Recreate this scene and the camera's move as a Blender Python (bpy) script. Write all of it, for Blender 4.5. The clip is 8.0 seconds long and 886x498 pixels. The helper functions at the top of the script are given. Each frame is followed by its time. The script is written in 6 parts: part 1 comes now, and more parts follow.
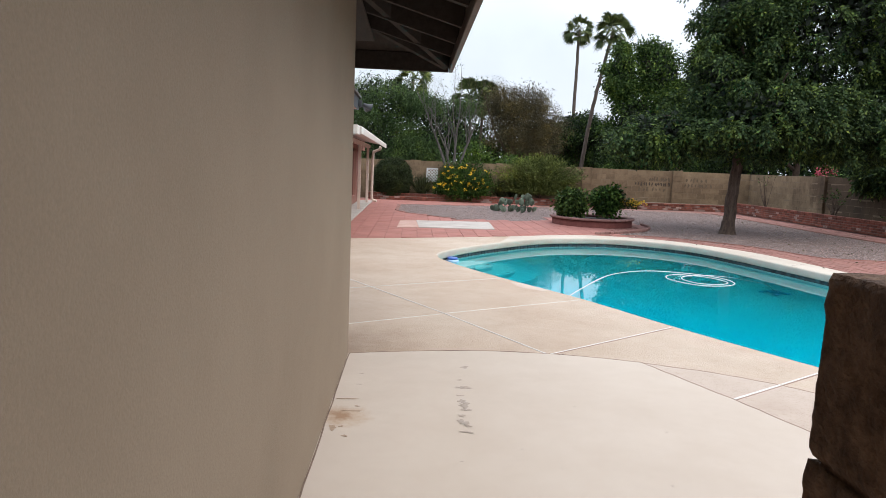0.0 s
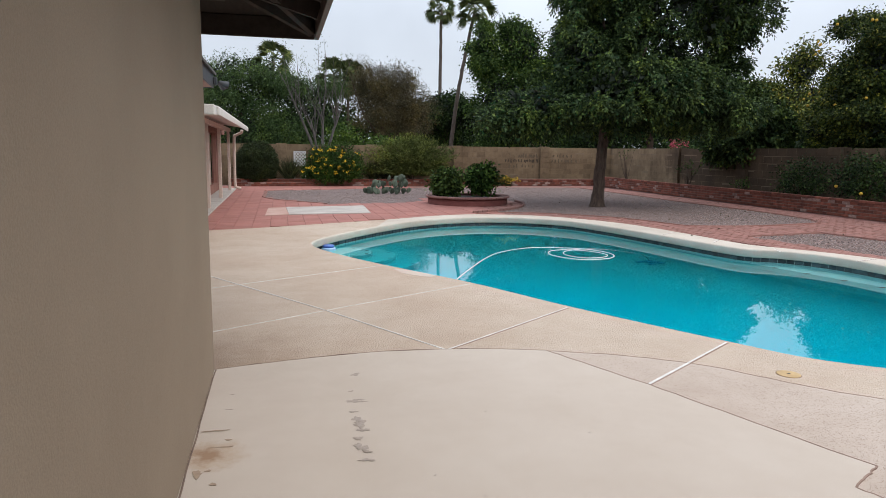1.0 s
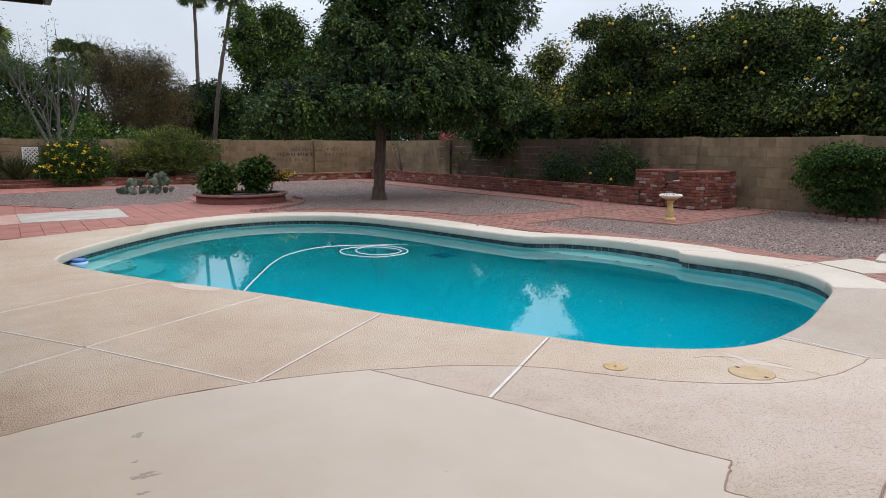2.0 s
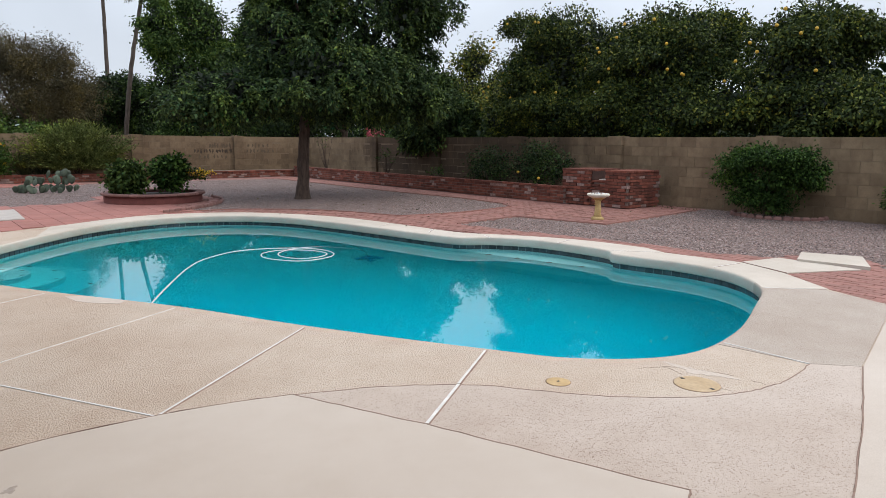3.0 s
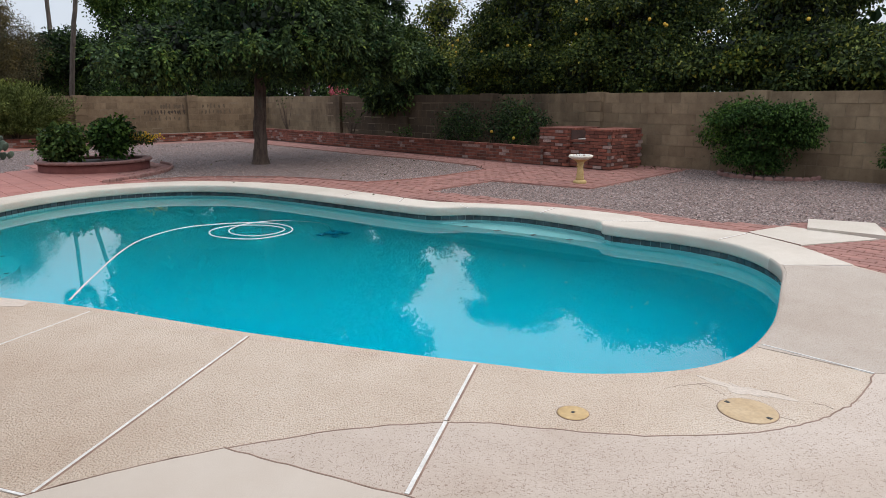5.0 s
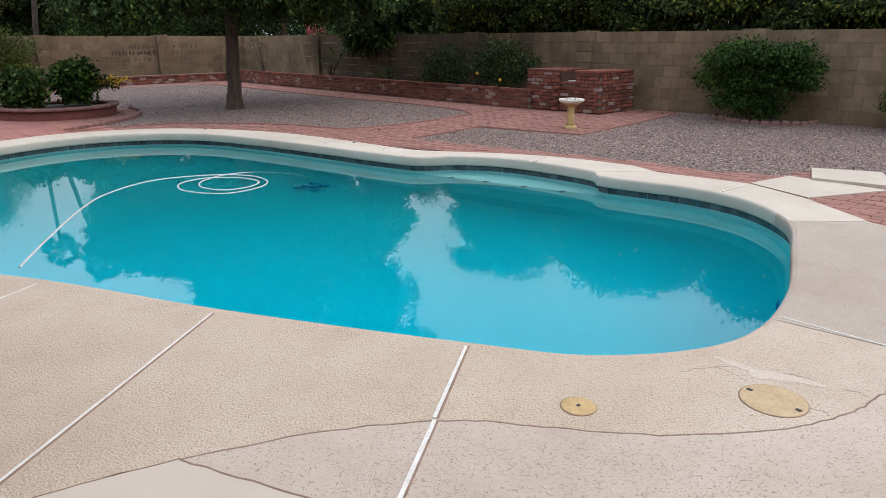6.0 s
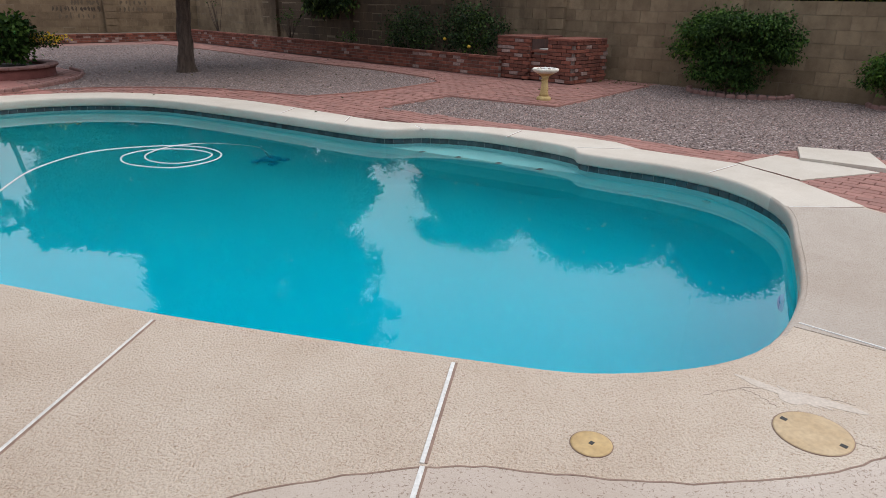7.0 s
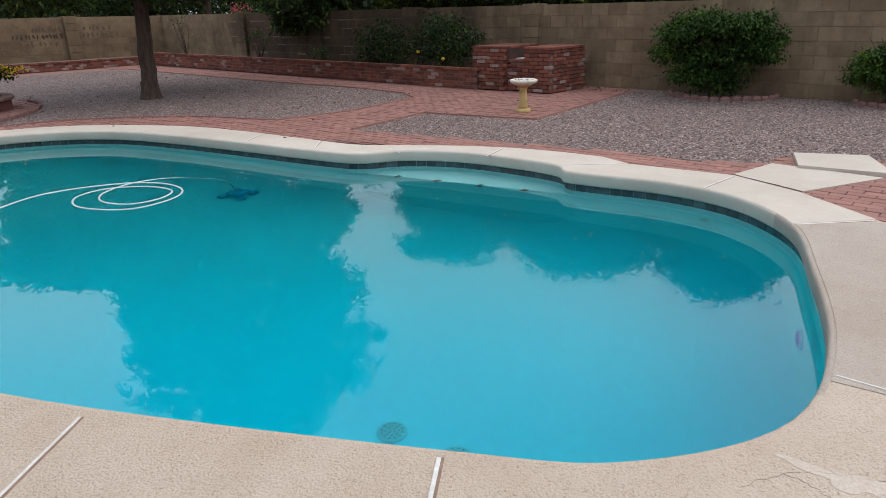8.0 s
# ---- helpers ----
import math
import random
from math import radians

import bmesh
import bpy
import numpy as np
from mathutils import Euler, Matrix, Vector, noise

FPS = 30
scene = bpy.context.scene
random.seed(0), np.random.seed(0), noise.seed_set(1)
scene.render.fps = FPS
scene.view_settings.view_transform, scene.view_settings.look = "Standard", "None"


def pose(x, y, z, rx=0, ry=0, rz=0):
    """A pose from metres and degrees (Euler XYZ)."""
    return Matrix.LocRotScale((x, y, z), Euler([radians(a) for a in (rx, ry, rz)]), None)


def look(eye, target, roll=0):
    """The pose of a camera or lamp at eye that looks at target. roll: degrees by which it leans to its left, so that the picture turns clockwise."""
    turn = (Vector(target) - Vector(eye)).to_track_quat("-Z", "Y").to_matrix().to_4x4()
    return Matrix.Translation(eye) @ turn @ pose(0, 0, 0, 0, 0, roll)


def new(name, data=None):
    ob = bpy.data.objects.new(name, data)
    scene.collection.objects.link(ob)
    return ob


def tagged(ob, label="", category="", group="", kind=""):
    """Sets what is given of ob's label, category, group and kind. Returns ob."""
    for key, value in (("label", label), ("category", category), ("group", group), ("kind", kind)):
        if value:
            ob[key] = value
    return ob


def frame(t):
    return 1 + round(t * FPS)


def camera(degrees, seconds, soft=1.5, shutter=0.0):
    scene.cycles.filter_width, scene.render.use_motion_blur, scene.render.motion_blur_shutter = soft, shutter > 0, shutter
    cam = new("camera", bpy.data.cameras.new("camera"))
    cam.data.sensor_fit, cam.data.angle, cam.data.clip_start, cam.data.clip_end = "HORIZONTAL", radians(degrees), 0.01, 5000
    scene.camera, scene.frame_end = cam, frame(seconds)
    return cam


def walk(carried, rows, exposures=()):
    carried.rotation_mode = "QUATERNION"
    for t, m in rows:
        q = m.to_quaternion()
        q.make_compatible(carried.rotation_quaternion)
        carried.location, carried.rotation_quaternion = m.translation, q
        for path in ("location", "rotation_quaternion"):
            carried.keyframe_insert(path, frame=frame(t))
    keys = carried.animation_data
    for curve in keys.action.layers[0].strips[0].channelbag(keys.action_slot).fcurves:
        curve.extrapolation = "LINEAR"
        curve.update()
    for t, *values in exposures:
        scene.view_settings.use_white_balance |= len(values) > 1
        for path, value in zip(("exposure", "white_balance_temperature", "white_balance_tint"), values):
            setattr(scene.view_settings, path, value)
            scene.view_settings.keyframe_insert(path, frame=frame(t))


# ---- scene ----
cam = camera(67.1, 8.0, soft=0.35)
PATH = [
    (0, (0.380, -0.090, 1.345), (0.478, 1.892, 1.096), 2.4),
    (0.5, (0.319, 0.212, 1.323), (0.709, 2.157, 1.072), 1.4),
    (1, (0.367, 0.487, 1.303), (0.839, 2.409, 1.012), 0.7),
    (1.5, (0.367, 0.802, 1.301), (1.054, 2.657, 1.004), 0.7),
    (2, (0.362, 1.11, 1.301), (1.445, 2.763, 0.994), 0.1),
    (3.5, (0.665, 1.547, 1.322), (1.935, 3.058, 1.001), 0.4),
    (4, (0.781, 1.781, 1.321), (2.063, 3.276, 0.973), 0.0),
    (5.5, (1.244, 2.283, 1.34), (2.566, 3.696, 0.832), 0.3),
    (6, (1.369, 2.457, 1.352), (2.686, 3.837, 0.752), -0.2),
    (6.5, (1.484, 2.68, 1.362), (2.878, 3.968, 0.733), 0.5),
    (7, (1.636, 2.866, 1.340), (3.013, 4.141, 0.648), 1.2),
    (7.5, (1.819, 3.034, 1.355), (3.159, 4.345, 0.657), -0.5),
    (8, (2.012, 3.165, 1.390), (3.424, 4.413, 0.721), -1.3),
]
walk(cam, [(t, look(eye, target, roll)) for t, eye, target, roll in PATH],
     [(0, 0.34), (0.5, 0.15), (1, 0.03), (1.5, -0.02), (2, -0.02), (3.5, -0.01), (4, -0.02), (5.5, -0.02), (6.5, -0.13), (8, -0.20)])

# ---------- world and light ----------
world = bpy.data.worlds.new("sky")
scene.world = world
world.use_nodes = True
wn, wl = world.node_tree.nodes, world.node_tree.links
wn.clear()
sky = wn.new("ShaderNodeTexSky")
sky.sky_type = "NISHITA"
sky.sun_disc = False
sky.sun_elevation = radians(52)
sky.sun_rotation = radians(124)
sky.dust_density = 4.0
grey = wn.new("ShaderNodeMix")           # the overcast veil over the blue sky
grey.data_type = "RGBA"
grey.inputs[0].default_value = 0.78
grey.inputs[7].default_value = (8.2, 8.9, 10.0, 1)
cloud = wn.new("ShaderNodeTexNoise")
cloud.inputs["Scale"].default_value = 2.2
cloud.inputs["Detail"].default_value = 5
veil = wn.new("ShaderNodeMapRange")
veil.inputs["From Min"].default_value, veil.inputs["From Max"].default_value = 0.35, 0.7
veil.inputs["To Min"].default_value, veil.inputs["To Max"].default_value = 0.76, 1.02
# an overcast dome is up to three times as bright overhead as at the horizon
coord = wn.new("ShaderNodeTexCoord")
axes = wn.new("ShaderNodeSeparateXYZ")
rise = wn.new("ShaderNodeMapRange")
rise.interpolation_type = "SMOOTHSTEP"
rise.inputs["From Min"].default_value, rise.inputs["From Max"].default_value = 0.14, 0.42
rise.inputs["To Min"].default_value, rise.inputs["To Max"].default_value = 1.18, 1.95
both = wn.new("ShaderNodeMath")
both.operation = "MULTIPLY"
wl.new(coord.outputs["Generated"], axes.inputs[0])
wl.new(axes.outputs[2], rise.inputs[0])
dim = wn.new("ShaderNodeMix")
dim.data_type, dim.blend_type = "RGBA", "MULTIPLY"
dim.inputs[0].default_value = 1.0
back = wn.new("ShaderNodeBackground")
back.inputs["Strength"].default_value = 0.105
wout = wn.new("ShaderNodeOutputWorld")
wl.new(sky.outputs[0], grey.inputs[6])
wl.new(cloud.outputs[0], veil.inputs[0])
wl.new(grey.outputs[2], dim.inputs[6])
wl.new(veil.outputs[0], both.inputs[0])
wl.new(rise.outputs[0], both.inputs[1])
wl.new(both.outputs[0], dim.inputs[7])
wl.new(dim.outputs[2], back.inputs[0])
wl.new(back.outputs[0], wout.inputs[0])

sun_data = bpy.data.lights.new("sun", "SUN")
sun_data.energy, sun_data.angle, sun_data.color = 1.25, radians(55), (1.0, 0.935, 0.83)
sun = new("sun", sun_data)
sun.matrix_world = look((13.0, 0.0, 14), (4, 6, 0))

# ---------- materials ----------
def node(nt, kind, **inputs):
    n = nt.nodes.new(kind)
    for k, v in inputs.items():
        n.inputs[k.replace("_", " ")].default_value = v
    return n


def rgb(r, g, b):
    return (r, g, b, 1)


def ramp(nt, source, stops):
    n = nt.nodes.new("ShaderNodeValToRGB")
    while len(n.color_ramp.elements) < len(stops):
        n.color_ramp.elements.new(0.5)
    for e, (at, c) in zip(n.color_ramp.elements, stops):
        e.position, e.color = at, c
    nt.links.new(source, n.inputs[0])
    return n.outputs[0]


def blend(nt, a, b, fac, mode="MIX"):
    n = nt.nodes.new("ShaderNodeMix")
    n.data_type, n.blend_type = "RGBA", mode
    for sock, v in ((n.inputs[0], fac), (n.inputs[6], a), (n.inputs[7], b)):
        if isinstance(v, (int, float, tuple)):
            sock.default_value = v
        else:
            nt.links.new(v, sock)
    return n.outputs[2]


def place_of(nt, world_space=True):
    if world_space:
        return nt.nodes.new("ShaderNodeNewGeometry").outputs["Position"]
    return nt.nodes.new("ShaderNodeTexCoord").outputs["Object"]


def noise_at(nt, where, scale, detail=4, rough=0.55, stretch=None):
    if stretch:
        m = nt.nodes.new("ShaderNodeMapping")
        m.inputs["Scale"].default_value = stretch
        nt.links.new(where, m.inputs[0])
        where = m.outputs[0]
    n = node(nt, "ShaderNodeTexNoise", Scale=scale, Detail=detail, Roughness=rough)
    nt.links.new(where, n.inputs["Vector"])
    return n.outputs[0]


def cells_at(nt, where, scale, feature="F1", out="Distance"):
    n = node(nt, "ShaderNodeTexVoronoi", Scale=scale)
    n.feature = feature
    nt.links.new(where, n.inputs["Vector"])
    return n.outputs[out]


def start(name, rough=0.8, metal=0.0):
    m = bpy.data.materials.new(name)
    m.use_nodes = True
    nt = m.node_tree
    b = nt.nodes["Principled BSDF"]
    b.inputs["Roughness"].default_value, b.inputs["Metallic"].default_value = rough, metal
    return m, nt, b


def bump(nt, b, height, strength, distance):
    n = node(nt, "ShaderNodeBump", Strength=strength, Distance=distance)
    nt.links.new(height, n.inputs["Height"])
    if b.inputs["Normal"].is_linked:
        nt.links.new(b.inputs["Normal"].links[0].from_socket, n.inputs["Normal"])
    nt.links.new(n.outputs[0], b.inputs["Normal"])


def plain(name, dark, light, scale=6.0, rough=0.75, fine=60.0, relief=0.15, depth=0.004, metal=0.0, stretch=None, spread=0.0, mottle=0.6):
    """Two-tone surface with a large and a fine variation; spread varies it from piece to piece."""
    m, nt, b = start(name, rough, metal)
    where = place_of(nt)
    big = noise_at(nt, where, scale, 5, 0.6, stretch)
    small = noise_at(nt, where, fine, 4, 0.6, stretch)
    c = ramp(nt, big, [(0.3, dark), (0.7, light)])
    c = blend(nt, c, ramp(nt, small, [(0.3, rgb(0.72, 0.72, 0.72)), (0.65, rgb(1.08, 1.08, 1.08))]), mottle, "MULTIPLY")
    if spread:
        r = nt.nodes.new("ShaderNodeObjectInfo").outputs["Random"]
        i = nt.nodes.new("ShaderNodeNewGeometry").outputs["Random Per Island"]
        s = nt.nodes.new("ShaderNodeMath")
        s.operation = "ADD"
        nt.links.new(r, s.inputs[0]), nt.links.new(i, s.inputs[1])
        f = nt.nodes.new("ShaderNodeMath")
        f.operation = "FRACT"
        nt.links.new(s.outputs[0], f.inputs[0])
        c = blend(nt, c, ramp(nt, f.outputs[0], [(0.0, rgb(1 - spread, 1 - spread, 1 - spread)), (1.0, rgb(1 + spread, 1 + spread * 0.9, 1 + spread * 0.8))]), 1.0, "MULTIPLY")
    nt.links.new(c, b.inputs["Base Color"])
    bump(nt, b, small, relief, depth)
    return m


def make_stucco():
    m, nt, b = start("painted_stucco", 0.9)
    w = place_of(nt)
    big = noise_at(nt, w, 1.1, 5, 0.6)
    streak = noise_at(nt, w, 1.6, 6, 0.65, (1.2, 1.2, 0.9))
    grain = noise_at(nt, w, 160, 3, 0.7)
    lump = noise_at(nt, w, 26, 4, 0.6)
    c = ramp(nt, big, [(0.36, rgb(0.220, 0.165, 0.113)), (0.64, rgb(0.248, 0.188, 0.131))])
    c = blend(nt, c, ramp(nt, streak, [(0.35, rgb(0.90, 0.88, 0.86)), (0.7, rgb(1.03, 1.03, 1.03))]), 0.2, "MULTIPLY")
    c = blend(nt, c, ramp(nt, grain, [(0.3, rgb(0.86, 0.86, 0.86)), (0.7, rgb(1.06, 1.06, 1.06))]), 0.7, "MULTIPLY")
    nt.links.new(c, b.inputs["Base Color"])
    bump(nt, b, grain, 0.45, 0.004)
    bump(nt, b, lump, 0.16, 0.012)
    return m


def make_deck(name, a, c2, lumps, pits, stain=None):
    """Sprayed cool-deck concrete: cream, with a fine popcorn relief or flattened with sparse small pits."""
    m, nt, b = start(name, 0.9)
    w = place_of(nt)
    big = noise_at(nt, w, 0.5, 6, 0.62)
    mid = noise_at(nt, w, 2.4, 6, 0.68)
    askew = node(nt, "ShaderNodeMapping", Rotation=(0.5, 0.35, 0.62))
    nt.links.new(w, askew.inputs[0])
    askew = askew.outputs[0]
    pop = noise_at(nt, askew, 108, 2, 0.5)
    grain = noise_at(nt, w, 240, 3, 0.7)
    c = ramp(nt, big, [(0.36, a), (0.64, c2)])
    c = blend(nt, c, ramp(nt, mid, [(0.32, rgb(0.84, 0.79, 0.74)), (0.62, rgb(1.05, 1.05, 1.05))]), 0.5 if lumps > 0.1 else 0.3, "MULTIPLY")
    c = blend(nt, c, ramp(nt, grain, [(0.28, rgb(0.78, 0.76, 0.74)), (0.6, rgb(1.05, 1.05, 1.05))]), 0.5, "MULTIPLY")
    # hollows between the sprayed lumps are coloured darker, for their shade
    c = blend(nt, c, ramp(nt, pop, [(0.31, rgb(0.86, 0.80, 0.75)), (0.46, rgb(1.0, 1.0, 1.0))]), lumps, "MULTIPLY")
    # short curved crevices, their shadow coloured in, along the rims of the lumps, patchy where the spray is flattened
    worm = noise_at(nt, askew, 74 if pits else 78, 2, 0.4)
    rim = nt.nodes.new("ShaderNodeMath")
    rim.operation = "SUBTRACT"
    rim.inputs[1].default_value = 0.5
    nt.links.new(worm, rim.inputs[0])
    size = nt.nodes.new("ShaderNodeMath")
    size.operation = "ABSOLUTE"
    nt.links.new(rim.outputs[0], size.inputs[0])
    line = ramp(nt, size.outputs[0], [(0.008, rgb(0, 0, 0)), (0.034, rgb(1, 1, 1))])
    worn = nt.nodes.new("ShaderNodeMath")
    worn.operation = "MULTIPLY_ADD"
    worn.inputs[1].default_value = 0.30 if pits else 0.0
    nt.links.new(noise_at(nt, w, 3.0, 4, 0.6), worn.inputs[0]), nt.links.new(noise_at(nt, askew, 85 if pits else 80, 1, 0.4), worn.inputs[2])
    at = 0.58 if pits else 0.43
    crevice = blend(nt, line, ramp(nt, worn.outputs[0], [(at, rgb(0, 0, 0)), (at + 0.06, rgb(1, 1, 1))]), 1.0, "LIGHTEN")
    hollow = rgb(0.56, 0.47, 0.41) if pits else rgb(0.70, 0.60, 0.52)
    c = blend(nt, c, blend(nt, hollow, rgb(1, 1, 1), crevice), max(lumps, pits), "MULTIPLY")
    bump(nt, b, crevice, 0.6 * max(lumps, pits), 0.005)
    bump(nt, b, grain, 0.3, 0.002)
    bump(nt, b, ramp(nt, pop, [(0.32, rgb(0, 0, 0)), (0.62, rgb(1, 1, 1))]), 0.6 * lumps, 0.008)
    if stain:
        # a weathered spill with a ragged rim
        centre, size, core, rim_colour = stain
        at = node(nt, "ShaderNodeVectorMath")
        at.operation = "DISTANCE"
        at.inputs[1].default_value = centre
        nt.links.new(w, at.inputs[0])
        rag = nt.nodes.new("ShaderNodeMath")
        rag.operation = "MULTIPLY_ADD"
        rag.inputs[1].default_value = 0.30 * size
        nt.links.new(noise_at(nt, w, 9 / size, 6, 0.7), rag.inputs[0]), nt.links.new(at.outputs["Value"], rag.inputs[2])
        edge_of = nt.nodes.new("ShaderNodeMath")
        edge_of.operation = "DIVIDE"
        edge_of.inputs[1].default_value = size
        nt.links.new(rag.outputs[0], edge_of.inputs[0])
        c = blend(nt, c, ramp(nt, edge_of.outputs[0], [(0.17, core), (0.23, rim_colour), (0.32, rgb(1, 1, 1))]), 1.0, "MULTIPLY")
    nt.links.new(c, b.inputs["Base Color"])
    return m


def make_gravel():
    m, nt, b = start("pea_gravel", 0.9)
    w = place_of(nt)
    col = cells_at(nt, w, 46, "F1", "Color")
    dist = cells_at(nt, w, 46)
    big = noise_at(nt, w, 0.5, 5, 0.6)
    sep = nt.nodes.new("ShaderNodeSeparateColor")
    nt.links.new(col, sep.inputs[0])
    c = ramp(nt, sep.outputs[0], [(0.0, rgb(0.082, 0.055, 0.048)), (0.45, rgb(0.203, 0.146, 0.130)), (0.8, rgb(0.318, 0.238, 0.214)), (1.0, rgb(0.55, 0.465, 0.43))])
    c = blend(nt, c, ramp(nt, dist, [(0.30, rgb(1, 1, 1)), (0.65, rgb(0.48, 0.44, 0.44))]), 0.9, "MULTIPLY")
    c = blend(nt, c, ramp(nt, big, [(0.3, rgb(0.8, 0.78, 0.77)), (0.7, rgb(1.06, 1.06, 1.06))]), 0.8, "MULTIPLY")
    nt.links.new(c, b.inputs["Base Color"])
    inv = nt.nodes.new("ShaderNodeMath")
    inv.operation = "SUBTRACT"
    inv.inputs[0].default_value = 1.0
    nt.links.new(dist, inv.inputs[1])
    bump(nt, b, inv.outputs[0], 0.8, 0.012)
    return m


def leaf_material(name, dark, mid, light, yellow=None, rough=0.65):
    m, nt, b = start(name, rough)
    b.inputs["Specular IOR Level"].default_value = 0.12
    i = nt.nodes.new("ShaderNodeNewGeometry").outputs["Random Per Island"]
    stops = [(0.0, dark), (0.55, mid), (0.92, light)]
    if yellow:
        stops.append((1.0, yellow))
    c = ramp(nt, i, stops)
    w = place_of(nt)
    patch = noise_at(nt, w, 1.3, 3)
    c = blend(nt, c, ramp(nt, patch, [(0.3, rgb(0.55, 0.6, 0.62)), (0.52, rgb(0.95, 0.95, 0.9)), (0.72, rgb(1.75, 1.58, 0.82))]), 0.9, "MULTIPLY")
    nt.links.new(c, b.inputs["Base Color"])
    thin = node(nt, "ShaderNodeBsdfTranslucent")
    nt.links.new(c, thin.inputs[0])
    mixer = node(nt, "ShaderNodeMixShader", Fac=0.10)
    nt.links.new(b.outputs[0], mixer.inputs[1]), nt.links.new(thin.outputs[0], mixer.inputs[2])
    nt.links.new(mixer.outputs[0], nt.nodes["Material Output"].inputs[0])
    return m


def make_water():
    m, nt, b = start("pool_water", 0.0)
    b.inputs["Base Color"].default_value = rgb(0.82, 0.99, 0.99)
    b.inputs["IOR"].default_value = 1.333
    b.inputs["Specular IOR Level"].default_value = 0.6
    b.inputs["Transmission Weight"].default_value = 1.0
    w = place_of(nt)
    ripple = noise_at(nt, w, 3.0, 2, 0.45)
    bump(nt, b, ripple, 0.012, 0.01)
    return m


def make_depth(near_tint, far):
    """The tint that a layer of pool water gives to what lies under it: clear blue on the near side, darker and greener
    towards the far side, where the dimmer look is put into the colour.
    """
    m, nt, b = start("water_tint_far_dimmed")
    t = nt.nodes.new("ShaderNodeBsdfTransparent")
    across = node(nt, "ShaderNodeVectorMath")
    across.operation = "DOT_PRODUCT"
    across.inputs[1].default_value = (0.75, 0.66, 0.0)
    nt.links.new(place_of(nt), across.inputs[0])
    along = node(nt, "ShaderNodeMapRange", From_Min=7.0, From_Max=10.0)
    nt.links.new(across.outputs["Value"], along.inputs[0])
    nt.links.new(ramp(nt, along.outputs[0], [(0.0, near_tint), (1.0, far)]), t.inputs[0])
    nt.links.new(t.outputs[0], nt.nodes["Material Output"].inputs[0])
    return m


def make_block():
    """Tan concrete block with soot, damp and lime stains of their own shapes, one of them also holding tree shade."""
    m, nt, b = start("concrete_block", 0.95)
    w = place_of(nt)
    big = noise_at(nt, w, 0.45, 4, 0.6)
    run = noise_at(nt, w, 1.3, 5, 0.65, (1.0, 1.0, 0.35))
    fine = noise_at(nt, w, 90, 4, 0.65)
    c = ramp(nt, run, [(0.3, rgb(0.170, 0.119, 0.072)), (0.7, rgb(0.262, 0.188, 0.117))])
    c = blend(nt, c, ramp(nt, big, [(0.36, rgb(0.66, 0.62, 0.60)), (0.56, rgb(1.0, 1.0, 1.0))]), 0.85, "MULTIPLY")
    blotch = noise_at(nt, w, 5.5, 6, 0.7)
    c = blend(nt, c, ramp(nt, blotch, [(0.32, rgb(0.74, 0.71, 0.68)), (0.52, rgb(1.0, 1.0, 1.0)), (0.7, rgb(1.16, 1.15, 1.12))]), 0.85, "MULTIPLY")
    # old soot and damp behind the planter, with the trees' shade there painted in too
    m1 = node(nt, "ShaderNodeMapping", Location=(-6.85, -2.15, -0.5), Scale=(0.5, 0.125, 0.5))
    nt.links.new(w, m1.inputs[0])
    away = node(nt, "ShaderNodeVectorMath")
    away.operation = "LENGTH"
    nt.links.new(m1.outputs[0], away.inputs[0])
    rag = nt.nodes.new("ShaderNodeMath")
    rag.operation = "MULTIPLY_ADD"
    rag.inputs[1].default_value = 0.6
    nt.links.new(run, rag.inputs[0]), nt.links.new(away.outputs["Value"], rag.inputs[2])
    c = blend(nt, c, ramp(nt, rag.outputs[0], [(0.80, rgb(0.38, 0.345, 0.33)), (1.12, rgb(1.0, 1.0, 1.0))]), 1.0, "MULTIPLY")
    c = blend(nt, c, ramp(nt, fine, [(0.3, rgb(0.76, 0.76, 0.76)), (0.65, rgb(1.08, 1.08, 1.08))]), 0.7, "MULTIPLY")
    r = nt.nodes.new("ShaderNodeObjectInfo").outputs["Random"]
    i = nt.nodes.new("ShaderNodeNewGeometry").outputs["Random Per Island"]
    s = nt.nodes.new("ShaderNodeMath")
    s.operation = "ADD"
    nt.links.new(r, s.inputs[0]), nt.links.new(i, s.inputs[1])
    f = nt.nodes.new("ShaderNodeMath")
    f.operation = "FRACT"
    nt.links.new(s.outputs[0], f.inputs[0])
    c = blend(nt, c, ramp(nt, f.outputs[0], [(0.0, rgb(0.80, 0.78, 0.75)), (1.0, rgb(1.14, 1.14, 1.12))]), 1.0, "MULTIPLY")
    nt.links.new(c, b.inputs["Base Color"])
    bump(nt, b, fine, 0.7, 0.006)
    return m


def make_bark(name, a, c2, scale=9):
    m, nt, b = start(name, 0.95)
    w = place_of(nt)
    n1 = noise_at(nt, w, scale, 6, 0.7, (2.2, 2.2, 0.45))
    n2 = noise_at(nt, w, 60, 4, 0.7)
    c = ramp(nt, n1, [(0.35, a), (0.68, c2)])
    c = blend(nt, c, ramp(nt, n2, [(0.3, rgb(0.6, 0.6, 0.6)), (0.7, rgb(1.1, 1.1, 1.1))]), 0.7, "MULTIPLY")
    nt.links.new(c, b.inputs["Base Color"])
    bump(nt, b, n1, 0.9, 0.03)
    return m


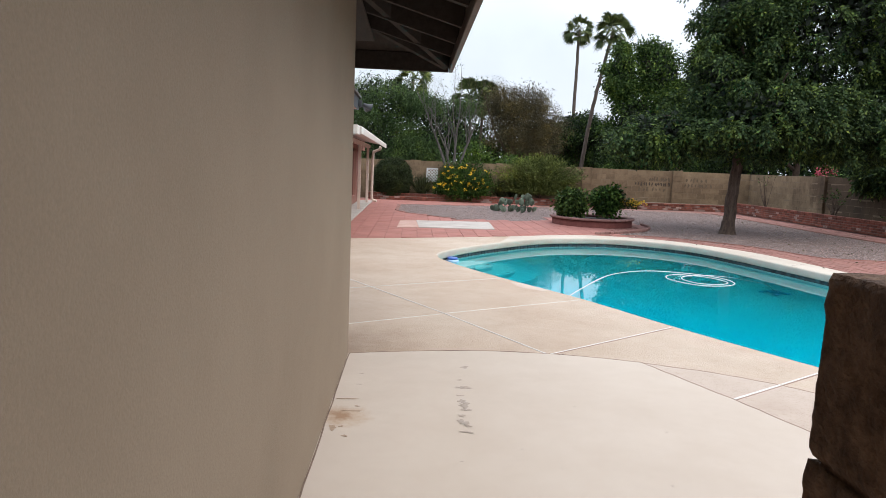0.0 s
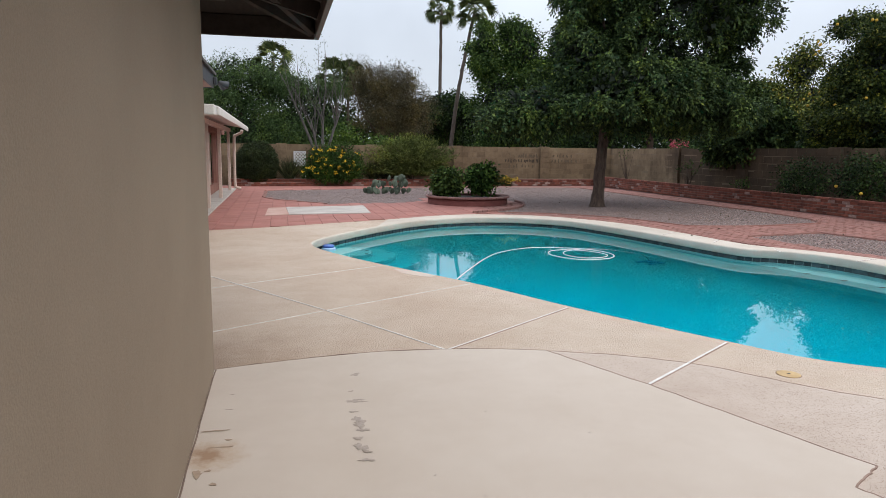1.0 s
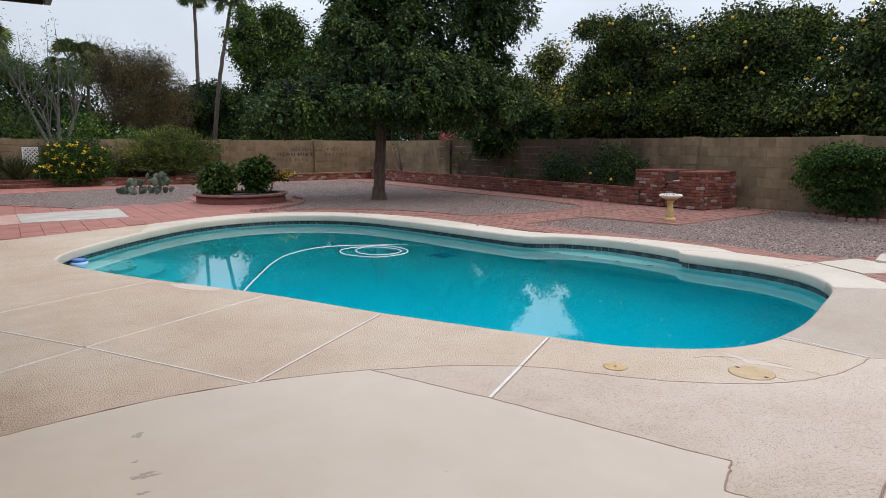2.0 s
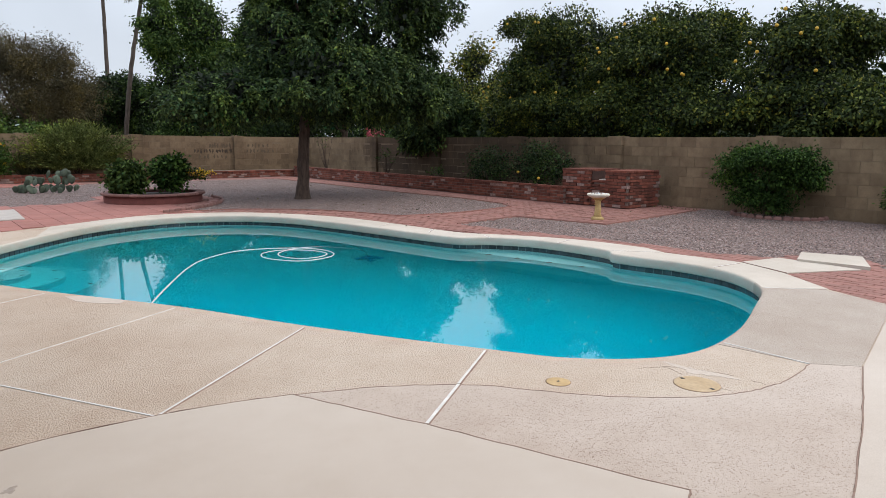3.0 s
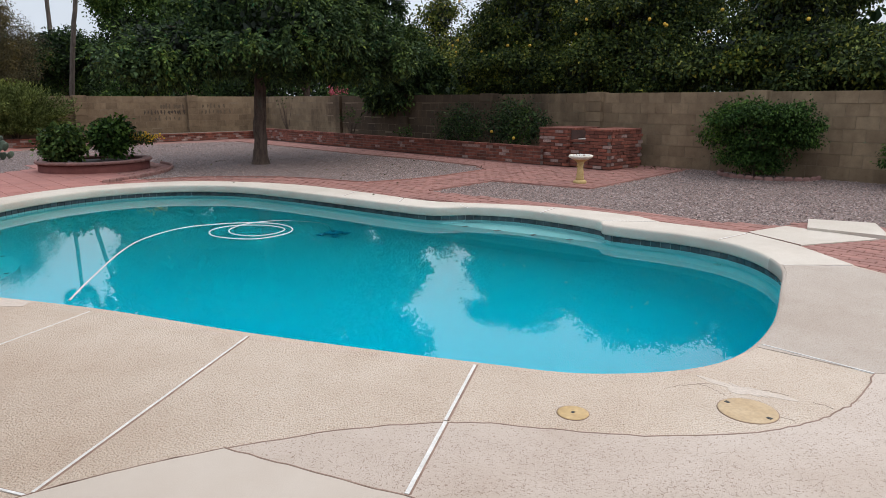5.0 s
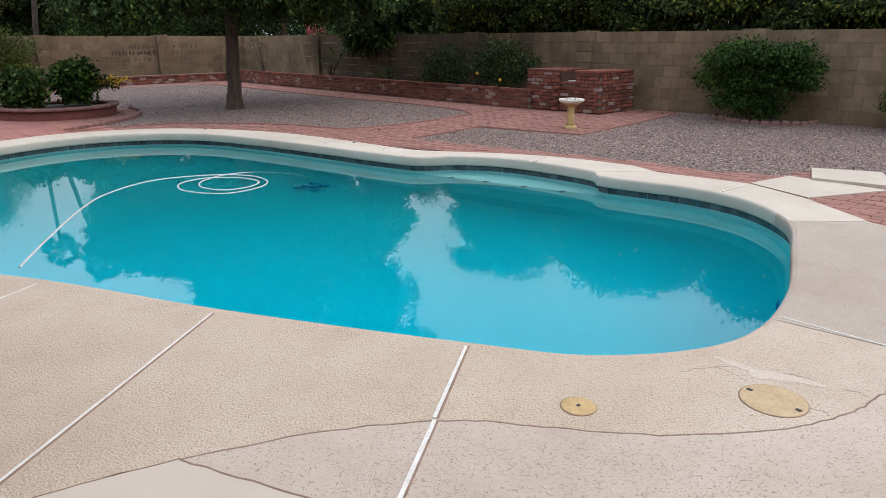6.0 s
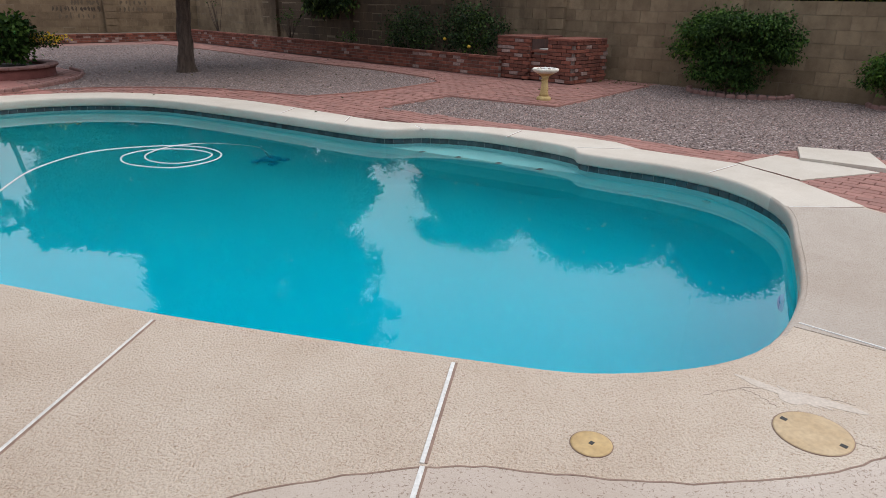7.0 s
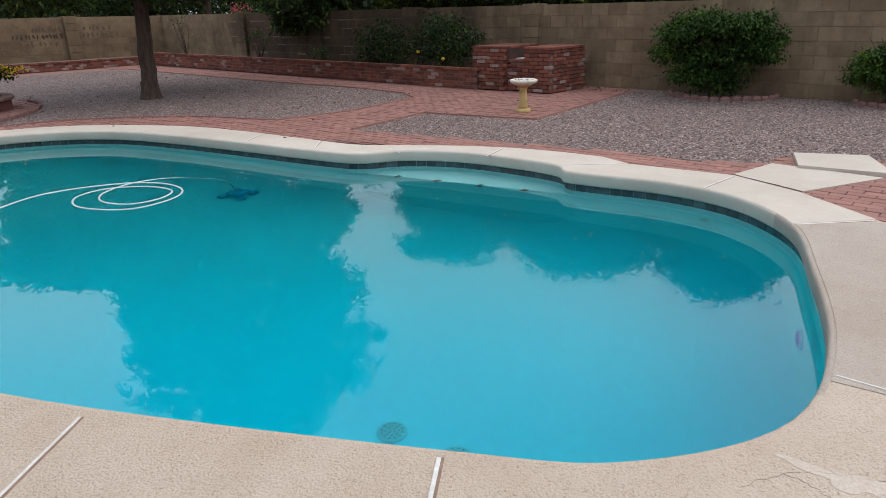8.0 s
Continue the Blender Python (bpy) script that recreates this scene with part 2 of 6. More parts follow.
STUCCO = make_stucco()
DECK = make_deck("sprayed_pool_deck", rgb(0.488, 0.383, 0.297), rgb(0.558, 0.466, 0.380), 0.8, 0.0, ((-0.1, 4.7, 0.0), 4.6, rgb(0.66, 0.60, 0.56), rgb(0.82, 0.78, 0.75)))
KNOCKED = make_deck("flattened_sprayed_deck", rgb(0.462, 0.376, 0.313), rgb(0.52, 0.440, 0.378), 0.15, 0.9)
END_DECK = make_deck("pale_sprayed_deck", rgb(0.405, 0.338, 0.282), rgb(0.455, 0.393, 0.338), 0.65, 0.0)
SLAB = make_deck("smooth_painted_slab", rgb(0.50, 0.428, 0.363), rgb(0.54, 0.469, 0.402), 0.03, 0.0, ((0.045, 3.32, 0.0), 1.0, rgb(0.62, 0.46, 0.34), rgb(0.86, 0.77, 0.68)))
COPING = make_deck("pale_coping_concrete", rgb(0.50, 0.445, 0.38), rgb(0.58, 0.52, 0.45), 0.22, 0.0)
GRAVEL = make_gravel()
SOIL = plain("dry_soil", rgb(0.10, 0.075, 0.055), rgb(0.19, 0.145, 0.11), 3, 0.95, 40, 0.5, 0.02)
DARK_SOIL = plain("dark_planter_soil", rgb(0.022, 0.016, 0.012), rgb(0.055, 0.040, 0.030), 8, 0.95, 50, 0.6, 0.02)
RED_RENDER = plain("dull_red_render", rgb(0.125, 0.036, 0.029), rgb(0.185, 0.058, 0.047), 7, 0.9, 60, 0.3, 0.004)
TERRACOTTA = plain("terracotta_paver", rgb(0.29, 0.113, 0.090), rgb(0.375, 0.158, 0.127), 2.5, 0.85, 70, 0.25, 0.003, spread=0.07)
PAVER = plain("red_brick_paver", rgb(0.255, 0.117, 0.094), rgb(0.315, 0.152, 0.124), 3.0, 0.88, 60, 0.3, 0.004, spread=0.12)
BRICK = plain("old_red_brick", rgb(0.115, 0.035, 0.023), rgb(0.225, 0.076, 0.049), 9, 0.9, 70, 0.4, 0.004, spread=0.38)
PALE_BRICK = plain("brick_with_whitewash", rgb(0.20, 0.115, 0.095), rgb(0.36, 0.265, 0.235), 14, 0.9, 70, 0.4, 0.004, spread=0.2)
MORTAR = plain("mortar", rgb(0.15, 0.108, 0.09), rgb(0.22, 0.17, 0.145), 9, 0.95, 90, 0.4, 0.003)
JOINT = plain("dark_joint", rgb(0.12, 0.08, 0.06), rgb(0.24, 0.17, 0.13), 9, 0.95, 90, 0.3, 0.003)
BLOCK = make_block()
PAVING_SAND = plain("reddish_paving_sand", rgb(0.20, 0.098, 0.079), rgb(0.27, 0.14, 0.114), 6, 0.95, 60, 0.3, 0.003)
GROOVE = plain("brown_groove", rgb(0.20, 0.125, 0.095), rgb(0.32, 0.22, 0.17), 12, 0.95, 90, 0.3, 0.002)
BLOCK_JOINT = plain("block_joint", rgb(0.155, 0.112, 0.073), rgb(0.222, 0.165, 0.111), 5, 0.95, 90, 0.4, 0.003)
WHITE_STRIP = plain("white_joint_strip", rgb(0.60, 0.575, 0.54), rgb(0.76, 0.74, 0.71), 8, 0.6, 80, 0.1, 0.001)
WHITE_METAL = plain("white_painted_metal", rgb(0.68, 0.64, 0.59), rgb(0.76, 0.72, 0.67), 3, 0.5, 60, 0.05, 0.001)
CREAM_POST = plain("cream_painted_post", rgb(0.60, 0.48, 0.41), rgb(0.68, 0.56, 0.48), 3, 0.6, 60, 0.08, 0.001)
SALMON = plain("salmon_painted_wall", rgb(0.24, 0.105, 0.075), rgb(0.31, 0.145, 0.105), 2, 0.8, 60, 0.15, 0.002)
BROWN_WOOD = plain("dark_brown_painted_wood", rgb(0.022, 0.015, 0.012), rgb(0.042, 0.030, 0.024), 5, 0.95, 50, 0.2, 0.003, stretch=(4, 0.5, 4))
FASCIA = plain("weathered_brown_fascia", rgb(0.085, 0.062, 0.052), rgb(0.13, 0.10, 0.085), 5, 0.6, 60, 0.2, 0.002)
GREY_FASCIA = plain("slate_grey_fascia", rgb(0.030, 0.033, 0.040), rgb(0.050, 0.054, 0.062), 4, 0.6, 60, 0.1, 0.002)
ROOFING = plain("asphalt_shingle", rgb(0.045, 0.04, 0.038), rgb(0.09, 0.08, 0.075), 8, 0.95, 90, 0.6, 0.006, spread=0.2)
TAN_LID = plain("tan_plastic", rgb(0.43, 0.295, 0.155), rgb(0.52, 0.38, 0.225), 9, 0.5, 60, 0.08, 0.001)
BLACK = plain("black_hole", rgb(0.012, 0.011, 0.01), rgb(0.03, 0.027, 0.025), 9, 0.6)
PLASTER = plain("pool_plaster", rgb(0.61, 0.79, 0.79), rgb(0.67, 0.83, 0.825), 0.9, 0.85, 30, 0.02, 0.001, mottle=0.06)
TILE = plain("slate_blue_waterline_tile", rgb(0.038, 0.052, 0.064), rgb(0.095, 0.120, 0.132), 9, 0.25, 50, 0.1, 0.001, spread=0.25)
GROUT = plain("grout", rgb(0.30, 0.32, 0.32), rgb(0.4, 0.42, 0.42), 9, 0.9)
WATER = make_water()
BARK = make_bark("rough_grey_brown_bark", rgb(0.050, 0.031, 0.023), rgb(0.130, 0.088, 0.064))
PALM_BARK = make_bark("palm_bark", rgb(0.06, 0.045, 0.036), rgb(0.13, 0.10, 0.082), 5)
GREY_BARK = make_bark("pale_grey_bark", rgb(0.06, 0.054, 0.05), rgb(0.15, 0.135, 0.125))
CLEANER_BLUE = plain("turquoise_blue_plastic", rgb(0.10, 0.46, 0.66), rgb(0.16, 0.56, 0.76), 9, 0.4)
HOSE = plain("white_hose", rgb(0.52, 0.54, 0.54), rgb(0.64, 0.65, 0.64), 9, 0.4)
BLUE_PLASTIC = plain("blue_plastic", rgb(0.05, 0.12, 0.42), rgb(0.08, 0.18, 0.55), 9, 0.35)
PALE_BLUE = plain("pale_blue_plastic", rgb(0.28, 0.42, 0.62), rgb(0.36, 0.5, 0.7), 9, 0.4)
BATH_STONE = plain("yellow_cast_stone", rgb(0.40, 0.27, 0.10), rgb(0.54, 0.39, 0.17), 8, 0.8, 60, 0.3, 0.004)
BATH_TOP = plain("pale_cast_stone", rgb(0.62, 0.57, 0.47), rgb(0.75, 0.70, 0.60), 8, 0.8, 60, 0.3, 0.004)
SCALLOP = plain("pink_concrete_edging", rgb(0.19, 0.095, 0.082), rgb(0.27, 0.145, 0.125), 6, 0.9, 60, 0.3, 0.004, spread=0.15)
SLUMP = plain("brown_slump_block", rgb(0.065, 0.034, 0.021), rgb(0.215, 0.125, 0.078), 30, 0.95, 110, 1.0, 0.02)
WHITE_SLAB = plain("whitewashed_concrete", rgb(0.36, 0.32, 0.285), rgb(0.50, 0.46, 0.42), 2.2, 0.9, 60, 0.2, 0.003)
L_MAIN = leaf_material("ash_leaf", rgb(0.018, 0.034, 0.015), rgb(0.042, 0.073, 0.029), rgb(0.092, 0.142, 0.045), rgb(0.165, 0.215, 0.055))
L_CITRUS = leaf_material("citrus_leaf", rgb(0.013, 0.024, 0.010), rgb(0.040, 0.062, 0.019), rgb(0.114, 0.145, 0.035), rgb(0.25, 0.235, 0.045))
L_BRIGHT = leaf_material("bright_leaf", rgb(0.020, 0.042, 0.010), rgb(0.054, 0.102, 0.021), rgb(0.115, 0.180, 0.036))
L_BUSH = leaf_material("shrub_leaf", rgb(0.010, 0.025, 0.006), rgb(0.032, 0.071, 0.016), rgb(0.081, 0.147, 0.030))
L_PLANTER = leaf_material("glossy_planter_leaf", rgb(0.016, 0.033, 0.010), rgb(0.048, 0.088, 0.023), rgb(0.115, 0.175, 0.042))
L_TALL = leaf_material("fresh_green_leaf", rgb(0.018, 0.038, 0.011), rgb(0.050, 0.094, 0.025), rgb(0.110, 0.172, 0.043), rgb(0.180, 0.235, 0.052))
L_FEATHER = leaf_material("feathery_leaf", rgb(0.042, 0.057, 0.014), rgb(0.104, 0.132, 0.036), rgb(0.190, 0.218, 0.067))
L_BROWN = leaf_material("dry_brown_leaf", rgb(0.060, 0.052, 0.028), rgb(0.090, 0.076, 0.041), rgb(0.125, 0.101, 0.058))
L_DARK = leaf_material("dark_far_leaf", rgb(0.007, 0.016, 0.006), rgb(0.022, 0.042, 0.016), rgb(0.057, 0.095, 0.028))
L_MESQ = leaf_material("mesquite_leaf", rgb(0.033, 0.060, 0.022), rgb(0.055, 0.096, 0.034), rgb(0.090, 0.140, 0.050))
L_PALM = leaf_material("palm_frond", rgb(0.030, 0.048, 0.018), rgb(0.070, 0.100, 0.038), rgb(0.15, 0.165, 0.070))
L_HEDGE = leaf_material("hedge_leaf", rgb(0.022, 0.031, 0.014), rgb(0.036, 0.050, 0.022), rgb(0.060, 0.079, 0.033))
L_YELLOWISH = leaf_material("yellowing_leaf", rgb(0.030, 0.044, 0.011), rgb(0.086, 0.113, 0.024), rgb(0.194, 0.194, 0.040), rgb(0.312, 0.240, 0.048))
L_CACTUS = plain("prickly_pear_skin", rgb(0.06, 0.085, 0.058), rgb(0.115, 0.145, 0.10), 8, 0.7, 60, 0.2, 0.003, spread=0.2)
L_GRASS = leaf_material("dark_grass_blade", rgb(0.015, 0.022, 0.010), rgb(0.040, 0.050, 0.023), rgb(0.085, 0.100, 0.048))
FLOWER = plain("yellow_flower", rgb(0.80, 0.48, 0.01), rgb(0.88, 0.62, 0.03), 20, 0.6)
FRUIT = plain("orange_fruit", rgb(0.52, 0.30, 0.02), rgb(0.62, 0.40, 0.04), 14, 0.6)
PINK = plain("bougainvillea_bract", rgb(0.45, 0.05, 0.09), rgb(0.6, 0.1, 0.15), 20, 0.6)
DARK_BRICK = plain("dark_inner_brick", rgb(0.04, 0.024, 0.02), rgb(0.095, 0.048, 0.038), 9, 0.95, 60, 0.4, 0.004)
GLASS_DARK, _nt, _b = start("dark_window_glass", 0.03)
_b.inputs["Base Color"].default_value = rgb(0.012, 0.013, 0.014)
PAINT_WHITE = plain("white_lattice_paint", rgb(0.55, 0.55, 0.53), rgb(0.66, 0.66, 0.64), 6, 0.6)

# ---------- mesh helpers ----------
def ring(points, steps=8):
    """A closed smooth curve through a few points (Catmull-Rom)."""
    out, n = [], len(points)
    for i in range(n):
        a, b, c, d = (np.array(points[(i + k) % n], float) for k in (-1, 0, 1, 2))
        for j in range(steps):
            t = j / steps
            out.append(0.5 * (2 * b + (c - a) * t + (2 * a - 5 * b + 4 * c - d) * t * t + (3 * b - 3 * c + d - a) * t ** 3))
    return np.array(out)


def line_through(points, steps=8):
    """An open smooth curve through points of any dimension."""
    pts = [np.array(p, float) for p in points]
    pts = [2 * pts[0] - pts[1]] + pts + [2 * pts[-1] - pts[-2]]
    out = []
    for i in range(1, len(pts) - 2):
        a, b, c, d = pts[i - 1:i + 3]
        for j in range(steps):
            t = j / steps
            out.append(0.5 * (2 * b + (c - a) * t + (2 * a - 5 * b + 4 * c - d) * t * t + (3 * b - 3 * c + d - a) * t ** 3))
    out.append(pts[-2])
    return np.array(out)


def grow(loop, by):
    """A closed counter-clockwise loop moved outwards."""
    t = np.roll(loop, -1, 0) - np.roll(loop, 1, 0)
    t /= np.linalg.norm(t, axis=1)[:, None] + 1e-9
    return loop + by * np.stack([t[:, 1], -t[:, 0]], 1)


def mesh_of(name, verts, faces, smooth=False):
    me = bpy.data.meshes.new(name)
    me.from_pydata([tuple(v) for v in verts], [], [tuple(f) for f in faces])
    me.update()
    if smooth:
        me.polygons.foreach_set("use_smooth", [True] * len(me.polygons))
    return me


def part(name, shape, material, parent=None, label=""):
    """Links a bmesh or mesh as one object, under a thing or a part."""
    if isinstance(shape, bmesh.types.BMesh):
        me = bpy.data.meshes.new(name)
        shape.normal_update()
        shape.to_mesh(me)
        shape.free()
    else:
        me = shape
    if material and not me.materials:
        me.materials.append(material)
    ob = new(name, me)
    if parent:
        ob.parent = parent
    return tagged(ob, label)


def thing(name, x, y, z, label, category, group="", kind="", turn=0):
    ob = new(name)
    ob.empty_display_size = 0.1
    ob.matrix_world = pose(x, y, z, 0, 0, turn)
    return tagged(ob, label, category, group, kind)


def slab_bm(outer, z_top, thick, holes=()):
    """A flat slab with a free outline and holes."""
    bm = bmesh.new()
    for loop in (outer, *holes):
        vs = [bm.verts.new((p[0], p[1], z_top)) for p in loop]
        for i, v in enumerate(vs):
            bm.edges.new((v, vs[(i + 1) % len(vs)]))
    bmesh.ops.triangle_fill(bm, use_beauty=True, use_dissolve=False, edges=bm.edges[:], normal=(0, 0, 1))
    bmesh.ops.recalc_face_normals(bm, faces=bm.faces[:])
    if bm.faces and sum(f.normal.z for f in bm.faces) < 0:
        bmesh.ops.reverse_faces(bm, faces=bm.faces[:])
    if thick:
        rim = [e for e in bm.edges if e.is_boundary]
        res = bmesh.ops.extrude_edge_only(bm, edges=rim)
        for v in res["geom"]:
            if isinstance(v, bmesh.types.BMVert):
                v.co.z -= thick
    return bm


def box_bm(x0, x1, y0, y1, z0, z1, bevel=0.0, segments=1):
    bm = bmesh.new()
    bmesh.ops.create_cube(bm, size=1, matrix=Matrix.LocRotScale(((x0 + x1) / 2, (y0 + y1) / 2, (z0 + z1) / 2), None, (x1 - x0, y1 - y0, z1 - z0)))
    if bevel:
        bmesh.ops.bevel(bm, geom=bm.edges[:], offset=bevel, segments=segments, affect="EDGES", profile=0.5)
    return bm


def lathe_bm(profile, sides=28, closed=True):
    """A body turned round z from (radius, height) pairs, bottom first."""
    bm = bmesh.new()
    rows = []
    for r, z in profile:
        rows.append([bm.verts.new((r * math.cos(2 * math.pi * k / sides), r * math.sin(2 * math.pi * k / sides), z)) for k in range(sides)])
    for a, b in zip(rows, rows[1:]):
        for k in range(sides):
            f = bm.faces.new((a[k], a[(k + 1) % sides], b[(k + 1) % sides], b[k]))
            f.smooth = True
    if closed:
        bm.faces.new(rows[0][::-1]), bm.faces.new(rows[-1])
    return bm


def tube_bm(points, radii, sides=8):
    """A round tube along points; radii one or one each."""
    pts = [Vector(p) for p in points]
    radii = [float(radii)] * len(pts) if isinstance(radii, (int, float)) else [float(r) for r in radii]
    bm = bmesh.new()
    rows, side = [], None
    for i, p in enumerate(pts):
        d = (pts[min(i + 1, len(pts) - 1)] - pts[max(i - 1, 0)]).normalized()
        if side is None:
            side = d.orthogonal().normalized()
        side = (side - d * side.dot(d)).normalized()
        up = d.cross(side)
        rows.append([bm.verts.new(p + radii[i] * (math.cos(2 * math.pi * k / sides) * side + math.sin(2 * math.pi * k / sides) * up)) for k in range(sides)])
    for a, b in zip(rows, rows[1:]):
        for k in range(sides):
            f = bm.faces.new((a[k], a[(k + 1) % sides], b[(k + 1) % sides], b[k]))
            f.smooth = True
    bm.faces.new(rows[0][::-1]), bm.faces.new(rows[-1])
    return bm


def strip_mesh(name, points, width, z0, height):
    """A thin raised strip along a line on the ground."""
    p = np.array(points, float)
    t = np.gradient(p, axis=0)
    t /= np.linalg.norm(t, axis=1)[:, None]
    nrm = np.stack([-t[:, 1], t[:, 0]], 1) * width / 2
    verts, faces = [], []
    for a, n in zip(p, nrm):
        for s, z in ((-1, z0), (-0.8, z0 + height), (0.8, z0 + height), (1, z0)):
            verts.append((a[0] + s * n[0], a[1] + s * n[1], z))
    for i in range(len(p) - 1):
        for k in range(3):
            a = i * 4 + k
            faces.append((a, a + 1, a + 5, a + 4)[::-1])
    faces += [(0, 1, 2, 3), tuple(len(verts) - k for k in (1, 2, 3, 4))]
    return mesh_of(name, verts, faces)


def brick_mesh(name, l, w, h, b=0.006):
    bm = box_bm(-l / 2, l / 2, -w / 2, w / 2, -h / 2, h / 2, b)
    me = bpy.data.meshes.new(name)
    bm.to_mesh(me)
    bm.free()
    return me


# ---------- plan ----------
POOL = ring([(0.80, 9.9), (0.95, 9.2), (1.47, 8.12), (2.235, 6.80), (2.772, 5.652), (3.425, 4.448), (3.78, 3.92), (4.35, 3.59), (5.10, 3.64),
             (6.0, 3.93), (6.75, 4.24), (7.22, 4.75), (7.35, 5.35), (7.25, 6.0), (7.24, 6.28), (7.40, 6.48), (7.42, 7.0), (7.33, 7.65),
             (7.05, 8.15), (6.66, 8.45), (6.5, 9.0), (6.33, 10.0), (6.1, 11.2), (5.75, 12.3), (5.05, 13.0), (4.1, 13.2), (3.0, 12.8), (2.0, 11.85), (1.1, 10.65)], 6)
COPING_OUT = line_through([(-1.25, 11.5), (0.1, 11.95), (1.5, 12.6), (2.55, 13.1), (3.4, 13.6), (4.3, 13.8), (5.4, 13.45), (6.1, 12.7), (6.6, 11.7), (6.8, 10.7),
                           (6.9, 9.7), (7.0, 8.85), (7.3, 8.35), (7.55, 7.95), (7.82, 7.36), (7.95, 6.75), (7.98, 6.3)], 5)
DECK_OUT = [tuple(p) for p in COPING_OUT] + [(7.83, 5.94), (7.93, 5.01), (7.66, 4.42), (7.16, 3.78), (6.95, 3.3), (7.3, -5.0), (-1.25, -5.0)]
SLAB_OUT = [(-0.04, -5.0), (3.6, -5.0), (3.6, 0.3), (2.72, 2.1), (2.55, 2.5), (2.79, 2.63), (2.374, 3.738), (2.054, 4.471), (1.72, 4.57), (1.417, 4.625),
            (0.95, 4.66), (0.45, 4.6), (-0.04, 4.5)]
WALL_X, WALL_Y, WALL_H = 13.7, 25.9, 1.48

# ---------- ground and paving ----------
PIT = grow(POOL, 0.3)
ground = part("ground", slab_bm([(-300, -300), (400, -300), (400, 500), (-300, 500)], -0.10, 0, [PIT]), SOIL)
tagged(ground, "dry bare earth round the yard", "ground", kind="structure")
deck = part("pavement", slab_bm(DECK_OUT, 0.0, 0.1, [grow(POOL, 0.03)[::-1]]), DECK)
tagged(deck, "cream sprayed concrete pool deck", "pool deck", kind="structure")


def coping_edge():
    """The rounded lip of the deck over the water."""
    prof = [(0.03, 0.0), (0.015, -0.001), (0.006, -0.005), (0.001, -0.013), (0.0, -0.03), (0.002, -0.100), (0.008, -0.112), (0.03, -0.116), (0.12, -0.116)]
    verts, faces, n = [], [], len(POOL)
    for off, z in prof:
        verts += [(p[0], p[1], z) for p in grow(POOL, off)]
    for r in range(len(prof) - 1):
        for k in range(n):
            a, b = r * n + k, r * n + (k + 1) % n
            faces.append((a, b, b + n, a + n)[::-1])
    ob = part("coping", mesh_of("coping", verts, faces, True), COPING, deck, "pale rounded coping edge over the water")
    ob.data.materials.append(DECK), ob.data.materials.append(END_DECK)
    ob.data.polygons.foreach_set("material_index", [1 if k < 44 else 2 if k < 62 else 0 for k in range(n)] * (len(prof) - 1))
    return ob


coping_edge()
# the paler coping band on the far side of the pool
band = [tuple(p) for p in COPING_OUT[14:]] + [(7.83, 5.94), (7.93, 5.01), (7.66, 4.42), (7.2, 3.82), (6.75, 4.16)]
far_side = [tuple(p) for p in grow(POOL, 0.017)]
k0 = min(range(len(far_side)), key=lambda i: (far_side[i][0] - 6.75) ** 2 + (far_side[i][1] - 4.2) ** 2)
k1 = min(range(len(far_side)), key=lambda i: (far_side[i][0] - 2.0) ** 2 + (far_side[i][1] - 11.85) ** 2)
part("coping_band", slab_bm(band[:-1] + far_side[k0:k1 + 1], 0.0012, 0.0012), COPING, deck, "pale smooth coping band")

slab = part("slab", slab_bm(SLAB_OUT, 0.008, 0.05), SLAB, deck, "smooth cream painted concrete slab")
GROOVE_LINE = [(2.054, 4.471), (2.46, 4.30), (2.80, 4.08), (2.98, 3.91), (3.13, 3.70), (3.36, 3.42), (3.68, 3.15), (3.95, 3.02), (4.16, 2.97), (4.39, 2.95), (4.76, 2.99)]
SIDE_JOINT = [(4.96, 2.77), (4.13, 2.49), (3.44, 2.28), (2.73, 2.08)]
flat = line_through(GROOVE_LINE, 6)
part("outer_deck", slab_bm([tuple(p) for p in flat] + SIDE_JOINT + [(2.722, 2.1), (2.552, 2.5), (2.792, 2.63), (2.376, 3.738)], 0.004, 0.004), KNOCKED, deck, "flattened cream deck with short dark crevices")
part("side_slab", slab_bm([(4.965, 2.766), (6.93, 3.2), (7.2, -4.9), (3.602, -4.9), (3.602, 0.3), (2.74, 2.07), (3.445, 2.276), (4.135, 2.486)], 0.006, 0.006), SLAB, deck, "smooth pale slab beyond the joint")
rim_pts = [tuple(p) for p in grow(POOL, 0.031)]
e0 = min(range(len(rim_pts)), key=lambda i: (rim_pts[i][0] - 4.77) ** 2 + (rim_pts[i][1] - 3.55) ** 2)
e1 = min(range(len(rim_pts)), key=lambda i: (rim_pts[i][0] - 6.72) ** 2 + (rim_pts[i][1] - 4.18) ** 2)
part("end_deck", slab_bm([(4.765, 2.995)] + rim_pts[e0:e1 + 1] + [(7.12, 3.80), (6.95, 3.3), (6.93, 3.21), (4.965, 2.776)], 0.003, 0.003), END_DECK, deck, "pale sprayed deck at the pool end")
pad = part("concrete_pad", slab_bm([(7.95, 5.02), (8.59, 4.89), (8.53, 3.99), (7.68, 4.40)], 0.004, 0.1), COPING, deck, "pale concrete stepping pad")


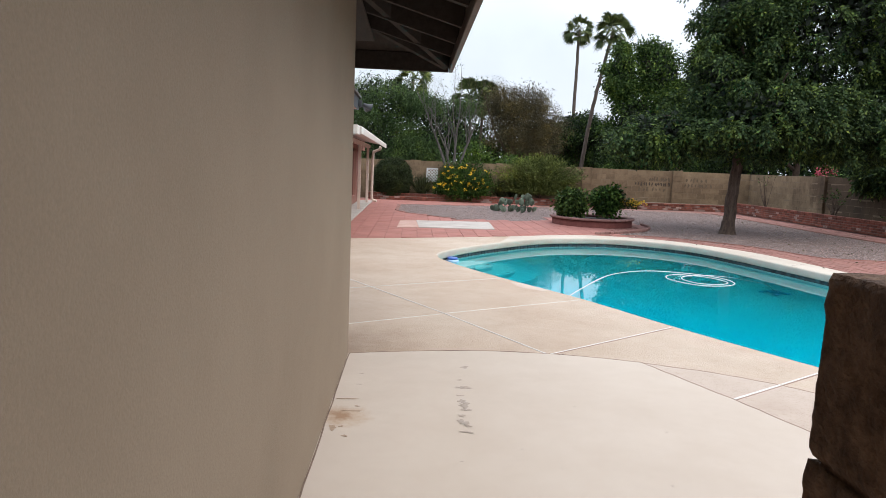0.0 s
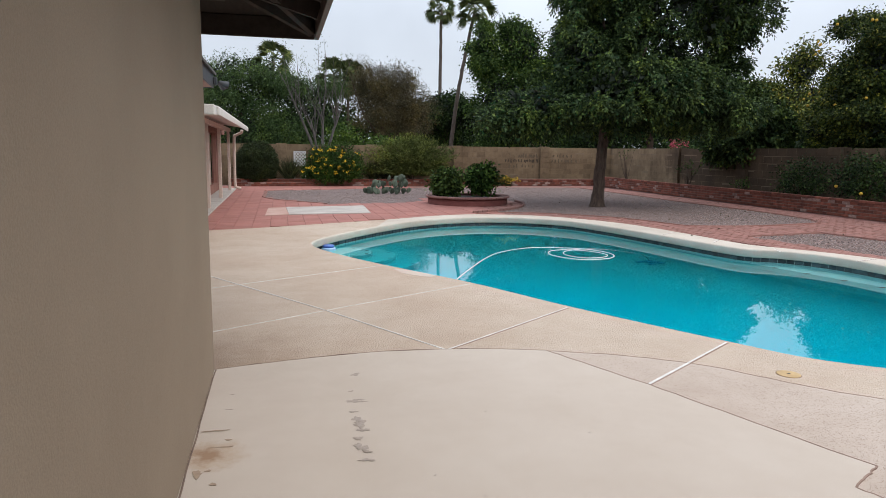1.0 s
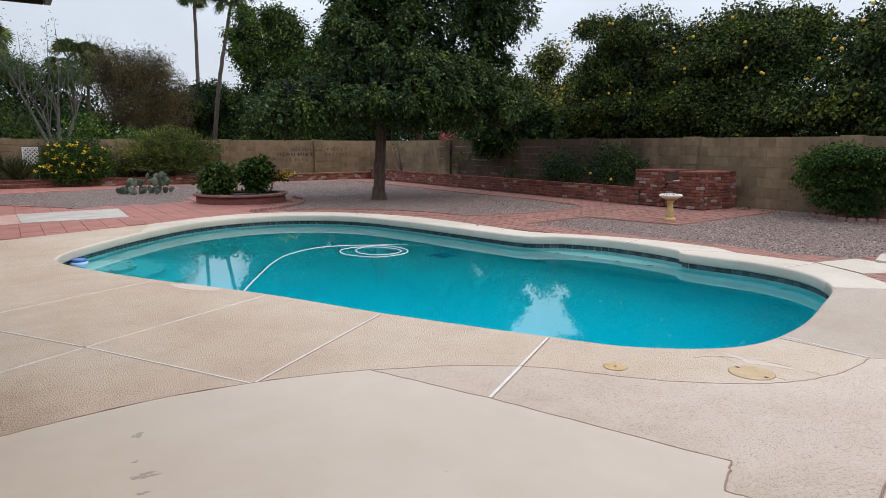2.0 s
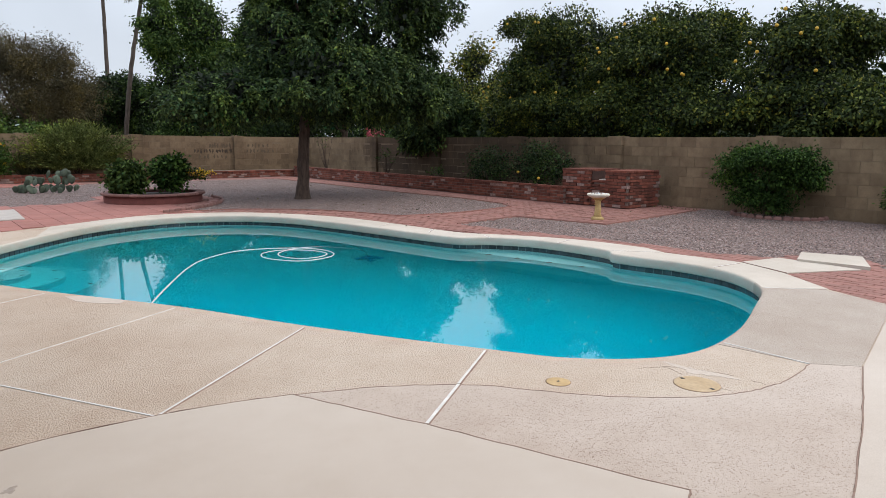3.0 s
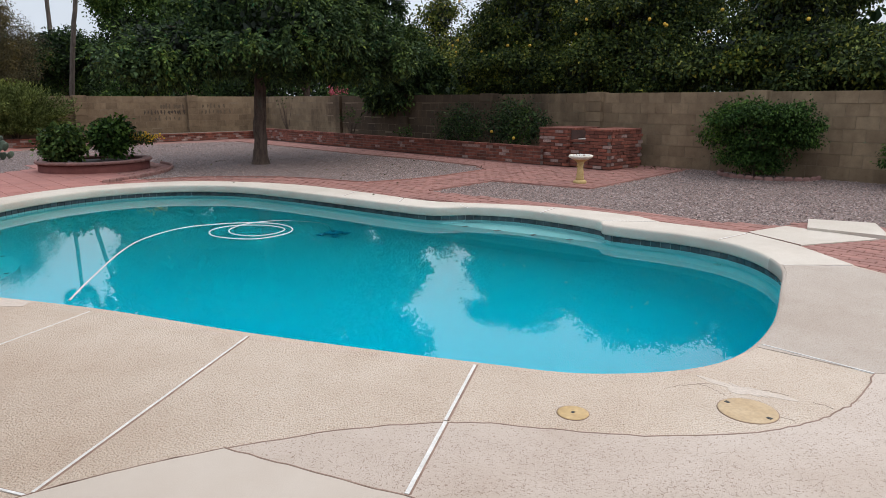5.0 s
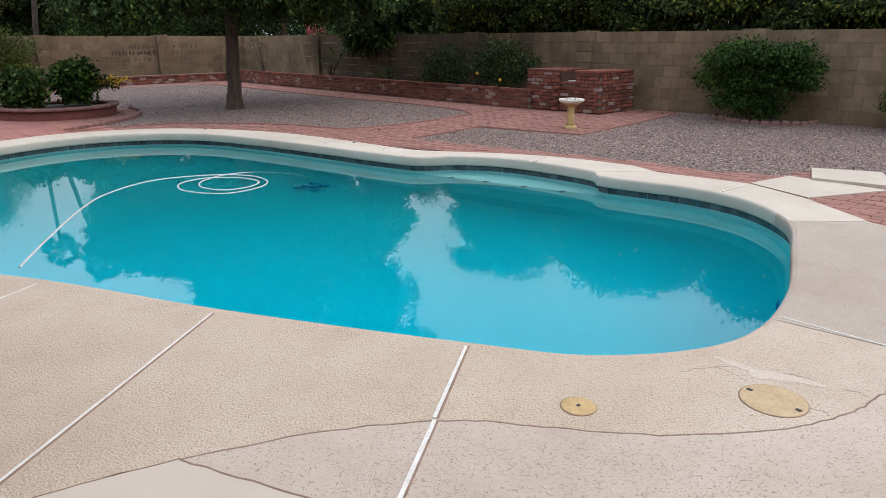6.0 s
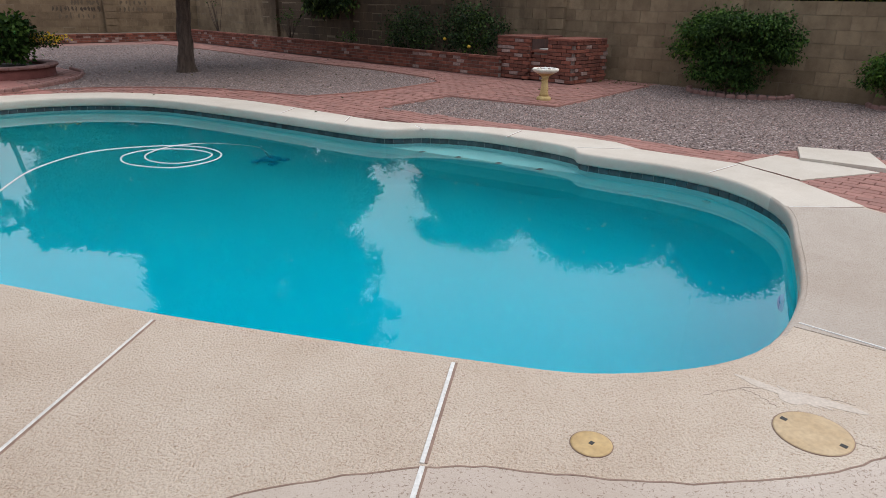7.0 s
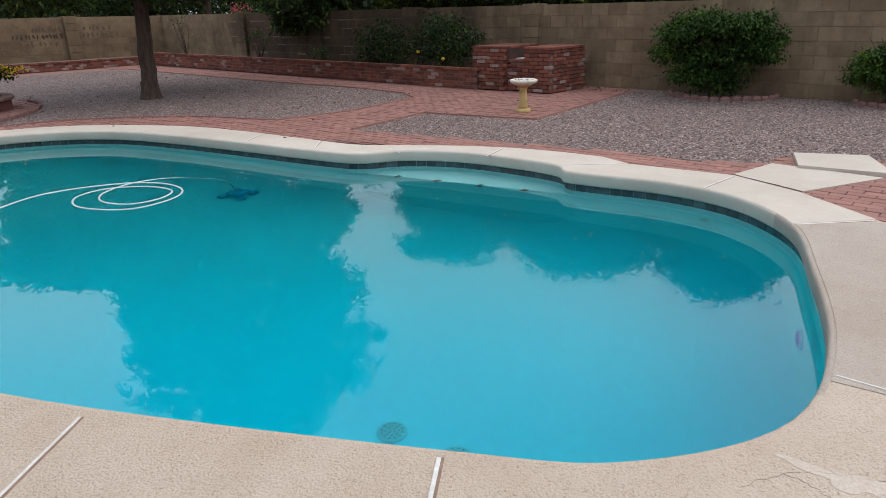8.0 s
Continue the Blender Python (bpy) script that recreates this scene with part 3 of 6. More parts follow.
def joint(points, width=0.022, white=True, height=0.004, base=0.0):
    pts = line_through(points, 6) if len(points) > 2 else np.linspace(points[0], points[1], 14)
    if not white:
        pts = pts + np.random.RandomState(len(pts)).normal(0, 0.003, pts.shape)
    if white and width > 0.01:
        part("joint_groove", strip_mesh("joint_groove", pts + (0.005, -0.005), width * 1.3, base, height * 0.6), GROOVE, deck, "dark gap beside the strip")
    part("joint_strip", strip_mesh("joint_strip", pts, width, base, height), WHITE_STRIP if white else GROOVE, deck,
         "white plastic expansion strip" if white else "dark open joint")


joint([(1.417, 4.625), (0.714, 5.889)], 0.014)
joint([(0.704, 5.905), (-0.32, 7.56)], 0.014)
joint([(-0.32, 7.56), (-1.2, 9.0)], 0.020)
joint([(1.435, 4.64), (2.712, 5.60)], 0.014)
joint([(2.385, 3.75), (2.842, 4.05)], 0.019, height=0.0075)
joint([(2.856, 4.066), (3.38, 4.412)], 0.017)
joint([(-0.9, 4.92), (0.70, 5.872)], 0.006)
joint([(0.728, 5.895), (2.18, 6.73)], 0.006)
joint([(-1.2, 6.45), (-0.27, 6.97), (1.47, 7.93)], 0.006)
joint([(4.76, 3.54), (4.76, 2.99)], 0.010, height=0.0065)
joint(SIDE_JOINT, 0.009, False, 0.0075)
for a, b in (((7.07, 8.37), (6.95, 8.10)), ((7.33, 7.25), (7.74, 7.36)), ((7.42, 6.42), (7.80, 5.99)), ((7.37, 5.05), (7.87, 5.0)), ((6.76, 4.2), (7.15, 3.82)),
             ((6.62, 9.1), (6.9, 9.35)), ((6.40, 10.1), (6.78, 10.35))):
    joint([a, b], 0.013, base=0.001, height=0.003)
joint(GROOVE_LINE, 0.008, False, 0.0052)
for a, b in zip(SLAB_OUT[3:7], SLAB_OUT[4:8]):
    joint([a, b], 0.009, False, 0.0092)
joint(SLAB_OUT[7:13], 0.005, False, 0.0095)
joint([(7.95, 5.02), (7.68, 4.40)], 0.010, False, 0.006)

# gravel beds, the path between them and the tiled terrace
bed_tree = [(4.35, 14.08), (5.7, 13.98), (7.0, 12.85), (7.62, 11.2), (8.9, 11.05), (10.6, 11.34), (10.98, 11.95), (11.15, 13.6), (11.05, 16.6), (11.15, 19.5), (11.2, 23.5), (9.97, 23.9), (6.2, 24.0), (6.4, 17.6), (6.35, 16.4), (5.9, 15.4), (5.2, 14.65)]
bed_left = [(0.02, 22.4), (0.0, 19.0), (1.5, 16.85), (3.8, 17.2), (4.3, 18.7), (6.2, 18.3), (6.2, 24.0), (3.0, 23.3)]
bed_right = [(7.70, 9.7), (8.35, 6.2), (8.36, 5.5), (8.6, 4.95), (9.05, 4.9), (9.4, 4.2), (8.6, 3.7), (9.0, 0.0), (9.0, -5.0), (13.7, -5.0), (13.7, 8.75), (13.2, 8.6), (9.66, 8.2), (9.3, 9.93)]
gravel_z = -0.012
for loop, words in ((bed_tree, "pinkish grey gravel under the shade tree"), (bed_left, "pinkish grey gravel beside the terrace"), (bed_right, "pinkish grey gravel beside the block wall")):
    g = part("gravel_bed", slab_bm([tuple(p) for p in loop], gravel_z, 0.05), GRAVEL)
    tagged(g, words, "gravel", kind="structure")
terrace_out = [(-1.6, 11.3), (0.1, 11.9), (2.55, 13.05), (4.3, 13.75), (5.4, 13.4), (6.6, 11.65), (6.9, 9.7), (7.3, 8.3), (7.6, 6.8), (7.5, 4.4), (6.8, 3.3), (6.8, 2.4), (9.2, 2.4), (13.7, 3.0), (13.7, 26.0), (-1.6, 26.0)]
bedding = part("paving_bed", slab_bm(terrace_out, -0.0155, 0.05), PAVING_SAND)
tagged(bedding, "sand bed under the red paving", "paving", kind="structure")


# Unseen wall, made up to dim the stucco house wall opposite.
wall_side = part("wall_side", box_bm(2.25, 2.45, -5.0, 0.70, -0.1, 1.7), SLUMP)
tagged(wall_side, "unseen brown block wall added to shade the side passage", "wall", kind="structure")

# ---------- house ----------
def wall_box(name, x0, x1, y0, y1, z0, z1, mat, label, category="wall"):
    return tagged(part(name, box_bm(x0, x1, y0, y1, z0, z1), mat), label, category, kind="structure")


near_wall = wall_box("wall_near", -0.30, -0.03, -6.0, 4.49, -0.1, 2.58, STUCCO, "tan painted stucco house wall with faint streaks")
wall_box("wall_return", -4.0, -0.30, 4.24, 4.49, -0.1, 2.52, STUCCO, "tan stucco return wall of the house")
wall_box("wall_back", -4.2, -0.30, -6.0, -5.8, -0.1, 2.6, STUCCO, "tan stucco wall behind the slab")
wall_box("wall_recess", -4.25, -4.0, 4.24, 9.0, -0.1, 2.6, STUCCO, "tan stucco wall of the recessed porch")


def eave():
    """The overhanging roof corner: fascia, rafters, soffit boards, shingles."""
    roof = thing("roof", 0, 0, 0, "dark brown open-rafter eave with weathered fascia", "roof", kind="structure")
    x1, y1, zb = 0.73, 6.58, 2.24
    part("fascia", box_bm(x1 - 0.04, x1, -6.0, y1, zb, zb + 0.17, 0.004), FASCIA, roof, "weathered brown fascia board")
    part("fascia", box_bm(-3.2, x1 - 0.042, y1 - 0.04, y1, zb, zb + 0.17, 0.004), BROWN_WOOD, roof)
    part("drip_edge", box_bm(x1 - 0.02, x1 + 0.05, -6.0, y1 + 0.05, zb + 0.172, zb + 0.20, 0.003), ROOFING, roof)
    rise = 0.30
    bm = bmesh.new()
    v = [bm.verts.new(p) for p in ((x1, -6, zb + 0.165), (x1, y1, zb + 0.165), (-3.2, y1, zb + 0.165), (-3.2, 3.0, zb + 0.165 + rise * 3.9), (-3.2, -6, zb + 0.165 + rise * 3.9))]
    bm.faces.new((v[0], v[1], v[3], v[4])), bm.faces.new((v[1], v[2], v[3]))
    res = bmesh.ops.extrude_face_region(bm, geom=bm.faces[:])
    for g in res["geom"]:
        if isinstance(g, bmesh.types.BMVert):
            g.co.z += 0.05
    part("roof_deck", bm, BROWN_WOOD, roof)
    def rafter(a, b, w=0.045, h=0.13):
        a, b = Vector(a), Vector(b)
        d = b - a
        m = Matrix.Translation((a + b) / 2) @ d.to_track_quat("X", "Z").to_matrix().to_4x4() @ Matrix.Diagonal((d.length, w, h, 1))
        r = bmesh.new()
        bmesh.ops.create_cube(r, size=1, matrix=m)
        part("rafter", r, BROWN_WOOD, roof)
    for k in range(18):
        y = 5.75 - 0.61 * k
        rafter((x1 - 0.045, y, zb + 0.085), (-0.04 if y < 4.49 else -0.6, y, zb + 0.085 + (0.69 if y < 4.49 else 1.25) * rise))
    rafter((x1 - 0.06, y1 - 0.06, zb + 0.085), (-0.62, y1 - 1.4, zb + 0.085 + 1.32 * rise), 0.05, 0.14)
    rafter((x1 - 0.06, y1 - 0.10, zb + 0.085), (-0.05, 4.6, zb + 0.085 + 0.75 * rise), 0.05, 0.12)
    for k in range(5):
        rafter((-0.25 - 0.6 * k, y1 - 0.05, zb + 0.085), (-0.25 - 0.6 * k, y1 - 1.0, zb + 0.085 + 0.95 * rise))
    part("soffit", box_bm(-3.2, 0.0, 4.5, 6.0, zb + 0.16, zb + 0.18), BROWN_WOOD, roof)
    part("beam", box_bm(-3.2, -0.05, 4.5, 4.62, zb - 0.02, zb + 0.2, 0.005), BROWN_WOOD, roof)


eave()


part("wall_base_joint", strip_mesh("wall_base_joint", np.linspace((-0.024, -5.0), (-0.024, 4.49), 60) + np.random.RandomState(2).normal(0, 0.0015, (60, 2)), 0.008, 0.008, 0.0025), JOINT, near_wall, "dark dirt line at the wall foot")


def far_house():
    """The rear wing: roof corner with floodlight, glazed porch under a scalloped white awning."""
    h = thing("porch", -1.3, 16, 0, "glazed porch with salmon frame, cream posts and white scalloped awning", "porch", kind="structure")
    h.matrix_world = Matrix.Identity(4)
    part("porch_wall", box_bm(-1.62, -1.45, 8.9, 23.2, -0.1, 0.28), SALMON, h, "low salmon wall")
    part("header", box_bm(-1.60, -1.30, 10.4, 23.2, 1.72, 2.05), SALMON, h, "salmon header beam")
    part("end_wall", box_bm(-5.0, -1.46, 23.0, 23.2, -0.1, 2.3), SALMON, h)
    part("sill_slab", box_bm(-1.62, -0.98, 8.9, 23.2, -0.05, 0.03, 0.01), WHITE_SLAB, h, "pale concrete plinth")
    for y in (12.45, 15.5, 18.6, 21.9):
        part("post", box_bm(-1.14, -1.06, y - 0.04, y + 0.04, 0.03, 1.9, 0.006), CREAM_POST, h, "cream square post")
        part("frame", box_bm(-1.56, -1.44, y - 0.35, y + 0.35, 0.28, 1.72), SALMON, h, "salmon frame panel")
    for y in (12.8, 15.85, 18.95):
        part("pane", box_bm(-1.52, -1.50, y, y + 2.35, 0.28, 1.72), GLASS_DARK, h, "dark glass pane")
        part("mullion", box_bm(-1.54, -1.47, y + 1.14, y + 1.22, 0.28, 1.72, 0.004), CREAM_POST, h)
    part("rear_wall", box_bm(-5.2, -5.0, 8.9, 23.2, -0.1, 2.3), SALMON, h)
    # awning: scalloped sheet from the wall out to its front edge
    verts, faces, ny, nx = [], [], 221, 8
    for i in range(ny):
        y = 11.6 + 10.6 * i / (ny - 1)
        crest = 0.03 * abs(math.sin(math.pi * (y - 9.0) / 0.305))
        for j in range(nx):
            s = j / (nx - 1)
            verts.append((-1.75 + 1.23 * s, y, 2.11 - 0.19 * s + crest * (0.5 + 0.5 * s)))
    for i in range(ny - 1):
        for j in range(nx - 1):
            a = i * nx + j
            faces.append((a, a + 1, a + nx + 1, a + nx))
    aw = part("awning", mesh_of("awning", verts, faces, True), WHITE_METAL, h, "white ribbed metal awning")
    sol = aw.modifiers.new("thick", "SOLIDIFY")
    sol.thickness = 0.03
    part("awning_fascia", box_bm(-0.55, -0.52, 11.6, 22.2, 1.82, 1.922, 0.005), WHITE_METAL, h)
    part("gutter", box_bm(-1.0, -0.55, 11.15, 11.57, 1.80, 1.95, 0.01), WHITE_METAL, h, "boxed white gutter end")
    part("beam", box_bm(-1.16, -1.04, 11.6, 22.15, 1.80, 1.90, 0.006), CREAM_POST, h)
    path = line_through([(-0.72, 22.3, 1.86), (-0.74, 22.32, 1.78), (-0.9, 22.36, 1.7), (-0.96, 22.38, 1.55), (-0.97, 22.4, 0.25), (-0.93, 22.4, 0.1), (-0.8, 22.4, 0.05)], 4)
    part("downspout", tube_bm(path, 0.045, 8), CREAM_POST, h, "cream downspout")
    roof = thing("roof", 0, 0, 0, "slate grey fascia and shingles of the rear wing", "roof", kind="structure")
    x1, y1, zb = -0.62, 12.1, 2.26
    part("fascia", box_bm(x1 - 0.03, x1, 7.0, y1, zb, zb + 0.2, 0.004), GREY_FASCIA, roof)
    part("fascia", box_bm(-4.2, x1 - 0.032, y1 - 0.03, y1, zb, zb + 0.2, 0.004), GREY_FASCIA, roof)
    part("soffit", box_bm(-4.2, x1 - 0.032, 7.0, y1 - 0.032, zb + 0.01, zb + 0.03), SALMON, roof, "reddish soffit")
    bm = bmesh.new()
    v = [bm.verts.new(p) for p in ((x1 + 0.04, 7, zb + 0.2), (x1 + 0.04, y1 + 0.04, zb + 0.2), (-5.0, y1 + 0.04, zb + 1.2), (-5.0, 7, zb + 1.2))]
    bm.faces.new(v)
    res = bmesh.ops.extrude_face_region(bm, geom=bm.faces[:])
    for g in res["geom"]:
        if isinstance(g, bmesh.types.BMVert):
            g.co.z += 0.04
    part("roof_deck", bm, ROOFING, roof)
    lamp = thing("floodlight", -0.56, 12.0, 2.36, "twin-headed dark floodlight on the fascia corner", "floodlight")
    part("mount", box_bm(-0.06, 0.0, -0.06, 0.06, -0.06, 0.06, 0.01), GREY_FASCIA, lamp)
    for dy in (-0.09, 0.1):
        c = lathe_bm([(0.02, 0), (0.035, 0.03), (0.04, 0.08), (0.06, 0.15), (0.062, 0.16)], 14)
        bmesh.ops.transform(c, matrix=pose(0.02, dy, -0.02, 0, 105, 25 if dy < 0 else 70), verts=c.verts[:])
        part("lamp_head", c, GREY_FASCIA, lamp)


far_house()

# ---------- pool ----------
WATER_Z = -0.168
pool = thing("swimming_pool", 0, 0, 0, "kidney-shaped swimming pool with turquoise water and slate tile band", "swimming pool")
n_pool = len(POOL)


def shell():
    rows = [(0.12, -0.117), (0.055, -0.117), (0.05, -0.122), (0.05, -0.95), (0.03, -1.12), (-0.04, -1.24), (-0.2, -1.32), (-0.6, -1.36)]
    verts, faces = [], []
    for off, z in rows:
        verts += [(p[0], p[1], z) for p in grow(POOL, off)]
    for r in range(len(rows) - 1):
        for k in range(n_pool):
            a, b = r * n_pool + k, r * n_pool + (k + 1) % n_pool
            faces.append((a, b, b + n_pool, a + n_pool)[::-1])
    part("shell", mesh_of("shell", verts, faces, True), PLASTER, pool, "pale aqua plaster pool wall")
    part("pool_floor", slab_bm([tuple(p) for p in grow(POOL, -0.55)], -1.355, 0), PLASTER, pool, "pale aqua plaster floor")


shell()


def reach(cx, cy, ang):
    """How far the pool wall lies from a point inside, along a direction."""
    d = np.array([math.cos(ang), math.sin(ang)])
    a, b = POOL - (cx, cy), np.roll(POOL, -1, 0) - (cx, cy)
    e = b - a
    den = d[0] * e[:, 1] - d[1] * e[:, 0]
    den[np.abs(den) < 1e-9] = 1e-9
    s = (a[:, 0] * e[:, 1] - a[:, 1] * e[:, 0]) / den
    u = (a[:, 0] * d[1] - a[:, 1] * d[0]) / den
    ok = (s > 0) & (u >= 0) & (u <= 1)
    return s[ok].min() if ok.any() else 0.1


def step(name, cx, cy, r, z, label):
    loop = []
    for k in range(72):
        a = 2 * math.pi * k / 72
        d = min(r, reach(cx, cy, a) + 0.045)
        loop.append((cx + d * math.cos(a), cy + d * math.sin(a)))
    top = part(name, slab_bm(loop, z, 1.4 + z), PLASTER, pool, label)
    return loop, top


for r, z in ((0.42, -0.36), (0.77, -0.62), (1.13, -0.90)):
    loop, st = step("entry_step", 1.27, 10.33, r, z, "rounded plaster entry step")
    for k in range(3, 72, 9):
        p = loop[k]
        if abs(math.hypot(p[0] - 1.27, p[1] - 10.33) - r) < 0.02:
            q = ((p[0] - 1.27) * (r - 0.05) / r + 1.27, (p[1] - 10.33) * (r - 0.05) / r + 10.33)
            part("marker_tile", box_bm(q[0] - 0.022, q[0] + 0.022, q[1] - 0.018, q[1] + 0.018, z, z + 0.006), TILE, st)
alcove = [tuple(p) for p in grow(POOL, 0.045) if p[0] > 6.6 and 6.2 < p[1] < 8.5]
bench = part("bench", slab_bm(alcove, -0.35, 1.0), PLASTER, pool, "plaster bench in the alcove")
for s in (0.15, 0.38, 0.62, 0.85):
    q = (6.74 + 0.45 * s, 8.3 - 1.95 * s)
    part("marker_tile", box_bm(q[0] - 0.04, q[0] + 0.04, q[1] - 0.03, q[1] + 0.03, -0.35, -0.343), TILE, bench)


def tiles():
    """Waterline tiles, one by one, on the wall under the coping."""
    loop = grow(POOL, 0.045)
    seg = np.linalg.norm(np.roll(loop, -1, 0) - loop, axis=1)
    at = np.concatenate([[0], np.cumsum(seg)])
    count = int(at[-1] / 0.106)
    shared = brick_mesh("tile", 0.101, 0.012, 0.101, 0.003)
    closed = np.vstack([loop, loop[:1]])
    for i in range(count):
        s = (i + 0.5) * at[-1] / count
        x, y = np.interp(s, at, closed[:, 0]), np.interp(s, at, closed[:, 1])
        x2, y2 = np.interp((s + 0.05) % at[-1], at, closed[:, 0]), np.interp((s + 0.05) % at[-1], at, closed[:, 1])
        t = part("tile", shared, TILE, pool)
        t.matrix_basis = pose(x, y, -0.1625, 0, 0, math.degrees(math.atan2(y2 - y, x2 - x)))
    verts, faces = [], []
    for z in (-0.10, -0.218):
        verts += [(p[0], p[1], z) for p in grow(POOL, 0.047)]
    for k in range(n_pool):
        b = (k + 1) % n_pool
        faces.append((k, k + n_pool, b + n_pool, b))
    part("grout", mesh_of("grout", verts, faces, True), GROUT, pool)


tiles()
water = part("water", slab_bm([tuple(p) for p in grow(POOL, 0.044)], WATER_Z, 0), WATER, pool, "still clear turquoise water with tree reflections")
# Tinted sheets added for light lost with depth; far dimming is coloured in.
NEAR_WATER, FAR_WATER = (0.035, 0.85, 0.985), (0.14, 0.68, 0.72)
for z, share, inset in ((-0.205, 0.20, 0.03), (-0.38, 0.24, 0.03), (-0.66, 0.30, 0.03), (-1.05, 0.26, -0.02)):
    tints = [rgb(*(c ** share for c in total)) for total in (NEAR_WATER, FAR_WATER)]
    part("water_depth", slab_bm([tuple(p) for p in grow(POOL, inset)], z, 0), make_depth(*tints), pool, "added turquoise tint sheet, dimmed towards the far side")


DRAIN_SLOT = plain("shaded_slot", rgb(0.12, 0.16, 0.17), rgb(0.18, 0.22, 0.23), 9, 0.6)


def drain(x, y):
    d = thing("floor_drain", x, y, -1.352, "round pale drain grate on the pool floor", "drain", "floor drains")
    plate = part("plate", lathe_bm([(0.085, 0), (0.085, 0.008), (0.075, 0.016), (0.02, 0.02)], 28), WHITE_METAL, d)
    for r, n in ((0.06, 12), (0.038, 8), (0.016, 4)):
        for k in range(n):
            a = 2 * math.pi * k / n
            part("slot", box_bm(r * math.cos(a) - 0.005, r * math.cos(a) + 0.005, r * math.sin(a) - 0.005, r * math.sin(a) + 0.005, 0.012, 0.0225), DRAIN_SLOT, plate)


drain(4.18, 5.49)
drain(4.26, 5.09)

lens = thing("pool_light", 5.80, 3.875, -0.63, "round underwater pool light with blue lens", "pool light", turn=18)
c = lathe_bm([(0.098, 0), (0.098, 0.012), (0.082, 0.02)], 26)
bmesh.ops.transform(c, matrix=pose(0, 0, 0, -90, 0, 0), verts=c.verts[:])
part("rim", c, PALE_BLUE, lens)
c = lathe_bm([(0.08, 0.018), (0.07, 0.024), (0.04, 0.03), (0.01, 0.032)], 26)
bmesh.ops.transform(c, matrix=pose(0, 0, 0, -90, 0, 0), verts=c.verts[:])
part("lens", c, BLUE_PLASTIC, lens)
for x, y, z in ((7.3, 5.0, -0.42),):
    f = thing("return_jet", x, y, z, "small white return fitting in the pool wall", "pool fitting", turn=90)
    c = lathe_bm([(0.04, 0), (0.04, 0.015), (0.015, 0.02)], 16)
    bmesh.ops.transform(c, matrix=pose(0, 0, 0, -90, 0, 0), verts=c.verts[:])
    part("fitting", c, WHITE_METAL, f)

# floating dispenser at the tip
d = thing("chlorine_floater", 1.06, 10.45, WATER_Z - 0.05, "round blue and white floating chlorine dispenser", "pool floater")
part("float_ring", lathe_bm([(0.07, 0.0), (0.105, 0.02), (0.11, 0.05), (0.105, 0.07), (0.08, 0.08)], 24), PALE_BLUE, d, "pale blue float ring")
part("cap", lathe_bm([(0.085, 0.08), (0.085, 0.105), (0.07, 0.115)], 24), BLUE_PLASTIC, d, "blue cap")


def cleaner():
    z = -1.33
    c = thing("pool_cleaner", 5.9, 9.6, z, "blue pool cleaner with fins lying on the pool floor", "pool cleaner", turn=20)
    part("body", box_bm(-0.10, 0.10, -0.1, 0.1, 0.04, 0.17, 0.03, 2), CLEANER_BLUE, c)
    for sx in (-1, 1):
        for sy in (-1, 1):
            part("fin", box_bm(sx * 0.11 - 0.06, sx * 0.11 + 0.06, sy * 0.12 - 0.045, sy * 0.12 + 0.045, 0.0, 0.08, 0.02, 2), CLEANER_BLUE, c)
    part("swivel", lathe_bm([(0.03, 0.14), (0.03, 0.2), (0.02, 0.24)], 14), PALE_BLUE, c)
    hz = WATER_Z - 0.004
    run = [(2.28, 7.72, hz), (2.62, 8.36, hz), (3.13, 9.25, hz), (3.55, 9.78, hz), (4.15, 10.12, hz), (4.77, 9.95, hz), (5.06, 9.6, hz), (5.06, 9.2, hz), (4.82, 8.94, hz), (4.41, 8.92, hz),
           (4.17, 9.34, hz), (4.28, 9.72, hz), (4.6, 9.83, hz), (4.9, 9.6, hz), (4.98, 9.25, hz), (4.78, 9.05, hz), (4.5, 9.07, hz), (4.38, 9.36, hz), (4.5, 9.66, hz), (4.85, 9.85, hz), (5.2, 9.78, hz - 0.004),
           (5.42, 9.52, hz - 0.02), (5.58, 9.36, -0.30), (5.72, 9.44, -0.62), (5.86, 9.57, -1.08)]
    hose = part("pool_hose", tube_bm(line_through(run, 8), 0.0105, 8), HOSE)
    tagged(hose, "white floating cleaner hose coiled on the water", "hose")


cleaner()


def deck_lid(x, y, r, holes, turn, words, mat=TAN_LID):
    lid = thing("deck_lid", x, y, 0.0, words, "deck lid", "deck lids", turn=turn)
    part("collar", lathe_bm([(r - 0.001, 0), (r - 0.001, 0.0015), (r - 0.0035, 0.0015)], 40), GROOVE, lid)
    cover = part("cover", lathe_bm([(r - 0.004, 0.001), (r - 0.004, 0.0025), (r - 0.010, 0.0038), (r * 0.75, 0.0042), (0.01, 0.0048)], 40), mat, lid)
    for hx, w in holes:
        part("finger_hole", box_bm(hx - w, hx + w, -w * 0.8, w * 0.8, 0.003, 0.0056), BLACK, cover)


SMALL_LID = plain("ochre_plastic", rgb(0.44, 0.285, 0.115), rgb(0.53, 0.365, 0.17), 9, 0.5, 60, 0.08, 0.001)
deck_lid(3.313, 3.742, 0.072, [(0.0, 0.009)], 0, "small round ochre plastic deck lid", SMALL_LID)
deck_lid(3.896, 3.239, 0.128, [(-0.098, 0.011), (0.098, 0.011)], 83, "large round tan plastic skimmer lid")

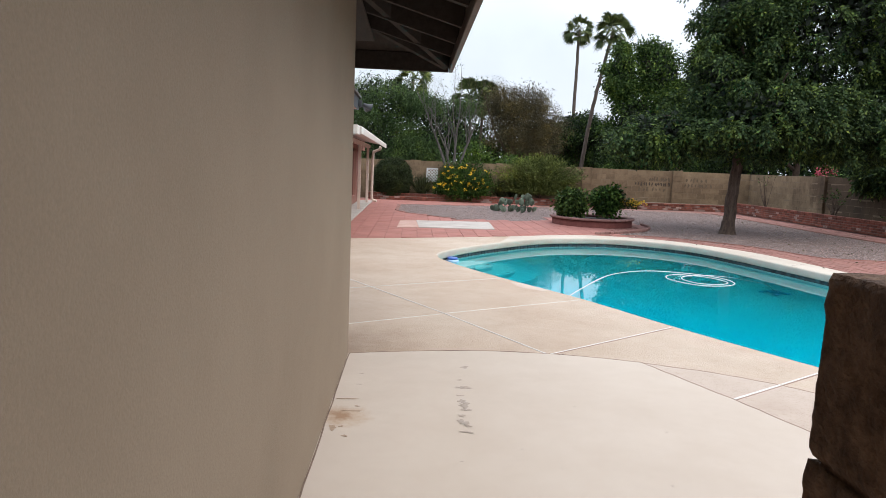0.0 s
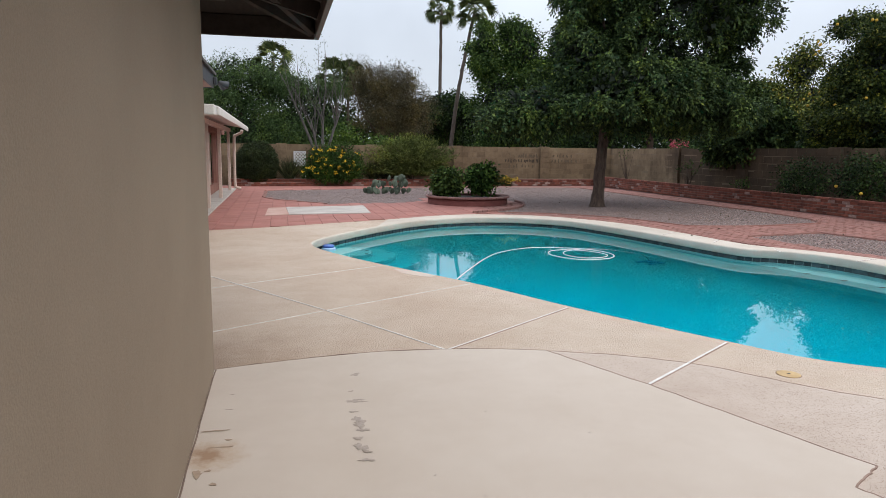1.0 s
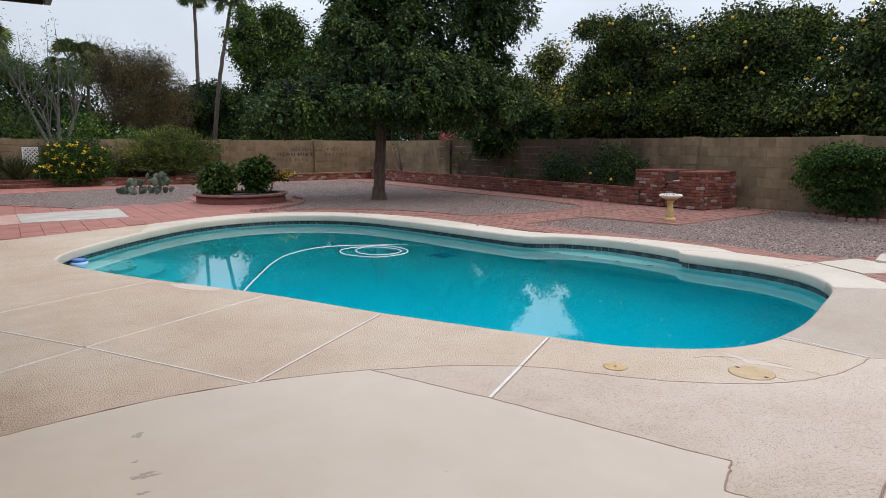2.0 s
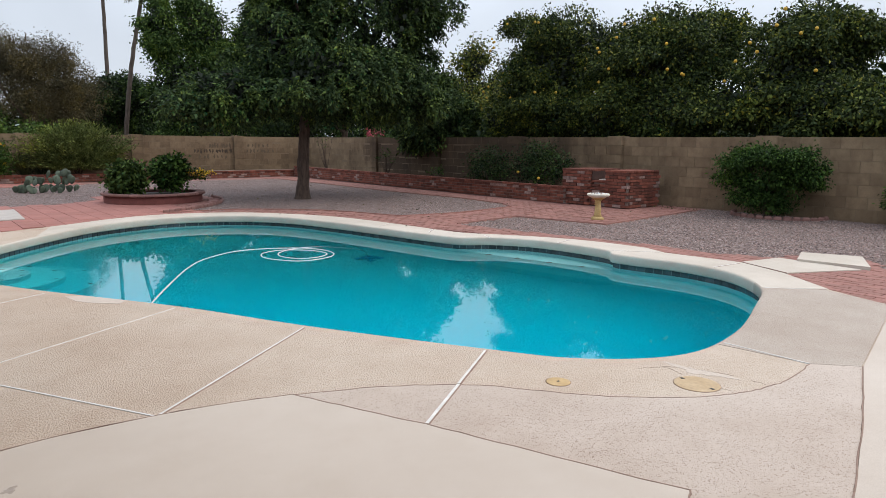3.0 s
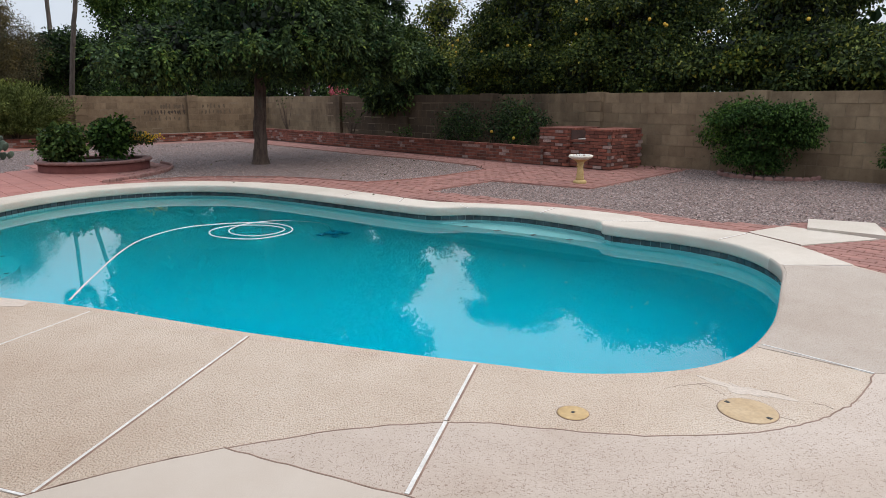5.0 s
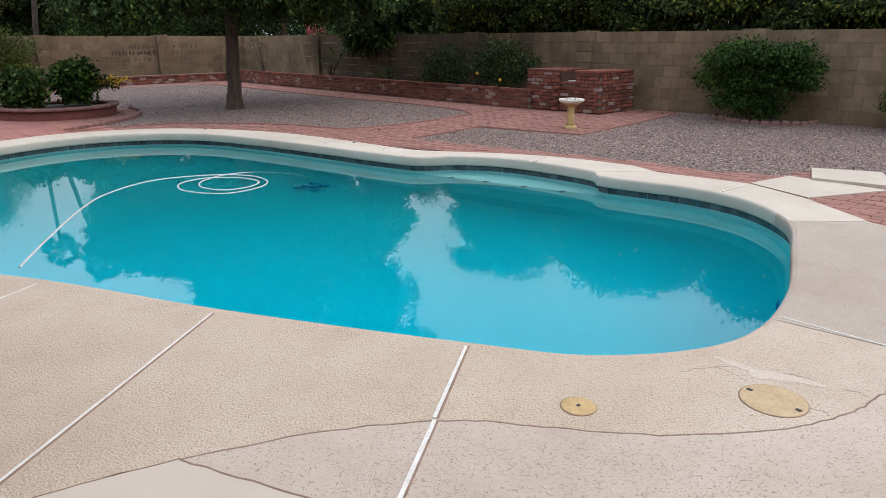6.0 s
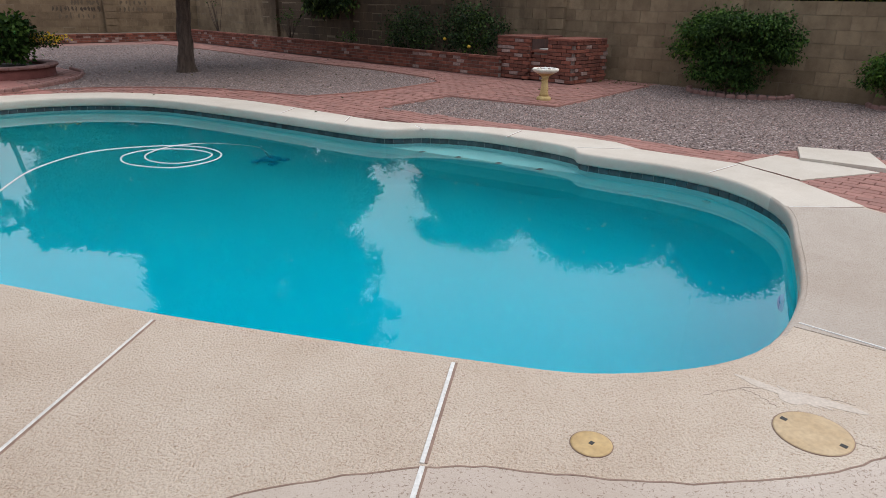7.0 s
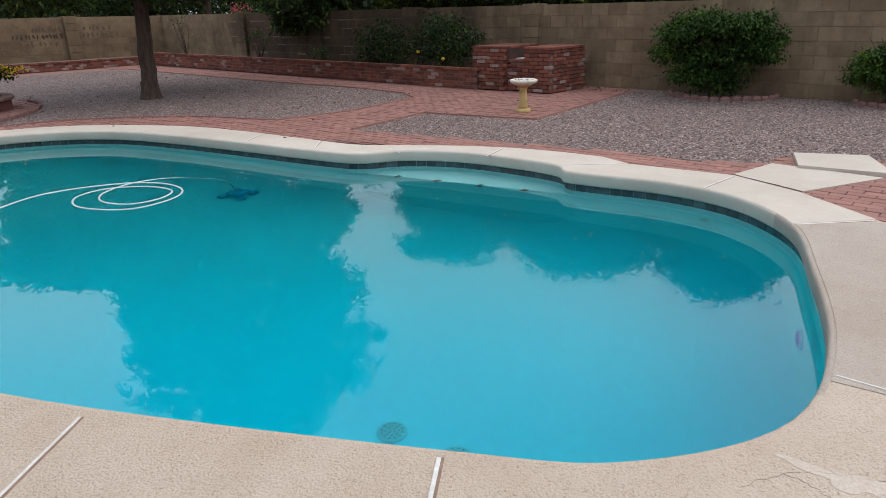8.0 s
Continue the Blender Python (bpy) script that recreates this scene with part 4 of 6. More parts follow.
# ---------- masonry ----------
def inside(poly, x, y):
    p = np.array(poly, float)
    q = np.roll(p, -1, 0)
    hit = ((p[:, 1] > y) != (q[:, 1] > y)) & (x < (q[:, 0] - p[:, 0]) * (y - p[:, 1]) / (q[:, 1] - p[:, 1] + 1e-12) + p[:, 0])
    return hit.sum() % 2 == 1


CUBE_F = np.array([(0, 3, 2, 1), (4, 5, 6, 7), (0, 1, 5, 4), (1, 2, 6, 5), (2, 3, 7, 6), (3, 0, 4, 7)])


def joined_boxes(name, boxes, material, parent, label=""):
    """Many bevelled-top boxes (centre, size, turn) in one mesh of kind stuff."""
    verts, faces = [], []
    for (x, y, z), (l, w, h), turn in boxes:
        c, s = math.cos(turn), math.sin(turn)
        k = len(verts)
        for dz, ins in ((-h / 2, 0.0), (h / 2, 0.004)):
            for dx, dy in ((-1, -1), (1, -1), (1, 1), (-1, 1)):
                a, b = dx * (l / 2 - ins), dy * (w / 2 - ins)
                verts.append((x + a * c - b * s, y + a * s + b * c, z + dz))
        faces += [tuple(int(i) + k for i in f) for f in CUBE_F]
    ob = part(name, mesh_of(name, verts, faces), material, parent, label)
    return tagged(ob, kind="stuff")


rng = random.Random(4)
COURSE, BLOCK_LONG = 0.2114, 0.350


def block_wall(name, along_y, at, lo, hi, near_lo, near_hi, pilasters, label):
    """A grey-tan concrete block wall with proud pilasters; the near stretch block by block."""
    w = thing(name, 0, 0, 0, label, "block wall", kind="structure")
    t = 0.15
    core = (at + 0.006, at + t - 0.006, lo, hi) if along_y else (lo, hi, at + 0.006, at + t - 0.006)
    part("core", box_bm(*core, -0.13, WALL_H - 0.004), BLOCK_JOINT, w)
    shared = brick_mesh("block", BLOCK_LONG - 0.007, t, COURSE - 0.006, 0.003)
    rest = []
    for c in range(8):
        z = WALL_H - COURSE * (c + 0.5)
        s = lo + (BLOCK_LONG / 2 if c % 2 else 0.0)
        while s < hi - 0.1:
            m = s + BLOCK_LONG / 2
            jit = rng.uniform(-0.003, 0.003)
            turn = 90 if along_y else 0
            x, y = (at + t / 2 + jit, m) if along_y else (m, at + t / 2 + jit)
            if near_lo < m < near_hi:
                b = part("block", shared, BLOCK, w)
                b.matrix_basis = pose(x, y, z, 0, 0, turn)
            else:
                rest.append(((x, y, z), (BLOCK_LONG - 0.007, t, COURSE - 0.006), radians(turn)))
            s += BLOCK_LONG
    joined_boxes("blocks", rest, BLOCK, w, "courses of tan concrete block")
    cap = brick_mesh("pier_block", 0.38, 0.31, COURSE - 0.006, 0.006)
    for p in pilasters:
        for c in range(8):
            z = WALL_H + 0.025 - COURSE * (c + 0.5)
            b = part("pier_block", cap, BLOCK, w)
            b.matrix_basis = pose(at + 0.055, p, z, 0, 0, 90) if along_y else pose(p, at + 0.055, z)
    return w


block_wall("wall_east", True, WALL_X, -5.0, 25.9, 3.6, 15.2, (0.8, 4.2, 7.5, 10.99, 14.3, 17.67, 21.1), "tan concrete block garden wall with soot, damp and painted tree shade")
block_wall("wall_north", False, WALL_Y, -8.0, 13.86, 20.0, 21.0, (-3.0, 0.47, 3.8, 7.15, 10.75), "tan concrete block garden wall with grey water stains")
wall_box("wall_south", -4.2, 13.86, -5.2, -5.0, -0.1, 1.5, BLOCK, "plain block wall behind the slab", "block wall")


def brick_run(parent, a, b, z0, courses, thick, apart, lengths=0.205, course=0.0677, pale=0.12):
    """Courses of bricks along a straight line; single bricks or joined."""
    a, b = Vector(a), Vector(b)
    d = (b - a).normalized()
    turn = math.atan2(d.y, d.x)
    n = Vector((d.y, -d.x))
    rest, pale_rest = [], []
    for c in range(courses):
        s = lengths / 2 if c % 2 == 0 else 0.0
        end = (b - a).length
        while s < end + 0.01:
            lo, hi = max(s - lengths / 2 + 0.005, 0), min(s + lengths / 2 - 0.005, end)
            if hi - lo > 0.03:
                m = a + d * ((lo + hi) / 2)
                jut = rng.uniform(-0.004, 0.004)
                place = (m.x + n.x * jut, m.y + n.y * jut, z0 + course * (c + 0.5))
                mat = PALE_BRICK if rng.random() < pale else BRICK
                if apart(m):
                    key = (round(hi - lo, 3), thick, mat.name)
                    if key not in BRICK_KINDS:
                        BRICK_KINDS[key] = brick_mesh("brick", hi - lo, thick, 0.057, 0.004)
                        BRICK_KINDS[key].materials.append(mat)
                    o = part("brick", BRICK_KINDS[key], None, parent)
                    o.matrix_basis = pose(*place, 0, 0, math.degrees(turn))
                else:
                    (rest if mat is BRICK else pale_rest).append((place, (hi - lo, thick, 0.057), turn))
            s += lengths
    if pale_rest:
        joined_boxes("pale_bricks", pale_rest, PALE_BRICK, parent, "scattered whitewashed bricks")
    return rest


BRICK_KINDS = {}


def planter_walls():
    p = thing("planter_wall", 0, 0, 0, "low red brick planter wall along the block wall", "planter wall", kind="structure")
    far_y, near_x = 25.02, 12.15
    runs = (((near_x, 11.20), (12.6, far_y)), ((12.6, far_y), (-1.3, far_y)))
    rest = []
    for a, b in runs:
        rows = 5 if b[1] > a[1] else 3
        top = 0.0677 * rows
        rest += brick_run(p, a, b, 0.0, rows, 0.095, lambda m: m.x > 11.9 and m.y < 21.0)
        d = (Vector(b) - Vector(a)).normalized()
        n = Vector((d.y, -d.x))
        mid = (Vector(a) + Vector(b)) / 2 
        core = bmesh.new()
        bmesh.ops.create_cube(core, size=1, matrix=pose(mid.x, mid.y, top / 2 - 0.004, 0, 0, math.degrees(math.atan2(d.y, d.x))) @ Matrix.Diagonal(((Vector(b) - Vector(a)).length, 0.075, top - 0.008, 1)))
        part("mortar_core", core, MORTAR, p)
    joined_boxes("bricks", rest, BRICK, p, "courses of old red brick")
    caps = []
    for a, b in runs:
        cap_z = 0.36 if b[1] > a[1] else 0.225
        a, b = Vector(a), Vector(b)
        d = (b - a).normalized()
        s = 0.06
        while s < (b - a).length:
            m = a + d * s
            caps.append(((m.x, m.y, cap_z), (0.20, 0.125, 0.045), math.atan2(d.y, d.x)))
            s += 0.206
    joined_boxes("cap_bricks", caps, BRICK, p, "flat brick capping")
    soil = part("planter_soil", slab_bm([(12.2, 11.4), (13.7, 11.4), (13.7, 25.9), (-1.3, 25.9), (-1.3, 25.06), (12.62, 25.06)], 0.235, 0), SOIL)
    tagged(soil, "dark dry planter soil", "soil", kind="structure")
    left = thing("planter_step", 0, 0, 0, "raised red brick edge near the hedge", "planter wall", kind="structure")
    rest = brick_run(left, (-1.2, 24.80), (1.25, 24.80), 0.0, 2, 0.095, lambda m: True)
    part("mortar_core", box_bm(-1.2, 1.25, 24.78, 24.96, 0, 0.13), MORTAR, left)


planter_walls()


def barbecue():
    b = thing("brick_barbecue", 12.9, 10.4, 0, "old red brick barbecue with two piers and a lower hearth", "barbecue")
    b.matrix_world = Matrix.Identity(4)
    solid = ((12.22, 13.40, 9.60, 10.17, 0.734), (12.22, 13.40, 10.60, 11.34, 0.734), (12.33, 13.40, 10.17, 10.60, 0.50))
    for x0, x1, y0, y1, h in solid:
        part("mortar_core", box_bm(x0 + 0.03, x1, y0 + 0.03, y1 - 0.03, 0, h - 0.002), MORTAR, b)
        rows = round(h / 0.0667)
        brick_run(b, (x0 + 0.048, y1), (x0 + 0.048, y0), 0.0, rows, 0.095, lambda m: True, pale=0.12, course=0.0667)
        if h > 0.6:
            brick_run(b, (x0 + 0.1, y0 + 0.048), (x1, y0 + 0.048), 0.0, rows, 0.095, lambda m: True, pale=0.14, course=0.0667)
            rest = brick_run(b, (x1, y1 - 0.048), (x0 + 0.1, y1 - 0.048), 0.0, rows, 0.095, lambda m: False, course=0.0667)
            joined_boxes("bricks", rest, BRICK, b)
        for i in range(int((x1 - x0) / 0.1)):
            k = "cap"
            if (k, y0) not in BRICK_KINDS:
                BRICK_KINDS[(k, y0)] = brick_mesh("cap_brick", y1 - y0 + 0.03, 0.092, 0.045, 0.006)
            o = part("cap_brick", BRICK_KINDS[(k, y0)], BRICK, b)
            o.matrix_basis = pose(x0 + 0.05 + i * 0.1, (y0 + y1) / 2, h + 0.02, 0, 0, 90)
    part("ash_tray", box_bm(12.46, 12.68, 10.22, 10.52, 0.541, 0.565, 0.008), WHITE_SLAB, b, "pale ash on the hearth")
    # Thin dark sheets on the inner faces make the gap look dark.
    for y in (10.175, 10.595):
        part("fire_lining", box_bm(12.33, 13.39, y - 0.004, y + 0.004, 0.545, 0.73), DARK_BRICK, b, "dark brown inner brick face")


barbecue()

# ---------- paving pieces ----------
beds = [bed_tree, bed_left, bed_right]
deck_poly = DECK_OUT
pad_poly = [(7.9, 5.05), (8.62, 4.92), (8.55, 3.96), (7.66, 4.36)]
paving = thing("paving", 0, 0, 0, "red brick and terracotta paving round the pool deck", "paving", kind="structure")


def free(x, y, m=0.05):
    if not inside(terrace_out, x, y):
        return False
    for poly in beds:
        if inside(poly, x, y):
            return False
    for poly in (deck_poly, pad_poly):
        if all(inside(poly, x + dx * m, y + dy * m) for dx in (-1, 1) for dy in (-2, 2)):
            return False
    return not (x > 12.18 and y > 9.56) and not (x > 13.6) and y < 25.0


def pavers():
    small = brick_mesh("paver", 0.198, 0.096, 0.05, 0.005)
    rest = []
    x0, y0 = 5.0, 2.6
    for i in range(90):
        for j in range(112):
            x, y = x0 + 0.102 * i, y0 + 0.204 * (j + (0.5 if i % 2 else 0))
            if y > 25 or x > 13.6 or (y > 18 and x < 11) or not free(x, y):
                continue
            z = -0.030 + rng.uniform(-0.004, 0.003)
            if x < 9.0 and y < 8.3:
                o = part("paver", small, PAVER, paving)
                o.matrix_basis = pose(x, y, z, rng.uniform(-0.35, 0.35), rng.uniform(-0.35, 0.35), 90 + rng.uniform(-1.0, 1.0))
            else:
                rest.append(((x, y, z), (0.196, 0.095, 0.05), radians(90 + rng.uniform(-1.5, 1.5))))
    joined_boxes("pavers", rest, PAVER, paving, "worn red brick pavers in running bond")
    tile = brick_mesh("terrace_tile", 0.294, 0.444, 0.05, 0.004)
    for i in range(22):
        for j in range(31):
            x, y = -1.45 + 0.3 * i, 11.5 + 0.45 * (j + (0.5 if i % 2 else 0))
            if x < 4.95 and free(x, y):
                o = part("terrace_tile", tile, TERRACOTTA, paving)
                o.matrix_basis = pose(x, y, -0.028 + rng.uniform(-0.002, 0.002), 0, 0, 0)


pavers()


def gravel_stones():
    """Loose larger stones over the gravel."""
    g = np.random.RandomState(3)
    octa = np.array([(1, 0, 0), (-1, 0, 0), (0, 1, 0), (0, -1, 0), (0, 0, 0.7), (0, 0, -0.7)])
    tri = np.array([(0, 2, 4), (2, 1, 4), (1, 3, 4), (3, 0, 4), (2, 0, 5), (1, 2, 5), (3, 1, 5), (0, 3, 5)])
    for loop, n in ((bed_right, 13000), (bed_tree, 9000), (bed_left, 2500)):
        p = np.array(loop)
        lo, hi = p.min(0), p.max(0)
        pts = [q for q in g.uniform(lo, hi, (n * 2, 2)) if inside(loop, q[0], q[1]) and q[1] > 1.5][:n]
        verts, faces = [], []
        for k, q in enumerate(pts):
            a = g.uniform(0, 6.3)
            r = g.uniform(0.006, 0.015)
            m = np.array([[math.cos(a), -math.sin(a), 0], [math.sin(a), math.cos(a), 0], [0, 0, 1]])
            verts.append((octa * g.uniform(0.7, 1.3, 3) * r) @ m.T + (q[0], q[1], gravel_z + r * 0.3))
            faces.append(tri + 6 * k)
        o = part("gravel_stones", mesh_of("gravel_stones", np.vstack(verts), np.vstack(faces).tolist()), STONE)
        tagged(o, "loose pinkish grey gravel stones", "gravel", kind="stuff")


STONE = plain("gravel_stone", rgb(0.165, 0.115, 0.103), rgb(0.335, 0.246, 0.222), 30, 0.9, 90, 0.2, 0.002, spread=0.62)
gravel_stones()


def edging(points, mat=PAVER):
    pts = line_through(points, 4) if len(points) > 2 else np.linspace(points[0], points[1], 8)
    o = part("edging", strip_mesh("edging", pts, 0.03, -0.02, 0.03), mat)
    tagged(o, "dark red edging strip beside the gravel", "edging", kind="structure")


edging([(4.35, 14.08), (5.7, 13.98), (7.0, 12.85), (7.62, 11.2)])
edging([(7.62, 11.2), (8.9, 11.05), (10.6, 11.34)])
edging([(10.6, 11.34), (10.98, 11.95)])
edging([(10.98, 11.95), (11.15, 13.6), (11.05, 16.6), (11.15, 19.5), (11.2, 23.5)])
edging([(7.70, 9.7), (9.3, 9.93)])
edging([(9.3, 9.93), (9.66, 8.2)])
edging([(9.66, 8.2), (13.2, 8.6)])
edging([(0.02, 22.4), (0.0, 19.0), (1.5, 16.85)])

# loose concrete stepping slab beside the pad, and the old footing in the terrace
s2 = part("stepping_slab", slab_bm([(9.08, 4.84), (9.33, 4.25), (8.62, 3.93), (8.52, 4.65)], 0.03, 0.1), COPING)
tagged(s2, "pale concrete stepping slab lying on the gravel", "stepping slab")
old = part("old_footing", slab_bm([(0.5, 15.85), (2.28, 16.15), (2.2, 14.3), (0.55, 14.16)], 0.012, 0.06), WHITE_SLAB)
tagged(old, "whitish worn concrete patch in the terrace", "concrete patch", kind="structure")
old2 = part("old_footing", slab_bm([(0.12, 15.8), (0.5, 15.85), (0.55, 14.16), (0.08, 14.02)], 0.004, 0.04), plain("pink_worn_concrete", rgb(0.42, 0.25, 0.2), rgb(0.52, 0.36, 0.3), 3, 0.9))
tagged(old2, "pinkish worn concrete patch in the terrace", "concrete patch", kind="structure")


def slump_wall():
    """The rough brown slump-block wall end beside the walkway."""
    w = thing("slump_block_wall", 0.906, 0.515, 0, "rough dark brown slump block wall end beside the slab", "garden wall")
    for c in range(5):
        z1 = 1.232 - 0.247 * c
        z0 = max(z1 - 0.240, 0.0)
        s = 0.0 if c % 2 == 0 else -0.2
        while s < 2.4:
            lo, hi = max(s, 0.0), s + 0.39
            bm = box_bm(lo, hi, 0.0, 0.2, z0, z1)
            bmesh.ops.subdivide_edges(bm, edges=bm.edges[:], cuts=22 if s < 0.1 and c < 4 else 3, use_grid_fill=True)
            for v in bm.verts:
                p = v.co + Vector((c * 3.1, s, 0))
                b = 0.004 * noise.noise(p * 16) + 0.004 * noise.noise(p * 55) - 0.006 * max(0.0, noise.noise(p * 95) - 0.15)
                edge = min(v.co.z - z0, z1 - v.co.z)
                sag = 0.004 * max(0.0, 1 - edge / 0.014) ** 2
                v.co += Vector(((-b + sag) if v.co.x < lo + 0.004 else 0, (-b + sag) if v.co.y < 0.004 else 0, b * 0.5 if edge < 0.004 else 0))
            for f in bm.faces:
                f.smooth = True
            part("slump_block", bm, SLUMP, w)
            s += 0.405
    part("mortar_core", box_bm(0.008, 2.3, 0.008, 0.185, 0, 1.22), SLUMP, w)


slump_wall()

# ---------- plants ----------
# near-black leaf colour holds the crown's inner shade and stops sky showing through
L_INNER = plain("inner_leaves_shade_coloured", rgb(0.006, 0.011, 0.006), rgb(0.016, 0.027, 0.013), 7, 0.9, 16, 0.3, 0.01)


def quads_mesh(name, verts, n_per=4):
    n = len(verts) // n_per
    me = bpy.data.meshes.new(name)
    me.vertices.add(len(verts))
    me.vertices.foreach_set("co", np.asarray(verts, np.float32).ravel())
    me.loops.add(n * n_per)
    me.loops.foreach_set("vertex_index", np.arange(n * n_per, dtype=np.int32))
    me.polygons.add(n)
    me.polygons.foreach_set("loop_start", np.arange(0, n * n_per, n_per, dtype=np.int32))
    me.update(calc_edges=True)
    return me


def unit(v):
    return v / (np.linalg.norm(v, axis=-1, keepdims=True) + 1e-9)


def leaves_at(pos, way, length, width, g, fold=0.25):
    """One folded four-cornered leaf at each place, along its way."""
    n = len(pos)
    d = unit(way)
    side = unit(np.cross(d, g.normal(size=(n, 3)) + (0, 0, 0.8)))
    up = np.cross(side, d)
    l = (length * g.uniform(0.6, 1.25, n))[:, None]
    w = (width * g.uniform(0.7, 1.2, n))[:, None]
    mid = pos + d * l * 0.45
    v = np.stack([pos, mid + side * w + up * w * fold, pos + d * l - up * l * 0.12, mid - side * w + up * w * fold], 1)
    return v.reshape(-1, 3)


def lobe_clumps(lobes, g, shell=0.5, rough=0.22):
    """Centres of leaf clumps in uneven ellipsoids (x, y, z, rx, ry, rz, count)."""
    out = []
    for x, y, z, rx, ry, rz, n in lobes:
        u = unit(g.normal(size=(n, 3)))
        bump_r = np.array([1 + rough * 1.6 * noise.noise(Vector(q) * 2.3 + Vector((x, y, z))) for q in u])
        r = (shell + (1 - shell) * g.uniform(0, 1, n) ** 0.6) * bump_r
        out.append(np.array([x, y, z]) + u * r[:, None] * (rx, ry, rz))
    return np.vstack(out)


def foliage(name, lobes, per, spread, length, width, material, parent, seed, droop=0.3, shell=0.5, rough=0.22, floor_z=None, label=""):
    g = np.random.RandomState(seed)
    c = lobe_clumps(lobes, g, shell, rough)
    k = np.repeat(np.arange(len(c)), per)
    off = g.normal(0, 1, (len(k), 3)) * spread * g.uniform(0.5, 1.3, len(c))[k][:, None]
    pos = c[k] + off * (1, 1, 0.75)
    way = unit(off) * 0.8 + g.normal(0, 0.5, (len(k), 3)) + (0, 0, -droop)
    if floor_z is not None:
        keep = pos[:, 2] > floor_z
        pos, way = pos[keep], way[keep]
    return part(name, quads_mesh(name, leaves_at(pos, way, length, width, g)), material, parent, label), c


def sprays(name, lobes, per, leaflets, reach_m, length, width, material, parent, seed, droop=0.5, shell=0.4, rough=0.25, floor_z=None):
    """Crown of twig ends, each a rosette of drooping compound leaves with leaflets in pairs."""
    g = np.random.RandomState(seed)
    c = lobe_clumps(lobes, g, shell, rough)
    mid = np.vstack([np.tile(l[:3], (l[6], 1)) for l in lobes])
    out = unit(c - mid)
    k = np.repeat(np.arange(len(c)), per)
    axis = unit(out[k] * 0.55 + g.normal(0, 0.75, (len(k), 3)) + (0, 0, -droop))
    length_of = reach_m * g.uniform(0.6, 1.2, len(k))
    j = np.repeat(np.arange(len(k)), leaflets)
    t = np.tile(np.linspace(0.15, 1.0, leaflets), len(k))
    sgn = np.tile(np.where(np.arange(leaflets) % 2 == 0, 1.0, -1.0), len(k))
    side = unit(np.cross(axis, g.normal(size=axis.shape) * 0.4 + (0, 0, 1.0)))
    pos = c[k][j] + axis[j] * (t * length_of[j])[:, None] + np.outer(-0.35 * reach_m * t * t, (0, 0, 1)) + g.normal(0, 0.01, (len(j), 3))
    way = axis[j] * 0.7 + side[j] * sgn[:, None] * np.where(t > 0.95, 0.1, 1.0)[:, None] + (0, 0, -0.35) + g.normal(0, 0.2, (len(j), 3))
    if floor_z is not None:
        keep = pos[:, 2] > floor_z
        pos, way = pos[keep], way[keep]
    return part(name, quads_mesh(name, leaves_at(pos, way, length, width, g, 0.15)), material, parent)


def boughs(lobes, k, seed):
    """Breaks each lobe of a crown into a core and k smaller boughs round it, with gaps of shade between."""
    g = np.random.RandomState(seed + 500)
    out = []
    for x, y, z, rx, ry, rz, n in lobes:
        out.append((x, y, z, rx * 0.80, ry * 0.80, rz * 0.80, int(n * 0.26)))
        for q in range(k):
            u = unit(g.normal(size=3) * (1, 1, 0.9))
            s = g.uniform(0.34, 0.48)
            r = g.uniform(0.67, 0.90)
            out.append((x + u[0] * rx * r, y + u[1] * ry * r, z + u[2] * rz * r, rx * s * 1.15, ry * s * 1.15, rz * s * 0.52, max(4, int(n * 0.72 / k))))
    return out


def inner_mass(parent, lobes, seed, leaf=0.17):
    """The dense inside of a crown: big leaves, their shade coloured in, round an uneven heart in each lobe."""
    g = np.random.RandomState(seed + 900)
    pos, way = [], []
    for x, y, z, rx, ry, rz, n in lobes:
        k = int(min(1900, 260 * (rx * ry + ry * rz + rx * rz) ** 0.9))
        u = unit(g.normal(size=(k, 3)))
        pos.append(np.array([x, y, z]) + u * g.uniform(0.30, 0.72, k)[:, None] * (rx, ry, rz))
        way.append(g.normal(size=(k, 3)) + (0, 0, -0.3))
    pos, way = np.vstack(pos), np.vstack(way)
    part("inner_crown", quads_mesh("inner_crown", leaves_at(pos, way, leaf, leaf * 0.34, g)), L_INNER, parent, "dense inner leaves coloured dark as crown shade")


def limb(parent, points, r0, r1, material, name="limb", sides=7):
    pts = line_through(points, 5)
    t = np.linspace(0, 1, len(pts))
    g = np.random.RandomState(len(pts) + int(abs(pts[0][0]) * 100))
    pts = pts + g.normal(0, r0 * 0.12, pts.shape) * t[:, None]
    return part(name, tube_bm(pts, list(r0 + (r1 - r0) * t), sides), material, parent)


def tree(name, x, y, label, category, trunk, trunk_r, limbs, lobes, leaf, bark, seed, per=14, spread=0.16, length=0.10, width=0.026, droop=0.3, shell=0.5, rough=0.22, floor_z=None, leaflets=0, split=0):
    whole = lobes
    if split:
        lobes = boughs(lobes, split, seed)
    t = thing(name, 0, 0, 0, label, category)
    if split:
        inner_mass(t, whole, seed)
    limb(t, trunk, trunk_r, trunk_r * 0.6, bark, "trunk", 12)
    for pts in limbs:
        limb(t, pts, trunk_r * 0.42, 0.015, bark)
    if leaflets:
        sprays("crown", lobes, per, leaflets, spread, length, width, leaf, t, seed, droop, shell, rough, floor_z)
        return t
    crown, _ = foliage("crown", lobes, per, spread, length, width, leaf, t, seed, droop, shell, rough, floor_z)
    return t


